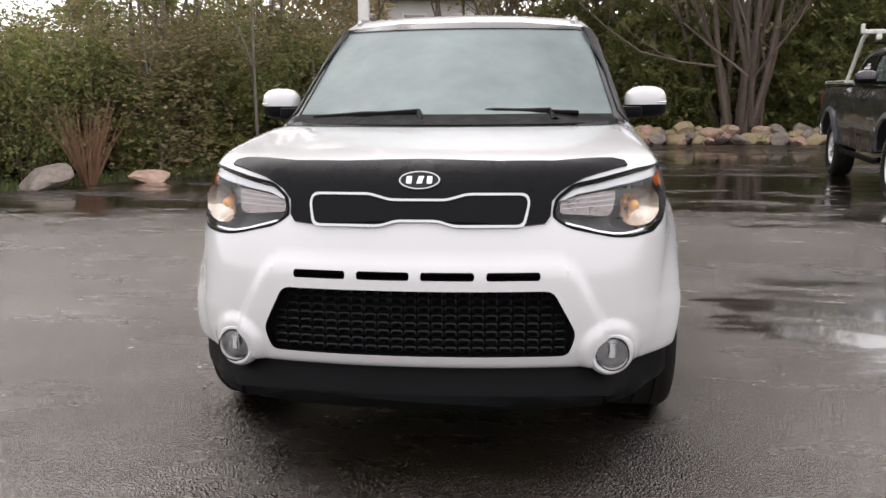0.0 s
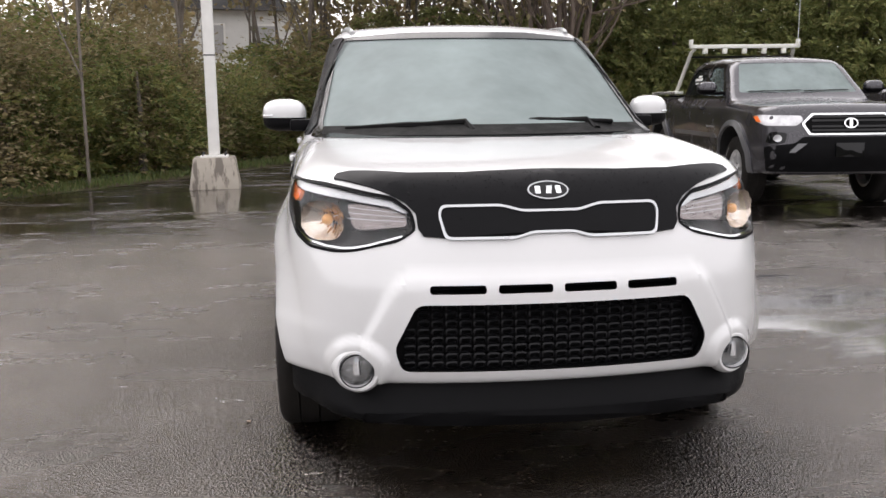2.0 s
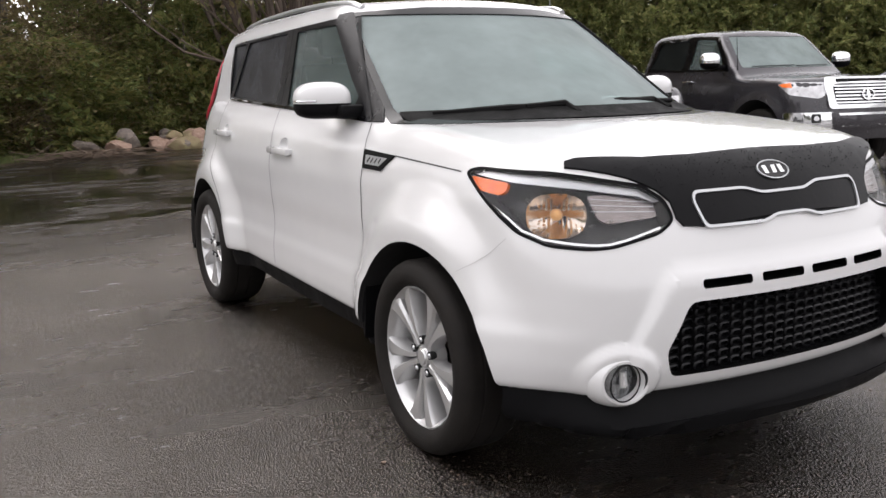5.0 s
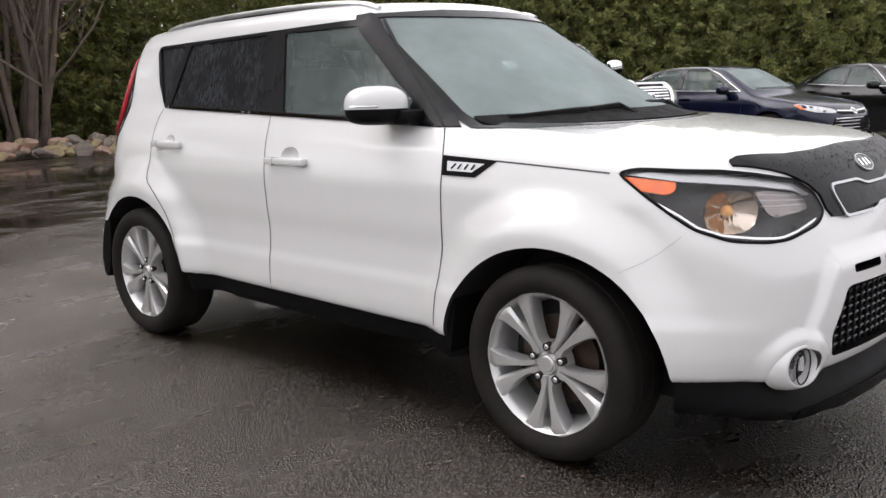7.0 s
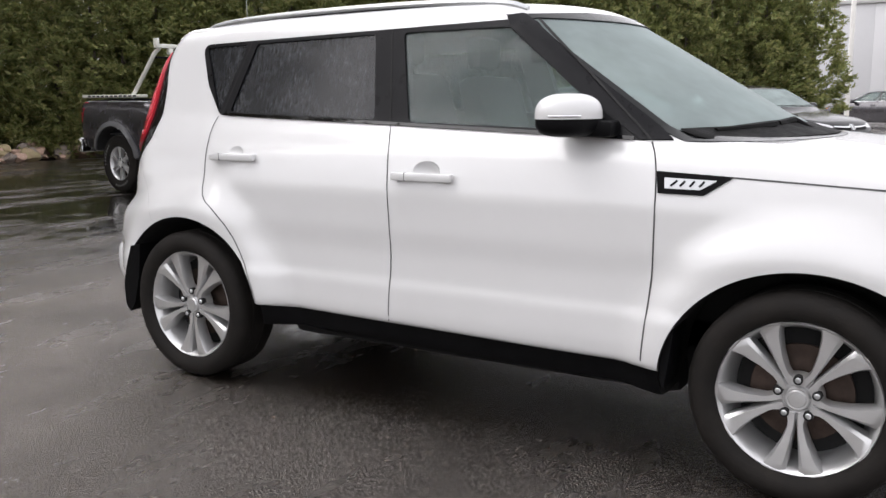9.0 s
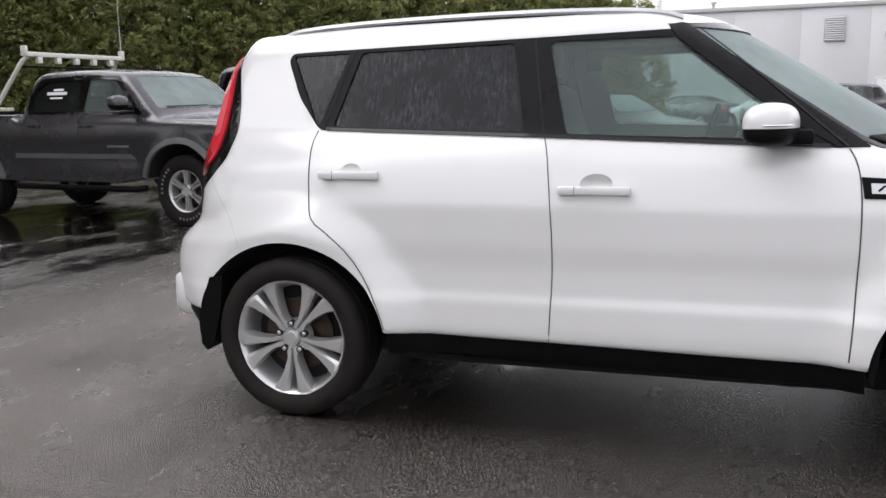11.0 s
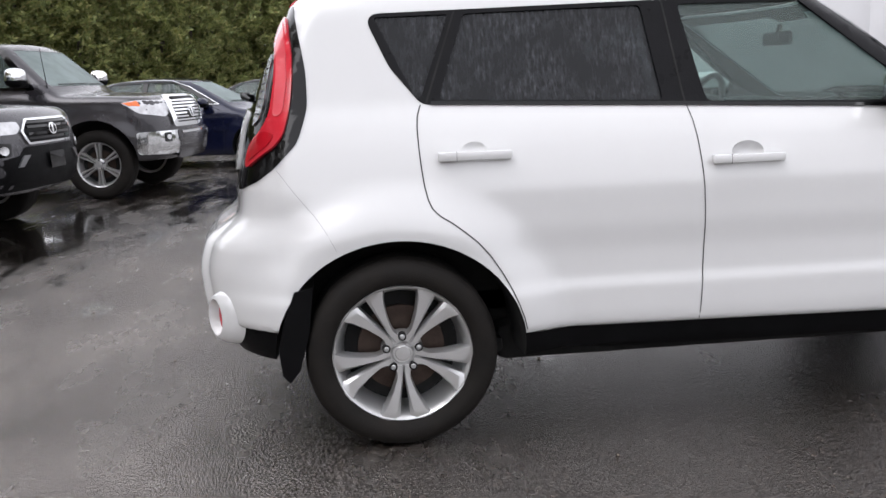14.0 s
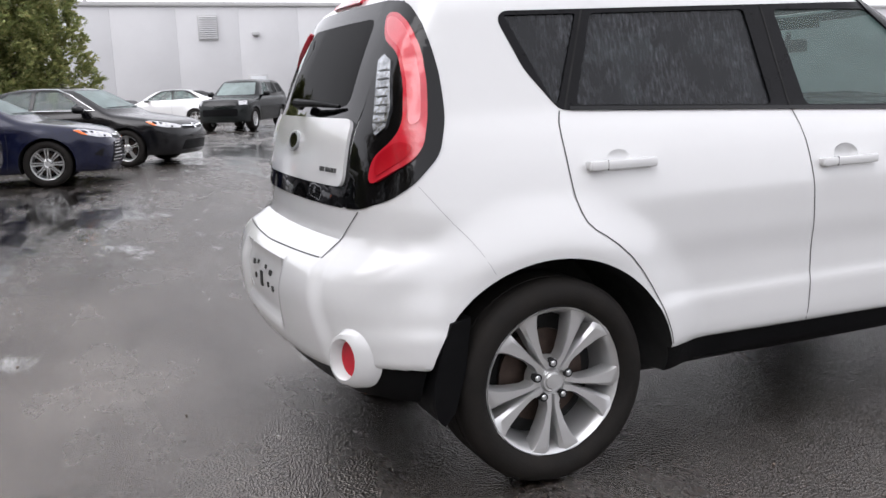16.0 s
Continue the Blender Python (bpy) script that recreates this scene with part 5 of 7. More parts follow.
def build_vehicle(name, label, p, paint, m, step=0.06, tyre=0.33, rim=0.21, spokes=5, glass_mat="glass"):
    """A whole vehicle from its form p: body, trim, glazing, wheels, cabin."""
    veh = tagged(empty(name, m), label, "car" if name != "pickup_truck" else "truck")
    me, bvh, _ = vehicle_shell(p, step, p.get("cuts", lambda: ())(), "body", paint)
    mesh_object("body", me, None, veh, "", 34)
    if "dlo" in p:
        two(veh, "window_surround", patch(bvh, RIGHT, side_view(p["dlo"]), 0.005, 0.008, 0.07, [side_view(w) for w in p["side_openings"]]), p.get("surround", M["black_gloss"]), "black window surround")
    for w, g in zip(p["side_openings"], p["side_glass"]):
        two(veh, "side_window", patch(bvh, RIGHT, side_view(w), -0.006, 0.004, 0.15, (), True), [M[g], M["inner_face"]], "side window wet with rain")
    part("windscreen", patch(bvh, FRONT, p["screen_opening"], -0.004, 0.005, 0.12, (), True), [M["windscreen"], M["inner_face"]], veh, "greenish windscreen with a film for rain and reflected sky")
    if "rear_opening" in p:
        part("rear_window", patch(bvh, REAR, [(-x, z) for x, z in p["rear_opening"]], -0.004, 0.005, 0.15, (), True), [M["tinted"], M["inner_face"]], veh, "dark rear window")
    wheel = None
    for yc, zc, *_ in p["arches"]:
        for s in (-1, 1):
            if wheel is None:
                wheel = make_wheel(veh, tyre, rim, 0.22, spokes, (s * p["track"], yc, tyre), s > 0, p.get("tyre_label", ""), 40, "tyre_label" in p)
            else:
                copy_thing(wheel, pose(s * p["track"], yc, tyre, 0, 0, 180 if s > 0 else 0))
    x0, y0 = p["seat_at"]
    for s in (-1, 1):
        bm = bmesh.new()
        z = p["room_floor"]
        box(bm, (s * x0 - 0.24, y0, z - 0.02), (s * x0 + 0.24, y0 + 0.14, z + 0.48), 0.05)
        box(bm, (s * x0 - 0.12, y0 + 0.03, z + 0.50), (s * x0 + 0.12, y0 + 0.13, z + 0.66), 0.04)
        part("seat", bm, M["seat"], veh, "dark seat")
    for w in p.get("wipers", ()):
        part("wiper", ribbon(bvh, FRONT, w, 0.012, 0.012, 0, 0.1), M["black_trim"], veh)
    return veh, bvh


def side_mirror(veh, at, size, low, cap):
    cx, cy, cz = at
    sx, sy, sz = size

    def form(x, y, z):
        return 1 - (np.abs((x - cx) / sx) ** 3 + np.abs((y - cy) / sy) ** 2.4 + np.abs((z - cz) / sz) ** 3)

    v, f = shell(form, (cx - 0.2, cy - 0.2, cz - 0.2), (cx + 0.2, cy + 0.2, cz + 0.2), 0.05, (cx - 0.01,) * 0 or (cx - 0.005, cy - 0.005, cz - 0.005), (cx + 0.005, cy + 0.005, cz + 0.005))
    bm = bmesh.new()
    vs = [bm.verts.new(q) for q in v]
    for q in f:
        bm.faces.new([vs[i] for i in q])
    lo = bm.copy()
    bmesh.ops.bisect_plane(bm, geom=[*bm.verts, *bm.edges, *bm.faces], plane_co=(0, 0, cz - sz * 0.25), plane_no=(0, 0, -1), clear_outer=True)
    bmesh.ops.bisect_plane(lo, geom=[*lo.verts, *lo.edges, *lo.faces], plane_co=(0, 0, cz - sz * 0.25), plane_no=(0, 0, 1), clear_outer=True)
    box(lo, (cx, cy - 0.03, cz - sz), (cx + sx + 0.10, cy + 0.04, cz - sz * 0.5), 0.01)
    two(veh, "door_mirror", lo, M["black_trim"], "black mirror housing", 50)
    two(veh, "mirror_cap", bm, cap, "mirror cap", 50)


def gaps(veh, bvh, lines, width=0.008):
    for line in lines:
        two(veh, "door_gap", ribbon(bvh, RIGHT, side_view(line), width, 0.0015, 1, 0.08), M["well"])


def handles(veh, bvh, places, mat, size=0.2):
    for y, z in places:
        x = lay(bvh, RIGHT, (-y, z), 0)[0].x
        bm = bmesh.new()
        box(bm, (x - 0.035, y - size / 2, z - 0.018), (x - 0.010, y + size / 2, z + 0.018), 0.008)
        box(bm, (x - 0.02, y - size / 2 + 0.01, z - 0.012), (x + 0.02, y - size / 2 + 0.04, z + 0.012))
        box(bm, (x - 0.02, y + size / 2 - 0.04, z - 0.012), (x + 0.02, y + size / 2 - 0.01, z + 0.012))
        two(veh, "door_handle", bm, mat, "door handle")


def bars(veh, bvh, view, polys, lift, mat, name, label=""):
    for q in polys:
        part(name, patch(bvh, view, q, lift, 0.012, 0.15), mat, veh, label)


def hexagon(w0, w1, z0, z1, zm):
    return [(-w0, z0), (w0, z0), (w1, zm), (w0 * 0.93, z1), (-w0 * 0.93, z1), (-w1, zm)]


def arch_lip(veh, bvh, yc, zc, r0x, r0z, wide, mat, name="arch_flare"):
    a = [math.radians(-5 + 190 * k / 40) for k in range(41)]
    inner = [(yc + r0x * math.cos(q), zc + r0z * math.sin(q)) for q in a]
    outer = [(yc + (r0x + wide) * math.cos(q), zc + (r0z + wide) * math.sin(q)) for q in a]
    two(veh, name, patch(bvh, RIGHT, side_view(inner + outer[::-1]), 0.022, 0.03, 0.2), mat, "wheel arch flare")


def pickup_form(L0, wb, L1, W, hood, belt, roof, rail, cab, screen, track, tyre, zlow):
    """A crew-cab pickup: L0 ahead of the front axle, wheelbase, L1 behind; cab from screen foot to back."""
    y0, y1, y2 = cab
    rear_y = wb + L1
    return dict(
        lo=(-1.35, -L0 - 0.5, 0.2), hi=(1.35, rear_y + 0.5, roof + 0.3), a_lo=(-0.5, -0.4, 0.75), a_hi=(0.5, rear_y - 0.5, 0.9), r_lo=(-0.4, y1 + 0.1, belt - 0.1), r_hi=(0.4, y2 - 0.4, belt + 0.1),
        width=spline((0.3, W - 0.10), (0.5, W - 0.055), (0.62, W - 0.05), (0.72, W - 0.03), (0.95, W - 0.02), (1.1, W - 0.035), (1.3, W - 0.075)), taper=spline((-L0, -0.10), (-0.5, -0.02), (0.4, 0), (rear_y, 0)),
        flares=[(0, tyre, tyre + 0.05, tyre + 0.28, 0.05), (wb, tyre, tyre + 0.05, tyre + 0.26, 0.05)],
        top=spline((-L0 - 0.1, hood - 0.22), (-L0 + 0.05, hood - 0.075), (-L0 + 0.25, hood - 0.03), (-0.2, hood), (y0, hood + 0.02), (y1, belt), (y2, belt), (y2 + 0.06, rail), (rear_y, rail + 0.01)), crown=0.05,
        front=spline((0.3, -L0 + 0.16), (0.42, -L0 + 0.07), (0.5, -L0 + 0.03), (0.62, -L0), (0.75, -L0 + 0.01), (0.95, -L0 + 0.03), (1.1, -L0 + 0.08), (1.3, -L0 + 0.2)), bow=0.16, bow6=0.12,
        rear=spline((0.3, rear_y), (1.5, rear_y)), rbow=0.02, rbow6=0.03, bottom=spline((-L0, zlow - 0.07), (-0.45, zlow - 0.06), (-0.2, zlow + 0.08), (0.3, zlow + 0.08), (y1, zlow), (y2, zlow), (rear_y, zlow + 0.15)), kf=0.14, kr=0.10, kt=0.09,
        cab_width=spline((belt - 0.3, W - 0.04), (belt, W - 0.085), (belt + 0.2, W - 0.15), (roof - 0.1, W - 0.23), (roof, W - 0.28)), cab_taper=spline((y0, -0.02), (y1 + 0.8, 0), (y2, -0.02)),
        roof=spline((y0, roof - 0.10), (y1 + 0.1, roof - 0.03), (y1 + 0.6, roof), (y2 - 0.5, roof), (y2, roof - 0.03)), roof_crown=0.08,
        screen=(y0 - 0.10, hood, screen, 0.20), cab_rear=spline((belt - 0.3, y2 + 0.02), (belt, y2), (roof, y2 - 0.14)), cab_rbow=0.03, cab_k=0.12, cab_kr=0.10, cab_floor=belt - 0.3, room_floor=belt - 0.25, kj=0.04,
        arches=[(0, tyre + 0.02, tyre + 0.09, tyre + 0.10), (wb, tyre + 0.02, tyre + 0.08, tyre + 0.09)], track=track, seat_at=(0.40, y1 + 0.75),
        rear_opening=corners([(-W + 0.35, belt + 0.10), (W - 0.35, belt + 0.10), (W - 0.42, roof - 0.14), (-W + 0.42, roof - 0.14)], 0.04), rear_cut=y2 - 0.5, screen_cut=y1 + 0.6,
    )


def bed_cut(p, W, y2, rear_y, rail):
    return lambda: [prism([(-W + 0.14, y2 + 0.12), (W - 0.14, y2 + 0.12), (W - 0.14, rear_y - 0.09), (-W + 0.14, rear_y - 0.09)], "z", 0.78, 2.2, M["black_trim"])]


# mid-size grey pickup with a ladder rack
p = pickup_form(0.97, 3.24, 0.90, 0.945, 1.19, 1.215, 1.755, 1.27, (0.32, 1.00, 2.48), 1.24, 0.86, 0.392, 0.46)
p["side_openings"] = [corners([(1.43, 1.255), (1.41, 1.625), (1.02, 1.605), (0.66, 1.25)], 0.03), corners([(1.54, 1.255), (1.53, 1.625), (2.10, 1.60), (2.27, 1.44), (2.25, 1.27)], 0.04)]
p["side_glass"] = ["glass", "tinted"]
p["dlo"] = corners([(0.56, 1.215), (1.5, 1.225), (2.34, 1.24), (2.34, 1.46), (2.17, 1.645), (1.5, 1.67), (0.98, 1.645)], 0.03)
p["screen_opening"] = corners([(-0.72, 1.285), (0.72, 1.285), (0.60, 1.650), (-0.60, 1.650)], 0.04)
p["cuts"] = bed_cut(p, 0.945, 2.52, 4.14, 1.27)
p["tyre_label"] = "chunky all-terrain tyre with pale lettering"
p["wipers"] = [[(-0.62, 1.292), (0.0, 1.302)], [(0.02, 1.292), (0.60, 1.302)]]
truck, TB = build_vehicle("pickup_truck", "dark grey mid-size pickup truck with a pale ladder rack", p, M["gun"], pose(5.00, 6.35, 0, 0, 0, -7), 0.055, 0.392, 0.222, 6)
hexo = corners(hexagon(0.43, 0.505, 0.825, 1.050, 0.945), 0.02)
hexi = corners(hexagon(0.408, 0.476, 0.843, 1.032, 0.945), 0.02)
part("grille_ring", patch(TB, FRONT, hexo, 0.018, 0.03, 0.12, [hexi]), M["chrome"], truck, "chrome grille surround")
part("grille_insert", patch(TB, FRONT, hexi, 0.004, 0.008, 0.12), M["black_trim"], truck, "black grille")
bars(truck, TB, FRONT, [[(-0.40, z), (0.40, z), (0.40, z + 0.022), (-0.40, z + 0.022)] for z in (0.865, 0.905, 0.965, 1.005)], 0.016, M["black_gloss"], "grille_bar")
part("emblem_ring", patch(TB, FRONT, oval(0.075, 0.052, 32, 0, 0.945), 0.034, 0.02, 0.1, [oval(0.062, 0.040, 32, 0, 0.945)]), M["chrome"], truck, "chrome oval emblem")
part("emblem_bar", patch(TB, FRONT, oval(0.020, 0.046, 20, 0, 0.945), 0.034, 0.02, 0.1), M["chrome"], truck)
lamp = [CORNER.flat(q) for q in ((-0.86, -0.52, 1.025), (-0.84, -0.60, 1.040), (-0.52, -0.90, 1.030), (-0.50, -0.92, 0.975), (-0.56, -0.90, 0.925), (-0.80, -0.72, 0.925), (-0.85, -0.60, 0.960))]
two(truck, "headlight", patch(TB, CORNER, corners(lamp, 0.02), 0.004, 0.012, 0.1), M["lamp"], "clear headlight unit")
two(truck, "side_marker", patch(TB, CORNER, [CORNER.flat(q) for q in ((-0.86, -0.52, 1.018), (-0.845, -0.60, 1.025), (-0.825, -0.66, 0.96), (-0.85, -0.60, 0.965))], 0.010, 0.012, 0.1), M["amber"], "amber marker")
low_front = corners([(-0.80, 0.43), (0.80, 0.43), (0.84, 0.70), (0.56, 0.74), (0.48, 0.808), (-0.48, 0.808), (-0.56, 0.74), (-0.84, 0.70)], 0.03)
part("bumper_insert", patch(TB, FRONT, low_front, 0.006, 0.012, 0.12), M["black_trim"], truck, "black lower bumper")
two(truck, "fog_pocket", patch(TB, FRONT, corners([(-0.83, 0.735), (-0.66, 0.735), (-0.64, 0.85), (-0.80, 0.86)], 0.03), 0.008, 0.012, 0.1), M["black_gloss"], "black fog lamp pocket")
two(truck, "fog_lamp", patch(TB, FRONT, oval(0.038, 0.038, 24, -0.73, 0.79), 0.020, 0.015, 0.1), M["lamp"], "round fog lamp")
two(truck, "bumper_strake", patch(TB, FRONT, [(-0.62, 0.64), (-0.56, 0.64), (-0.44, 0.735), (-0.53, 0.735)], 0.022, 0.02, 0.1), M["flare"], "grey bumper strake")
part("number_plate", patch(TB, FRONT, [(-0.15, 0.60), (0.15, 0.60), (0.15, 0.74), (-0.15, 0.74)], 0.030, 0.01, 0.2), M["black_gloss"], truck, "dark plate holder")
for yc in (0.0, 3.24):
    arch_lip(truck, TB, yc, 0.412, 0.482, 0.492, 0.065, M["flare"])
gaps(truck, TB, [[(1.48, 1.22), (1.46, 0.9), (1.47, 0.56)], [(0.56, 1.215), (0.46, 1.12), (0.45, 0.95)], [(2.38, 1.23), (2.36, 0.9), (2.32, 0.56)]])
handles(truck, TB, [(1.34, 1.10), (2.18, 1.11)], M["gun"], 0.20)
# Grey strip stands in for a band of light reflected along the doors.
two(truck, "door_strip", patch(TB, RIGHT, side_view([(0.62, 0.735), (2.5, 0.735), (2.5, 0.79), (0.70, 0.79)]), 0.004, 0.006, 0.2), M["flare"], "grey strip imitating light reflected on the doors")
for y in (0.72, 0.76, 0.80, 0.84, 0.88, 0.92, 0.96, 1.00):
    two(truck, "badge_bar", patch(TB, RIGHT, side_view([(y, 0.862), (y + 0.028, 0.862), (y + 0.028, 0.885), (y, 0.885)]), 0.006, 0.008, 0.2), M["silver"])
side_mirror(truck, (-1.04, 0.70, 1.345), (0.120, 0.08, 0.080), M["black_trim"], M["gun"])
two(truck, "side_step", tube(bmesh.new(), [(-0.86, 0.55, 0.42), (-0.90, 0.65, 0.40), (-0.90, 2.50, 0.40), (-0.86, 2.60, 0.42)], 0.035, 8), M["black_trim"], "black side step")
bm = bmesh.new()
box(bm, (-0.90, 4.14, 0.52), (0.90, 4.26, 0.72), 0.03)
part("rear_bumper", bm, M["chrome"], truck, "chrome rear bumper")
two(truck, "tail_lamp", patch(TB, RVIEW, [RVIEW.flat(q) for q in ((-0.93, 4.03, 1.22), (-0.85, 4.15, 1.22), (-0.85, 4.15, 0.95), (-0.93, 4.03, 0.95))], 0.006, 0.02, 0.1), M["red"], "red tail lamp")
M["rack"] = surface("rack_paint", (0.62, 0.62, 0.56), 0.4, 0, 0.3, 0.1, 10)
rack = tagged(empty("ladder_rack", pose(5.00, 6.35, 0, 0, 0, -7)), "pale painted steel ladder rack fixed to the pickup bed", "rack")
for s in (-1, 1):
    bm = bmesh.new()
    tube(bm, [(s * 0.80, 2.95, 1.285), (s * 0.73, 2.48, 1.86), (s * 0.70, 2.41, 1.92)], 0.028, 8)
    part("rack_post", bm, M["rack"], rack)
    bm = bmesh.new()
    box(bm, (s * 0.83 - 0.05, 2.62, 1.285), (s * 0.83 + 0.05, 4.06, 1.325), 0.008)
    part("bed_rail", bm, M["rack"], rack, "pale bed rail with slots")
    for k in range(11):
        bm = bmesh.new()
        box(bm, (s * 0.83 - 0.052, 2.74 + 0.11 * k, 1.293), (s * 0.83 + 0.052, 2.81 + 0.11 * k, 1.316))
        part("rail_slot", bm, M["well"], rack)
    bm = bmesh.new()
    box(bm, (s * 0.76 - 0.02, 2.35, 1.92), (s * 0.76 + 0.02, 2.43, 2.04), 0.006)
    part("rack_end_stop", bm, M["rack"], rack)
bm = bmesh.new()
box(bm, (-0.77, 2.36, 1.915), (0.77, 2.42, 1.970), 0.008)
part("rack_crossbar", bm, M["rack"], rack)
bm = bmesh.new()
box(bm, (-0.72, 2.50, 1.79), (0.72, 2.53, 1.815), 0.004)
part("rack_lower_bar", bm, M["black_trim"], rack)
for k in range(5):
    bm = bmesh.new()
    box(bm, (-0.56 + 0.28 * k - 0.033, 2.36, 1.840), (-0.56 + 0.28 * k + 0.033, 2.42, 1.916), 0.008)
    part("rack_light", bm, M["rack"], rack, "small square work light")
bm = bmesh.new()
tube(bm, [(0.76, 2.39, 2.03), (0.765, 2.40, 3.0)], [0.006, 0.003], 6)
part("whip_aerial", bm, M["silver"], rack, "thin whip aerial")
wind = tagged(empty("window_sticker", pose(5.00, 6.35, 0, 0, 0, -7)), "white unreadable lettering on the rear side window", "sticker")
for y, z, w, h in ((1.88, 1.50, 0.16, 0.025), (1.90, 1.455, 0.32, 0.035), (1.90, 1.41, 0.20, 0.02)):
    part("letter_bar", patch(TB, RIGHT, side_view([(y - w / 2, z), (y + w / 2, z), (y + w / 2, z + h), (y - w / 2, z + h)]), 0.001, 0.003, 0.2), M["cup"], wind)

# full-size dark pickup with a chrome face
p = pickup_form(0.88, 3.70, 1.15, 1.005, 1.25, 1.31, 1.92, 1.36, (0.40, 1.05, 2.85), 1.16, 0.92, 0.41, 0.50)
p["side_openings"] = [corners([(1.59, 1.355), (1.56, 1.785), (1.14, 1.765), (0.80, 1.35)], 0.04), corners([(1.73, 1.355), (1.72, 1.785), (2.46, 1.765), (2.60, 1.37)], 0.05)]
p["side_glass"] = ["glass", "tinted"]
p["dlo"] = corners([(0.68, 1.315), (1.66, 1.325), (2.68, 1.34), (2.54, 1.80), (1.66, 1.825), (1.08, 1.80)], 0.04)
p["screen_opening"] = corners([(-0.79, 1.36), (0.79, 1.36), (0.665, 1.80), (-0.665, 1.80)], 0.04)
p["cuts"] = bed_cut(p, 1.005, 2.92, 4.85, 1.36)
p["wipers"] = [[(-0.66, 1.368), (0.0, 1.378)], [(0.02, 1.368), (0.66, 1.378)]]
big, GB = build_vehicle("pickup_truck", "dark grey full-size crew-cab pickup with chrome grille and bumper", p, M["gun2"], pose(8.145, 5.47, 0, 0, 0, -9), 0.06, 0.41, 0.262, 6)
face = corners([(-0.56, 0.82), (0.56, 0.82), (0.60, 1.10), (0.55, 1.19), (-0.55, 1.19), (-0.60, 1.10)], 0.05)
hole = corners([(-0.47, 0.87), (0.47, 0.87), (0.50, 1.06), (0.46, 1.115), (-0.46, 1.115), (-0.50, 1.06)], 0.04)
part("grille_frame", patch(GB, FRONT, face, 0.030, 0.045, 0.12, [hole]), M["chrome"], big, "broad chrome grille frame")
part("grille_insert", patch(GB, FRONT, hole, 0.004, 0.008, 0.12), M["black_trim"], big, "black grille")
bars(big, GB, FRONT, [[(-0.47, z), (0.47, z), (0.47, z + 0.020), (-0.47, z + 0.020)] for z in (0.885, 0.925, 0.965, 1.005, 1.045, 1.083)], 0.024, M["chrome"], "grille_bar", "chrome grille bar")
part("hood_slot", patch(GB, FRONT, [(-0.40, 1.140), (0.40, 1.140), (0.40, 1.165), (-0.40, 1.165)], 0.034, 0.01, 0.15), M["black_trim"], big)
part("emblem_ring", patch(GB, FRONT, oval(0.10, 0.068, 32, 0, 0.985), 0.044, 0.03, 0.1, [oval(0.084, 0.052, 32, 0, 0.985)]), M["chrome"], big, "chrome oval emblem")
part("emblem_bar", patch(GB, FRONT, oval(0.026, 0.06, 20, 0, 0.985), 0.044, 0.03, 0.1), M["chrome"], big)
lamp = [CORNER.flat(q) for q in ((-0.97, -0.36, 1.13), (-0.93, -0.54, 1.155), (-0.62, -0.80, 1.15), (-0.62, -0.81, 0.985), (-0.70, -0.79, 0.95), (-0.93, -0.53, 1.00))]
two(big, "headlight", patch(GB, CORNER, corners(lamp, 0.02), 0.004, 0.012, 0.1), M["lamp"], "clear headlight unit")
two(big, "side_marker", patch(GB, CORNER, [CORNER.flat(q) for q in ((-0.97, -0.39, 1.125), (-0.94, -0.56, 1.145), (-0.93, -0.58, 1.085), (-0.96, -0.44, 1.095))], 0.010, 0.012, 0.1), M["amber"], "amber marker")
bumper = corners([(-0.97, 0.52), (0.97, 0.52), (0.97, 0.78), (-0.97, 0.78)], 0.03)
part("front_bumper", patch(GB, FRONT, bumper, 0.05, 0.07, 0.12), M["chrome"], big, "chrome front bumper")
part("bumper_insert", patch(GB, FRONT, corners([(-0.52, 0.46), (0.52, 0.46), (0.55, 0.78), (-0.55, 0.78)], 0.03), 0.056, 0.03, 0.12), M["gun2"], big, "grey bumper centre")
part("bumper_strip", patch(GB, FRONT, [(-0.45, 0.735), (0.45, 0.735), (0.46, 0.765), (-0.46, 0.765)], 0.062, 0.01, 0.15), M["chrome"], big)
two(big, "fog_lamp", patch(GB, FRONT, corners([(-0.78, 0.65), (-0.68, 0.65), (-0.68, 0.76), (-0.78, 0.76)], 0.02), 0.054, 0.01, 0.1), M["black_gloss"], "square fog lamp pocket")
two(big, "fog_lens", patch(GB, FRONT, oval(0.03, 0.03, 20, -0.73, 0.705), 0.060, 0.01, 0.1), M["lamp"])
gaps(big, GB, [[(1.66, 1.32), (1.64, 1.0), (1.66, 0.60)], [(0.68, 1.315), (0.56, 1.22), (0.55, 0.98)], [(2.70, 1.34), (2.72, 1.0), (2.62, 0.62)]])
handles(big, GB, [(1.50, 1.18), (2.50, 1.19)], M["chrome"], 0.24)
two(big, "door_strip", patch(GB, RIGHT, side_view([(0.62, 0.735), (2.7, 0.735), (2.7, 0.775), (0.66, 0.775)]), 0.006, 0.010, 0.2), M["flare"], "grey door moulding")
two(big, "running_board", tube(bmesh.new(), [(-0.94, 0.55, 0.47), (-1.0, 0.70, 0.45), (-1.0, 2.80, 0.45), (-0.94, 2.95, 0.47)], 0.045, 8), M["chrome"], "chrome running board")
side_mirror(big, (-1.15, 0.78, 1.46), (0.145, 0.10, 0.115), M["black_trim"], M["chrome"])
bm = bmesh.new()
tube(bm, [(-0.86, 0.55, 1.23), (-0.86, 0.60, 1.80)], [0.008, 0.003], 6)
part("aerial", bm, M["black_trim"], big, "thin mast aerial")
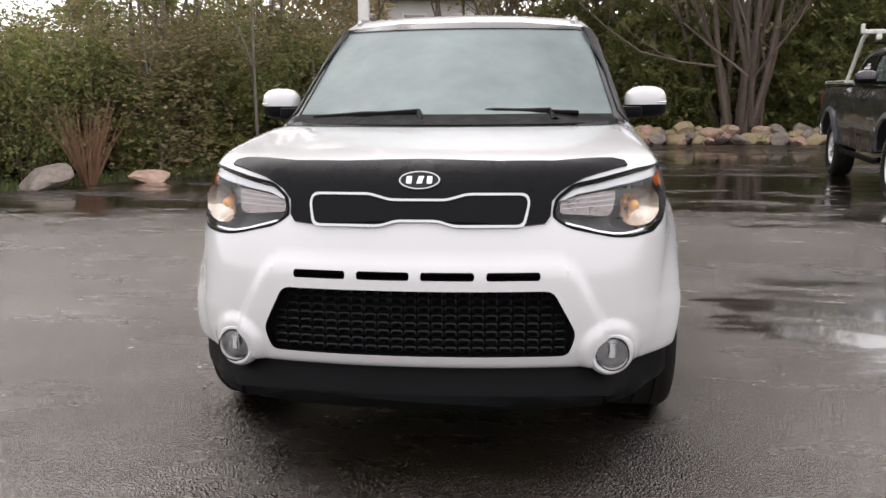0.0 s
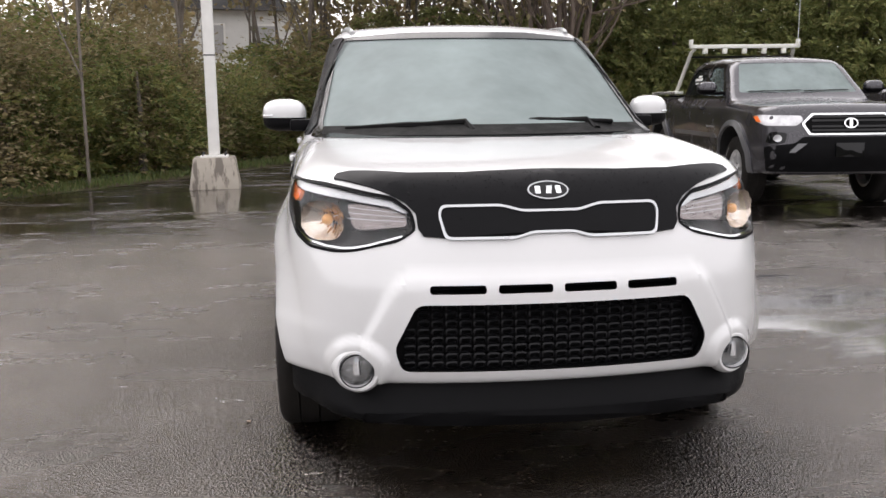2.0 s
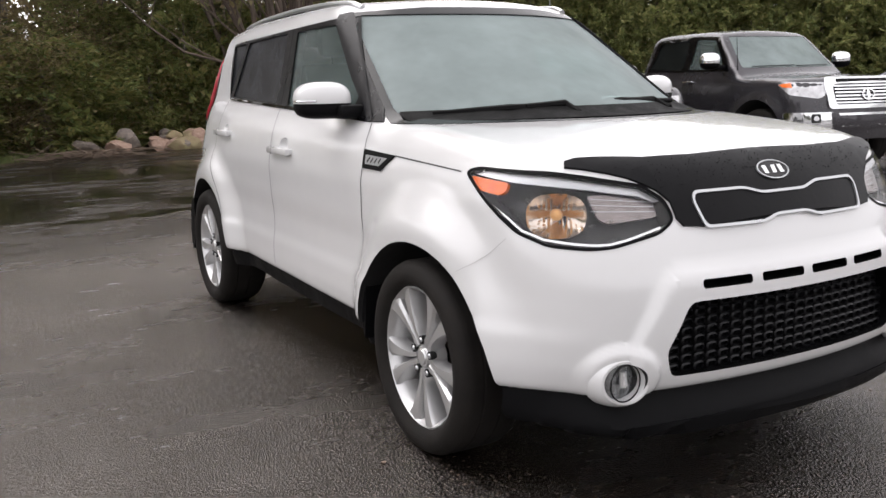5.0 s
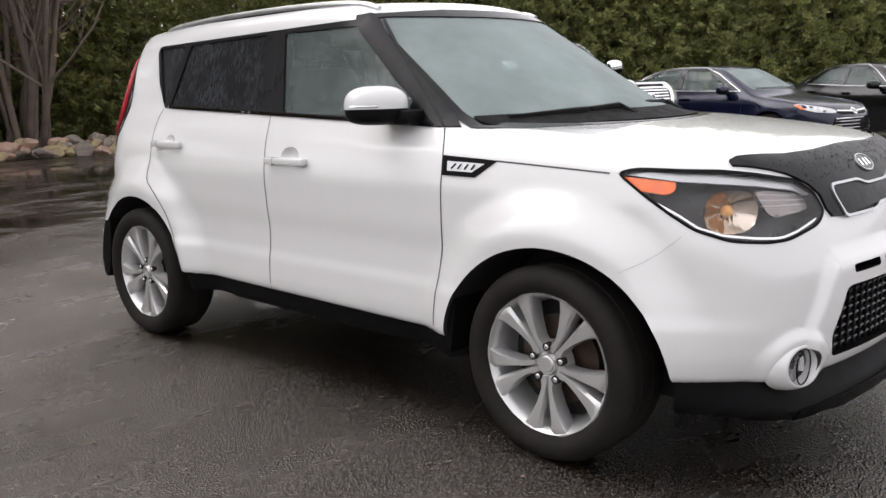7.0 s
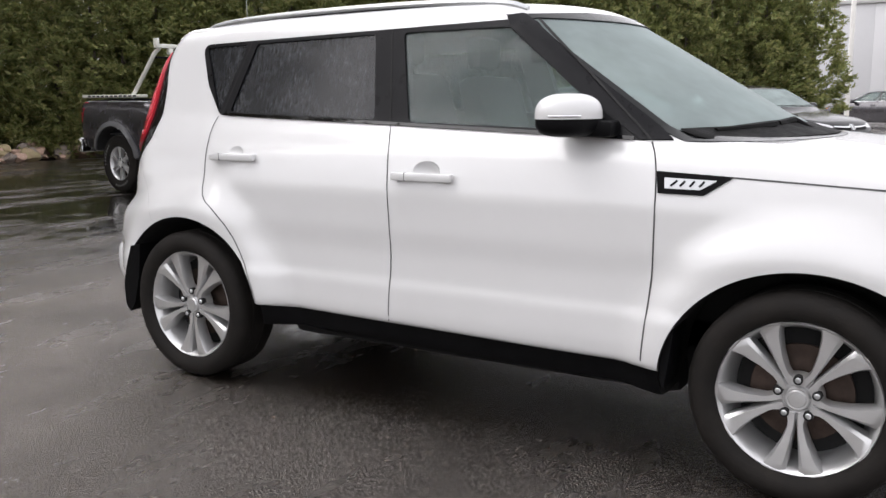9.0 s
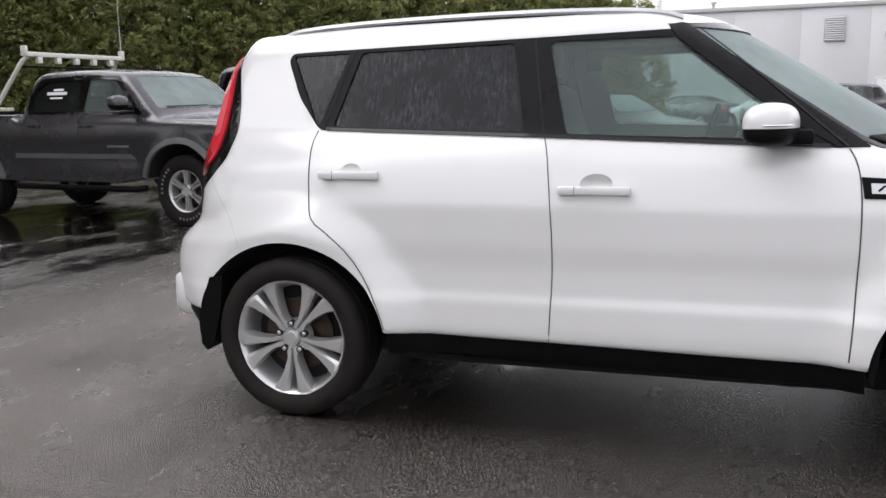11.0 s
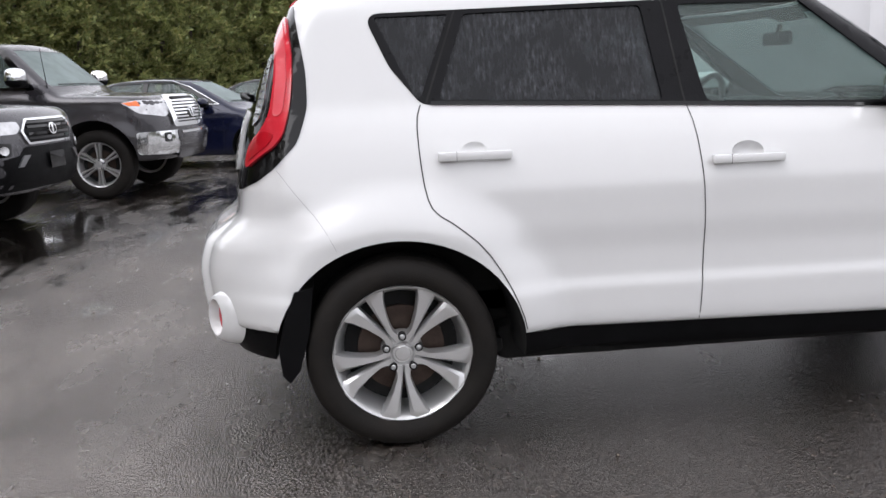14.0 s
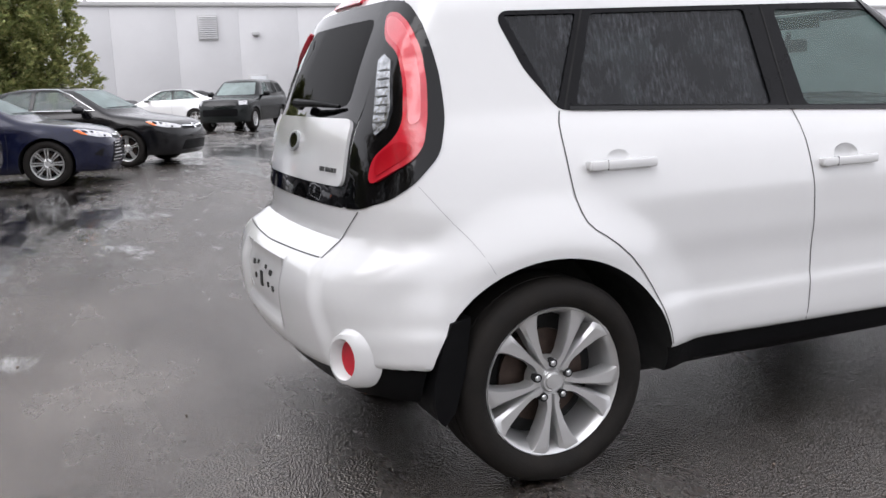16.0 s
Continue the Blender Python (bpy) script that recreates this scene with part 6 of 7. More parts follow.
two(big, "tail_lamp", patch(GB, RVIEW, [RVIEW.flat(q) for q in ((-0.98, 4.72, 1.30), (-0.90, 4.85, 1.30), (-0.90, 4.85, 0.95), (-0.98, 4.72, 0.95))], 0.006, 0.02, 0.1), M["red"], "red tail lamp")
bm = bmesh.new()
box(bm, (-0.95, 4.82, 0.55), (0.95, 4.97, 0.76), 0.03)
part("rear_bumper", bm, M["chrome"], big, "chrome rear bumper")


def sedan_form(roof=1.465, hood=0.97, belt=1.0, tail=1.09, W=0.91):
    return dict(
        lo=(-1.2, -1.4, 0.1), hi=(1.2, 4.3, 1.8), a_lo=(-0.45, -0.45, 0.55), a_hi=(0.45, 3.3, 0.75), r_lo=(-0.35, 1.1, 0.95), r_hi=(0.35, 2.3, 1.1),
        width=spline((0.15, W - 0.10), (0.30, W - 0.05), (0.5, W - 0.035), (0.68, W - 0.02), (0.85, W - 0.04), (1.0, W - 0.09), (1.15, W - 0.17)), taper=spline((-0.97, -0.10), (-0.5, -0.03), (0.4, 0), (2.8, 0), (3.9, -0.08)),
        flares=[(0, 0.33, 0.37, 0.55, 0.035), (2.775, 0.33, 0.37, 0.55, 0.03)],
        top=spline((-1.0, hood - 0.36), (-0.93, hood - 0.27), (-0.75, hood - 0.17), (-0.4, hood - 0.09), (0.2, hood), (0.6, hood + 0.05), (1.4, belt), (2.4, belt + 0.03), (3.0, tail - 0.01), (3.7, tail), (3.9, tail - 0.06)), crown=0.07,
        front=spline((0.15, -0.88), (0.30, -0.945), (0.45, -0.97), (0.6, -0.96), (0.75, -0.90), (0.9, -0.82)), bow=0.22, bow6=0.35, rear=spline((0.15, 3.70), (0.4, 3.86), (0.7, 3.88), (0.9, 3.84), (1.1, 3.80)), rbow=0.12, rbow6=0.2,
        bottom=spline((-1, 0.18), (0, 0.20), (2.8, 0.20), (3.9, 0.26)), kf=0.22, kr=0.2, kt=0.12,
        cab_width=spline((0.8, W - 0.04), (1.0, W - 0.10), (1.2, W - 0.20), (1.42, W - 0.31), (1.5, W - 0.36)), cab_taper=spline((0.3, 0), (2.2, 0), (3.2, -0.08)),
        roof=spline((0.6, roof - 0.10), (1.2, roof - 0.03), (1.7, roof), (2.3, roof - 0.03), (2.8, roof - 0.14), (3.4, tail + 0.01)), roof_crown=0.10, screen=(0.17, hood + 0.03, 1.95, 0.45),
        cab_rear=spline((0.9, 3.45), (tail, 3.30), (1.25, 2.95), (1.40, 2.55), (1.5, 2.25)), cab_rbow=0.10, cab_k=0.13, cab_kr=0.12, cab_floor=0.8, room_floor=0.72, kj=0.05,
        arches=[(0, 0.335, 0.385, 0.375), (2.775, 0.335, 0.38, 0.37)], track=0.86, seat_at=(0.37, 1.75),
        side_openings=[corners([(1.78, 1.055), (1.77, 1.385), (1.33, 1.37), (0.74, 1.035)], 0.03), corners([(1.86, 1.057), (1.85, 1.388), (2.35, 1.36), (2.76, 1.10), (2.70, 1.075)], 0.03)], side_glass=["glass", "glass"],
        dlo=corners([(0.58, 1.008), (1.8, 1.03), (2.85, 1.065), (2.95, 1.10), (2.42, 1.395), (1.85, 1.42), (1.26, 1.40)], 0.03),
        screen_opening=corners([(-0.66, 1.045), (0.66, 1.045), (0.545, 1.39), (-0.545, 1.39)], 0.04), screen_cut=1.6, rear_opening=corners([(-0.58, 1.15), (0.58, 1.15), (0.48, 1.38), (-0.48, 1.38)], 0.04), rear_cut=2.3,
        wipers=[[(-0.6, 1.055), (0.0, 1.065)], [(0.02, 1.055), (0.6, 1.065)]],
    )


def sedan(label, paint, m, newer, step=0.055, detail=True):
    veh, B = build_vehicle("sedan", label, sedan_form(), paint, m, step, 0.333, 0.222, 8 if newer else 5)
    lamp = [CORNER.flat(q) for q in ((-0.80, -0.33, 0.80), (-0.77, -0.42, 0.815), (-0.50, -0.80, 0.735), (-0.42, -0.86, 0.70), (-0.46, -0.86, 0.665), (-0.70, -0.66, 0.685), (-0.80, -0.46, 0.735))]
    two(veh, "headlight", patch(B, CORNER, corners(lamp, 0.02), 0.004, 0.012, 0.1), M["lamp"], "swept clear headlight")
    two(veh, "side_marker", patch(B, CORNER, [CORNER.flat(q) for q in ((-0.80, -0.34, 0.795), (-0.785, -0.42, 0.795), (-0.77, -0.52, 0.72), (-0.80, -0.46, 0.735))], 0.010, 0.012, 0.1), M["amber"], "amber marker")
    if newer:
        g = corners([(-0.62, 0.30), (0.62, 0.30), (0.52, 0.60), (-0.52, 0.60)], 0.05)
        part("lower_grille", patch(B, FRONT, g, 0.006, 0.010, 0.1), M["black_trim"], veh, "wide dark lower grille")
        bars(veh, B, FRONT, [[(-w, z), (w, z), (w - 0.01, z + 0.016), (-w + 0.01, z + 0.016)] for z, w in ((0.33, 0.59), (0.38, 0.575), (0.43, 0.56), (0.48, 0.545), (0.53, 0.53), (0.575, 0.51))], 0.016, M["chrome"], "grille_bar", "chrome grille bar")
    else:
        g = corners([(-0.50, 0.27), (0.50, 0.27), (0.44, 0.44), (-0.44, 0.44)], 0.05)
        part("lower_grille", patch(B, FRONT, g, 0.006, 0.010, 0.1), M["black_trim"], veh, "dark lower grille")
    up = corners([(-0.40, 0.64), (0.40, 0.64), (0.43, 0.70), (-0.43, 0.70)], 0.03)
    part("upper_grille", patch(B, FRONT, up, 0.006, 0.010, 0.1), M["black_trim"], veh, "dark upper grille")
    for s in (-1, 1):
        part("grille_wing", patch(B, FRONT, [(s * 0.06, 0.668), (s * 0.42, 0.688), (s * 0.42, 0.704), (s * 0.06, 0.692)], 0.016, 0.012, 0.1), M["chrome"], veh, "chrome grille wing")
    part("emblem_ring", patch(B, FRONT, oval(0.07, 0.045, 28, 0, 0.678), 0.022, 0.016, 0.1, [oval(0.058, 0.034, 28, 0, 0.678)]), M["chrome"], veh, "chrome oval emblem")
    part("emblem_bar", patch(B, FRONT, oval(0.018, 0.040, 16, 0, 0.678), 0.022, 0.016, 0.1), M["chrome"], veh)
    two(veh, "window_chrome", ribbon(B, RIGHT, side_view([(0.58, 1.02), (1.8, 1.04), (2.86, 1.075)]), 0.009, 0.010, 0, 0.1), M["silver"], "chrome strip under the windows")
    two(veh, "window_chrome", ribbon(B, RIGHT, side_view([(0.58, 1.02), (1.26, 1.41), (1.85, 1.43), (2.42, 1.405), (2.95, 1.10)]), 0.009, 0.010, 1, 0.1), M["silver"], "chrome strip over the windows")
    gaps(veh, B, [[(1.83, 1.04), (1.80, 0.8), (1.82, 0.28)], [(0.72, 1.0), (0.52, 0.9), (0.50, 0.6), (0.54, 0.28)], [(2.80, 1.06), (2.72, 0.85), (2.45, 0.60), (2.38, 0.28)]])
    handles(veh, B, [(1.62, 0.90), (2.58, 0.93)], paint, 0.2)
    side_mirror(veh, (-0.98, 0.80, 1.05), (0.11, 0.09, 0.075), M["black_trim"], paint)
    two(veh, "fog_slash", patch(B, CORNER, [CORNER.flat(q) for q in ((-0.78, -0.60, 0.44), (-0.72, -0.72, 0.52), (-0.70, -0.74, 0.52), (-0.72, -0.72, 0.40))], 0.006, 0.010, 0.1), M["black_gloss"], "dark slash in the bumper corner")
    two(veh, "tail_lamp", patch(B, RVIEW, [RVIEW.flat(q) for q in ((-0.80, 3.60, 0.98), (-0.60, 3.80, 0.98), (-0.60, 3.80, 0.80), (-0.80, 3.60, 0.82))], 0.006, 0.012, 0.1), M["red"], "red tail lamp")
    return veh


sedan("dark navy sedan with chrome grille bars", M["navy"], pose(11.64, 3.93, 0, 0, 0, -9), True)
sedan("glossy black sedan with silver alloy wheels", M["blackpaint"], pose(14.41, 2.32, 0, 0, 0, -31), False)
sedan("white sedan parked by the pale building", M["white"], pose(35.5, 0.6, 0, 0, 0, 148), False, 0.09)
sedan("dark sedan parked by the pale building", M["gun2"], pose(37.0, 4.2, 0, 0, 0, 150), False, 0.09)

# dark sport utility vehicle further off
p = sedan_form(1.70, 1.10, 1.12, 1.15, 0.93)
p.update(roof=spline((0.6, 1.58), (1.1, 1.66), (1.7, 1.70), (3.0, 1.68), (3.6, 1.64)), cab_rear=spline((0.9, 3.85), (1.15, 3.80), (1.6, 3.50), (1.75, 3.40)), screen=(0.35, 1.13, 1.35, 0.35), top=spline((-1.0, 0.78), (-0.93, 0.92), (-0.8, 1.02), (-0.4, 1.07), (0.2, 1.10), (0.6, 1.13), (1.4, 1.14), (3.8, 1.16)),
         cab_width=spline((0.8, 0.90), (1.12, 0.85), (1.4, 0.74), (1.62, 0.66), (1.75, 0.6)), width=spline((0.2, 0.83), (0.4, 0.88), (0.8, 0.92), (1.0, 0.90), (1.15, 0.84), (1.3, 0.78)), room_floor=0.9, cab_floor=0.9, r_lo=(-0.35, 1.1, 1.1), r_hi=(0.35, 3.0, 1.3),
         front=spline((0.2, -0.86), (0.35, -0.94), (0.6, -0.97), (0.85, -0.95), (1.0, -0.88), (1.1, -0.8)), arches=[(0, 0.37, 0.43, 0.42), (2.775, 0.37, 0.43, 0.42)], bottom=spline((-1, 0.28), (3.9, 0.30)),
         side_openings=[corners([(1.75, 1.18), (1.74, 1.58), (1.32, 1.56), (0.92, 1.165)], 0.03), corners([(1.84, 1.18), (1.83, 1.585), (2.55, 1.57), (2.60, 1.20)], 0.03), corners([(2.70, 1.20), (2.68, 1.57), (3.20, 1.54), (3.38, 1.24)], 0.03)], side_glass=["glass", "tinted", "tinted"],
         dlo=corners([(0.78, 1.14), (1.8, 1.15), (3.5, 1.19), (3.28, 1.59), (1.8, 1.62), (1.27, 1.60)], 0.03), screen_opening=corners([(-0.70, 1.17), (0.70, 1.17), (0.58, 1.58), (-0.58, 1.58)], 0.04), rear_opening=corners([(-0.6, 1.22), (0.6, 1.22), (0.52, 1.58), (-0.52, 1.58)], 0.04), rear_cut=3.0, wipers=[])
suv, UB = build_vehicle("sport_utility", "dark green-black sport utility vehicle by the pale building", p, M["greenblack"], pose(27.4, -1.6, 0, 0, 0, 238), 0.08, 0.37, 0.235, 5)
part("grille", patch(UB, FRONT, corners([(-0.55, 0.84), (0.55, 0.84), (0.58, 0.98), (-0.58, 0.98)], 0.03), 0.012, 0.02, 0.15), M["black_gloss"], suv, "broad dark grille")
part("lower_grille", patch(UB, FRONT, corners([(-0.6, 0.50), (0.6, 0.50), (0.6, 0.72), (-0.6, 0.72)], 0.03), 0.008, 0.02, 0.15), M["black_trim"], suv, "black lower grille")
two(suv, "headlight", patch(UB, CORNER, [CORNER.flat(q) for q in ((-0.84, -0.55, 0.98), (-0.64, -0.80, 0.98), (-0.64, -0.82, 0.85), (-0.84, -0.60, 0.86))], 0.006, 0.012, 0.1), M["lamp"], "clear headlight")
side_mirror(suv, (-1.02, 0.92, 1.20), (0.11, 0.09, 0.09), M["black_trim"], M["greenblack"])
gaps(suv, UB, [[(1.80, 1.15), (1.79, 0.9), (1.80, 0.45)], [(0.78, 1.14), (0.62, 1.0), (0.60, 0.7), (0.62, 0.45)]])


# ---- planting, building, lamp posts ----
rng = np.random.default_rng(7)


def leaf_paint(name, cols, rough=0.55):
    m, t, b = nodes_of(name)
    g = t.nodes.new("ShaderNodeNewGeometry")
    n = len(cols)
    c = ramp(t, g.outputs["Random Per Island"], [(i / max(1, n - 1), q) for i, q in enumerate(cols)])
    big = noise_tex(t, 1.1, 4, 0.6)
    c = mixed(t, ramp(t, big, [(0.54, 0.0), (0.74, 0.4)]), c, cols[-1])
    c = mixed(t, ramp(t, big, [(0.30, 0.6), (0.46, 0.0)]), c, cols[0])
    t.links.new(c, b.inputs["Base Color"])
    b.inputs["Roughness"].default_value = rough
    tr = t.nodes.new("ShaderNodeBsdfTranslucent")
    t.links.new(c, tr.inputs[0])
    mix = t.nodes.new("ShaderNodeMixShader")
    mix.inputs[0].default_value = 0.4
    t.links.new(b.outputs[0], mix.inputs[1])
    t.links.new(tr.outputs[0], mix.inputs[2])
    t.links.new(mix.outputs[0], t.nodes["Material Output"].inputs[0])
    return m


M["cedar"] = leaf_paint("cedar_leaf", [(0.145, 0.180, 0.068), (0.245, 0.285, 0.098), (0.325, 0.340, 0.124), (0.38, 0.35, 0.15)])
M["evergreen"] = leaf_paint("evergreen_leaf", [(0.086, 0.121, 0.039), (0.172, 0.213, 0.064), (0.247, 0.259, 0.081), (0.299, 0.247, 0.098)])
M["olive"] = leaf_paint("olive_leaf", [(0.184, 0.167, 0.081), (0.254, 0.216, 0.103), (0.292, 0.221, 0.119), (0.243, 0.200, 0.113)])
M["grass"] = leaf_paint("grass_blade", [(0.070, 0.115, 0.030), (0.120, 0.165, 0.045), (0.170, 0.160, 0.065)])
M["bark"] = surface("grey_bark", (0.150, 0.125, 0.105), 0.9, 0, 0, 0.35, 3, 0.9, 30, 0.3, (0.25, 0.22, 0.19))
M["brown_bark"] = surface("brown_bark", (0.150, 0.115, 0.094), 0.9, 0, 0, 0.35, 3, 0.9, 30, 0.3, (0.17, 0.135, 0.11))
M["twig"] = surface("brown_twig", (0.15, 0.11, 0.08), 0.9, 0, 0, 0.35, 6)
M["red_stem"] = surface("tan_red_stem", (0.20, 0.105, 0.060), 0.8, 0, 0, 0.35, 6)


def leaf_mesh(name, at, out, length, width, spread=0.8):
    """Small folded leaves at places, each pointing about outward."""
    n = len(at)
    d = out + rng.normal(0, spread, (n, 3))
    d /= np.linalg.norm(d, axis=1, keepdims=True) + 1e-9
    s = np.cross(d, rng.normal(0, 1, (n, 3)))
    s /= np.linalg.norm(s, axis=1, keepdims=True) + 1e-9
    up = np.cross(s, d)
    L = length * rng.uniform(0.6, 1.3, (n, 1))
    W = width * rng.uniform(0.6, 1.3, (n, 1))
    v = np.stack([at, at + d * L * 0.5 + s * W * 0.5 + up * W * 0.2, at + d * L, at + d * L * 0.5 - s * W * 0.5 + up * W * 0.2], 1).reshape(-1, 3)
    me = bpy.data.meshes.new(name)
    me.vertices.add(4 * n)
    me.vertices.foreach_set("co", v.astype(np.float32).ravel())
    me.loops.add(4 * n)
    me.loops.foreach_set("vertex_index", np.arange(4 * n, dtype=np.int32))
    me.polygons.add(n)
    me.polygons.foreach_set("loop_start", np.arange(0, 4 * n, 4, dtype=np.int32))
    me.update(calc_edges=True)
    me.validate()
    return me


def branch(bm, start, way, length, r, depth, tips, bend=0.25, split=3, sides=5, shrink=0.62, fan=0.65):
    """A tapering limb with smaller ones on it."""
    pts, rad, p, d = [start], [r], Vector(start), Vector(way).normalized()
    n = 4
    for k in range(n):
        d = (d + Vector(rng.normal(0, bend / 2, 3)) + Vector((0, 0, 0.06))).normalized()
        p = p + d * length / n
        pts.append(p.copy())
        rad.append(r * (1 - 0.72 * (k + 1) / n))
    tube(bm, pts, rad, sides, False)
    tips.append(pts[-1])
    if depth:
        for k in range(split):
            i = 1 + int(rng.integers(0, n))
            q = (d + Vector(rng.normal(0, fan, 3))).normalized()
            branch(bm, pts[i], q, length * shrink * rng.uniform(0.7, 1.2), rad[i] * 0.6, depth - 1, tips, bend, split, max(3, sides - 1), shrink, fan)
            tips.append(pts[i])


def cedar(seed, H, R, n, material, label, droop=0.5, leaf=(0.15, 0.060), reach=0.30, per=42):
    """An evergreen whose small leaves sit along many fanned sprays, with gaps between them."""
    t = tagged(empty("cedar"), label, "tree", "cedar hedge")
    bm = bmesh.new()
    tube(bm, [(0, 0, -0.06), (0.02, 0.01, H * 0.5), (0, 0, H * 0.92)], [0.09, 0.06, 0.015], 7)
    part("trunk", bm, M["bark"], t, "thin brown trunk")
    c = n // per
    h = rng.beta(1.1, 1.25, c) * H * 0.97
    a = rng.uniform(0, 2 * math.pi, c)
    lump = 1 + 0.16 * np.sin(3 * a + seed + h * 2.1) + 0.13 * np.sin(5 * a - h * 3.7 + seed) + 0.10 * np.sin(h * 9 + 2 * a)
    r = R * (1 - (h / H) ** 3.0) ** 0.75 * lump * np.minimum(1, 0.72 + h / H) * (0.62 + 0.38 * np.sqrt(rng.uniform(0, 1, c))) * 0.9
    foot = np.stack([r * np.cos(a), r * np.sin(a), h + 0.02], 1)
    way = np.stack([np.cos(a), np.sin(a), np.full(c, droop)], 1) + rng.normal(0, 0.35, (c, 3))
    way /= np.linalg.norm(way, axis=1, keepdims=True)
    side = np.cross(way, rng.normal(0, 1, (c, 3)))
    side /= np.linalg.norm(side, axis=1, keepdims=True)
    long = reach * rng.uniform(0.6, 1.4, c)
    k = rng.integers(0, c, n)
    u, w = rng.uniform(-0.3, 1.0, n), rng.normal(0, 1, n)
    at = foot[k] + way[k] * (u * long[k])[:, None] + side[k] * (w * 0.30 * long[k] * (1.1 - u))[:, None] + rng.normal(0, 0.012, (n, 3))
    at[:, 2] -= 0.10 * np.maximum(u, 0) ** 2 * long[k]
    at[:, 2] = np.maximum(at[:, 2], 0.0)
    out = way[k] + side[k] * np.sign(w)[:, None] * 0.7
    mesh_object("crown", leaf_mesh("crown", at, out, *leaf, 0.35), material, t, "dense flat scale-leaf sprays", 0)
    return t


def shrub(H, R, n, material, label, name="shrub", leaf=(0.075, 0.045), clumps=26, twigs=True, stems=7, group="shrubs along the car park", stem_mat="twig"):
    t = tagged(empty(name), label, "bush", group)
    bm, tips = bmesh.new(), []
    for k in range(stems):
        a = 2 * math.pi * k / stems + rng.uniform(-0.4, 0.4)
        branch(bm, (0.12 * math.cos(a), 0.12 * math.sin(a), -0.06), (0.45 * math.cos(a) * R / H, 0.45 * math.sin(a) * R / H, 1), H * rng.uniform(0.5, 0.8), 0.022, 2 if twigs else 1, tips, 0.35, 3, 4)
    part("stem", bm, M[stem_mat], t, "thin brown stems", 0)
    cs = np.stack([rng.normal(0, 0.46, clumps) * R, rng.normal(0, 0.46, clumps) * R, H * rng.beta(1.5, 1.2, clumps)], 1)
    which = rng.integers(0, clumps, n)
    spread = np.array([0.22 * R, 0.22 * R, 0.16 * H]) * rng.uniform(0.5, 1.3, (clumps, 1))
    at = cs[which] + rng.normal(0, 1, (n, 3)) * spread[which]
    at[:, 2] = np.abs(at[:, 2])
    out = at - np.array([0, 0, H * 0.35])
    out /= np.linalg.norm(out, axis=1, keepdims=True) + 1e-6
    mesh_object("crown", leaf_mesh("crown", at, out, *leaf, 0.9), material, t, "loose uneven leaves", 0)
    return t


def bare_tree(H, label, stems=1, leaves=900, lean=0.1, r=0.062, name="tree"):
    t = tagged(empty(name), label, "tree", "trees behind the car park")
    bm, tips = bmesh.new(), []
    for k in range(stems):
        a = 2 * math.pi * k / max(1, stems) + rng.uniform(-0.5, 0.5)
        w = (lean * math.cos(a), lean * math.sin(a), 1)
        off = 0.0 if stems == 1 else 0.22 if stems < 5 else rng.uniform(0.1, 0.5)
        branch(bm, (off * math.cos(a), off * math.sin(a), -0.08), w, H * rng.uniform(0.75, 1.0), r * rng.uniform(0.7, 1.1), 3, tips, 0.16 if stems < 5 else 0.30, 4, 7, 0.5, 0.65 if stems < 5 else 0.45)
    part("trunk", bm, M["bark"] if stems < 5 else M["brown_bark"], t, "grey-brown trunk with bare limbs", 60)
    tip = np.array(tips)
    tip = tip[tip[:, 2] > H * (0.42 if stems < 5 else 0.25)]
    which = rng.integers(0, len(tip), leaves)
    at = tip[which] + rng.normal(0, 0.22, (leaves, 3))
    mesh_object("crown", leaf_mesh("crown", at, rng.normal(0, 1, (leaves, 3)), 0.16, 0.105, 1.0), M["olive"], t, "brown leaves on the upper limbs", 0)
    return t


def planted(first, spots):
    """The first at the first spot and copies at the others; a spot is x, y, turn, size, height."""
    for i, (x, y, turn, size, high) in enumerate(spots):
        m = Matrix.Translation((x, y, 0)) @ Matrix.Rotation(turn, 4, "Z") @ Matrix.Diagonal((size, size, high, 1))
        if i == 0:
            first.matrix_world = m
        else:
            copy_thing(first, m)


# clipped cedar hedge behind the parked cars
hedge = [cedar(k * 2.1, 5.2, 0.92, 15000, M["cedar"], "tall green cedar of the clipped hedge", 0.6, (0.13, 0.052), 0.26, 34) for k in range(3)]
a, b = Vector((7.2, 19.6)), Vector((22.9, 3.75))
n = int((b - a).length / 0.74)
spots = [[], [], []]
for k in range(n + 1):
    q = a.lerp(b, k / n) + Vector((rng.uniform(-0.1, 0.1), rng.uniform(-0.1, 0.1)))
    spots[k % 3].append((q.x, q.y, rng.uniform(0, 6.28), rng.uniform(0.92, 1.08), rng.uniform(0.94, 1.06) * (0.90 if k == n else 0.87 if k < 8 else 1)))
for k in range(6, n - 1):
    q = a.lerp(b, (k + 0.5) / n) + Vector((0.52, 0.52))
    spots[(k + 1) % 3].append((q.x, q.y, rng.uniform(0, 6.28), 1.0, rng.uniform(0.92, 1.05)))
for k in range(7):
    spots[k % 3].append((6.6 - 0.95 * k + rng.uniform(-0.2, 0.2), 20.6 + 0.12 * k + rng.uniform(-0.3, 0.3), rng.uniform(0, 6.28), 1.1, rng.uniform(0.72, 0.84)))
for t, s in zip(hedge, spots):
    planted(t, s)

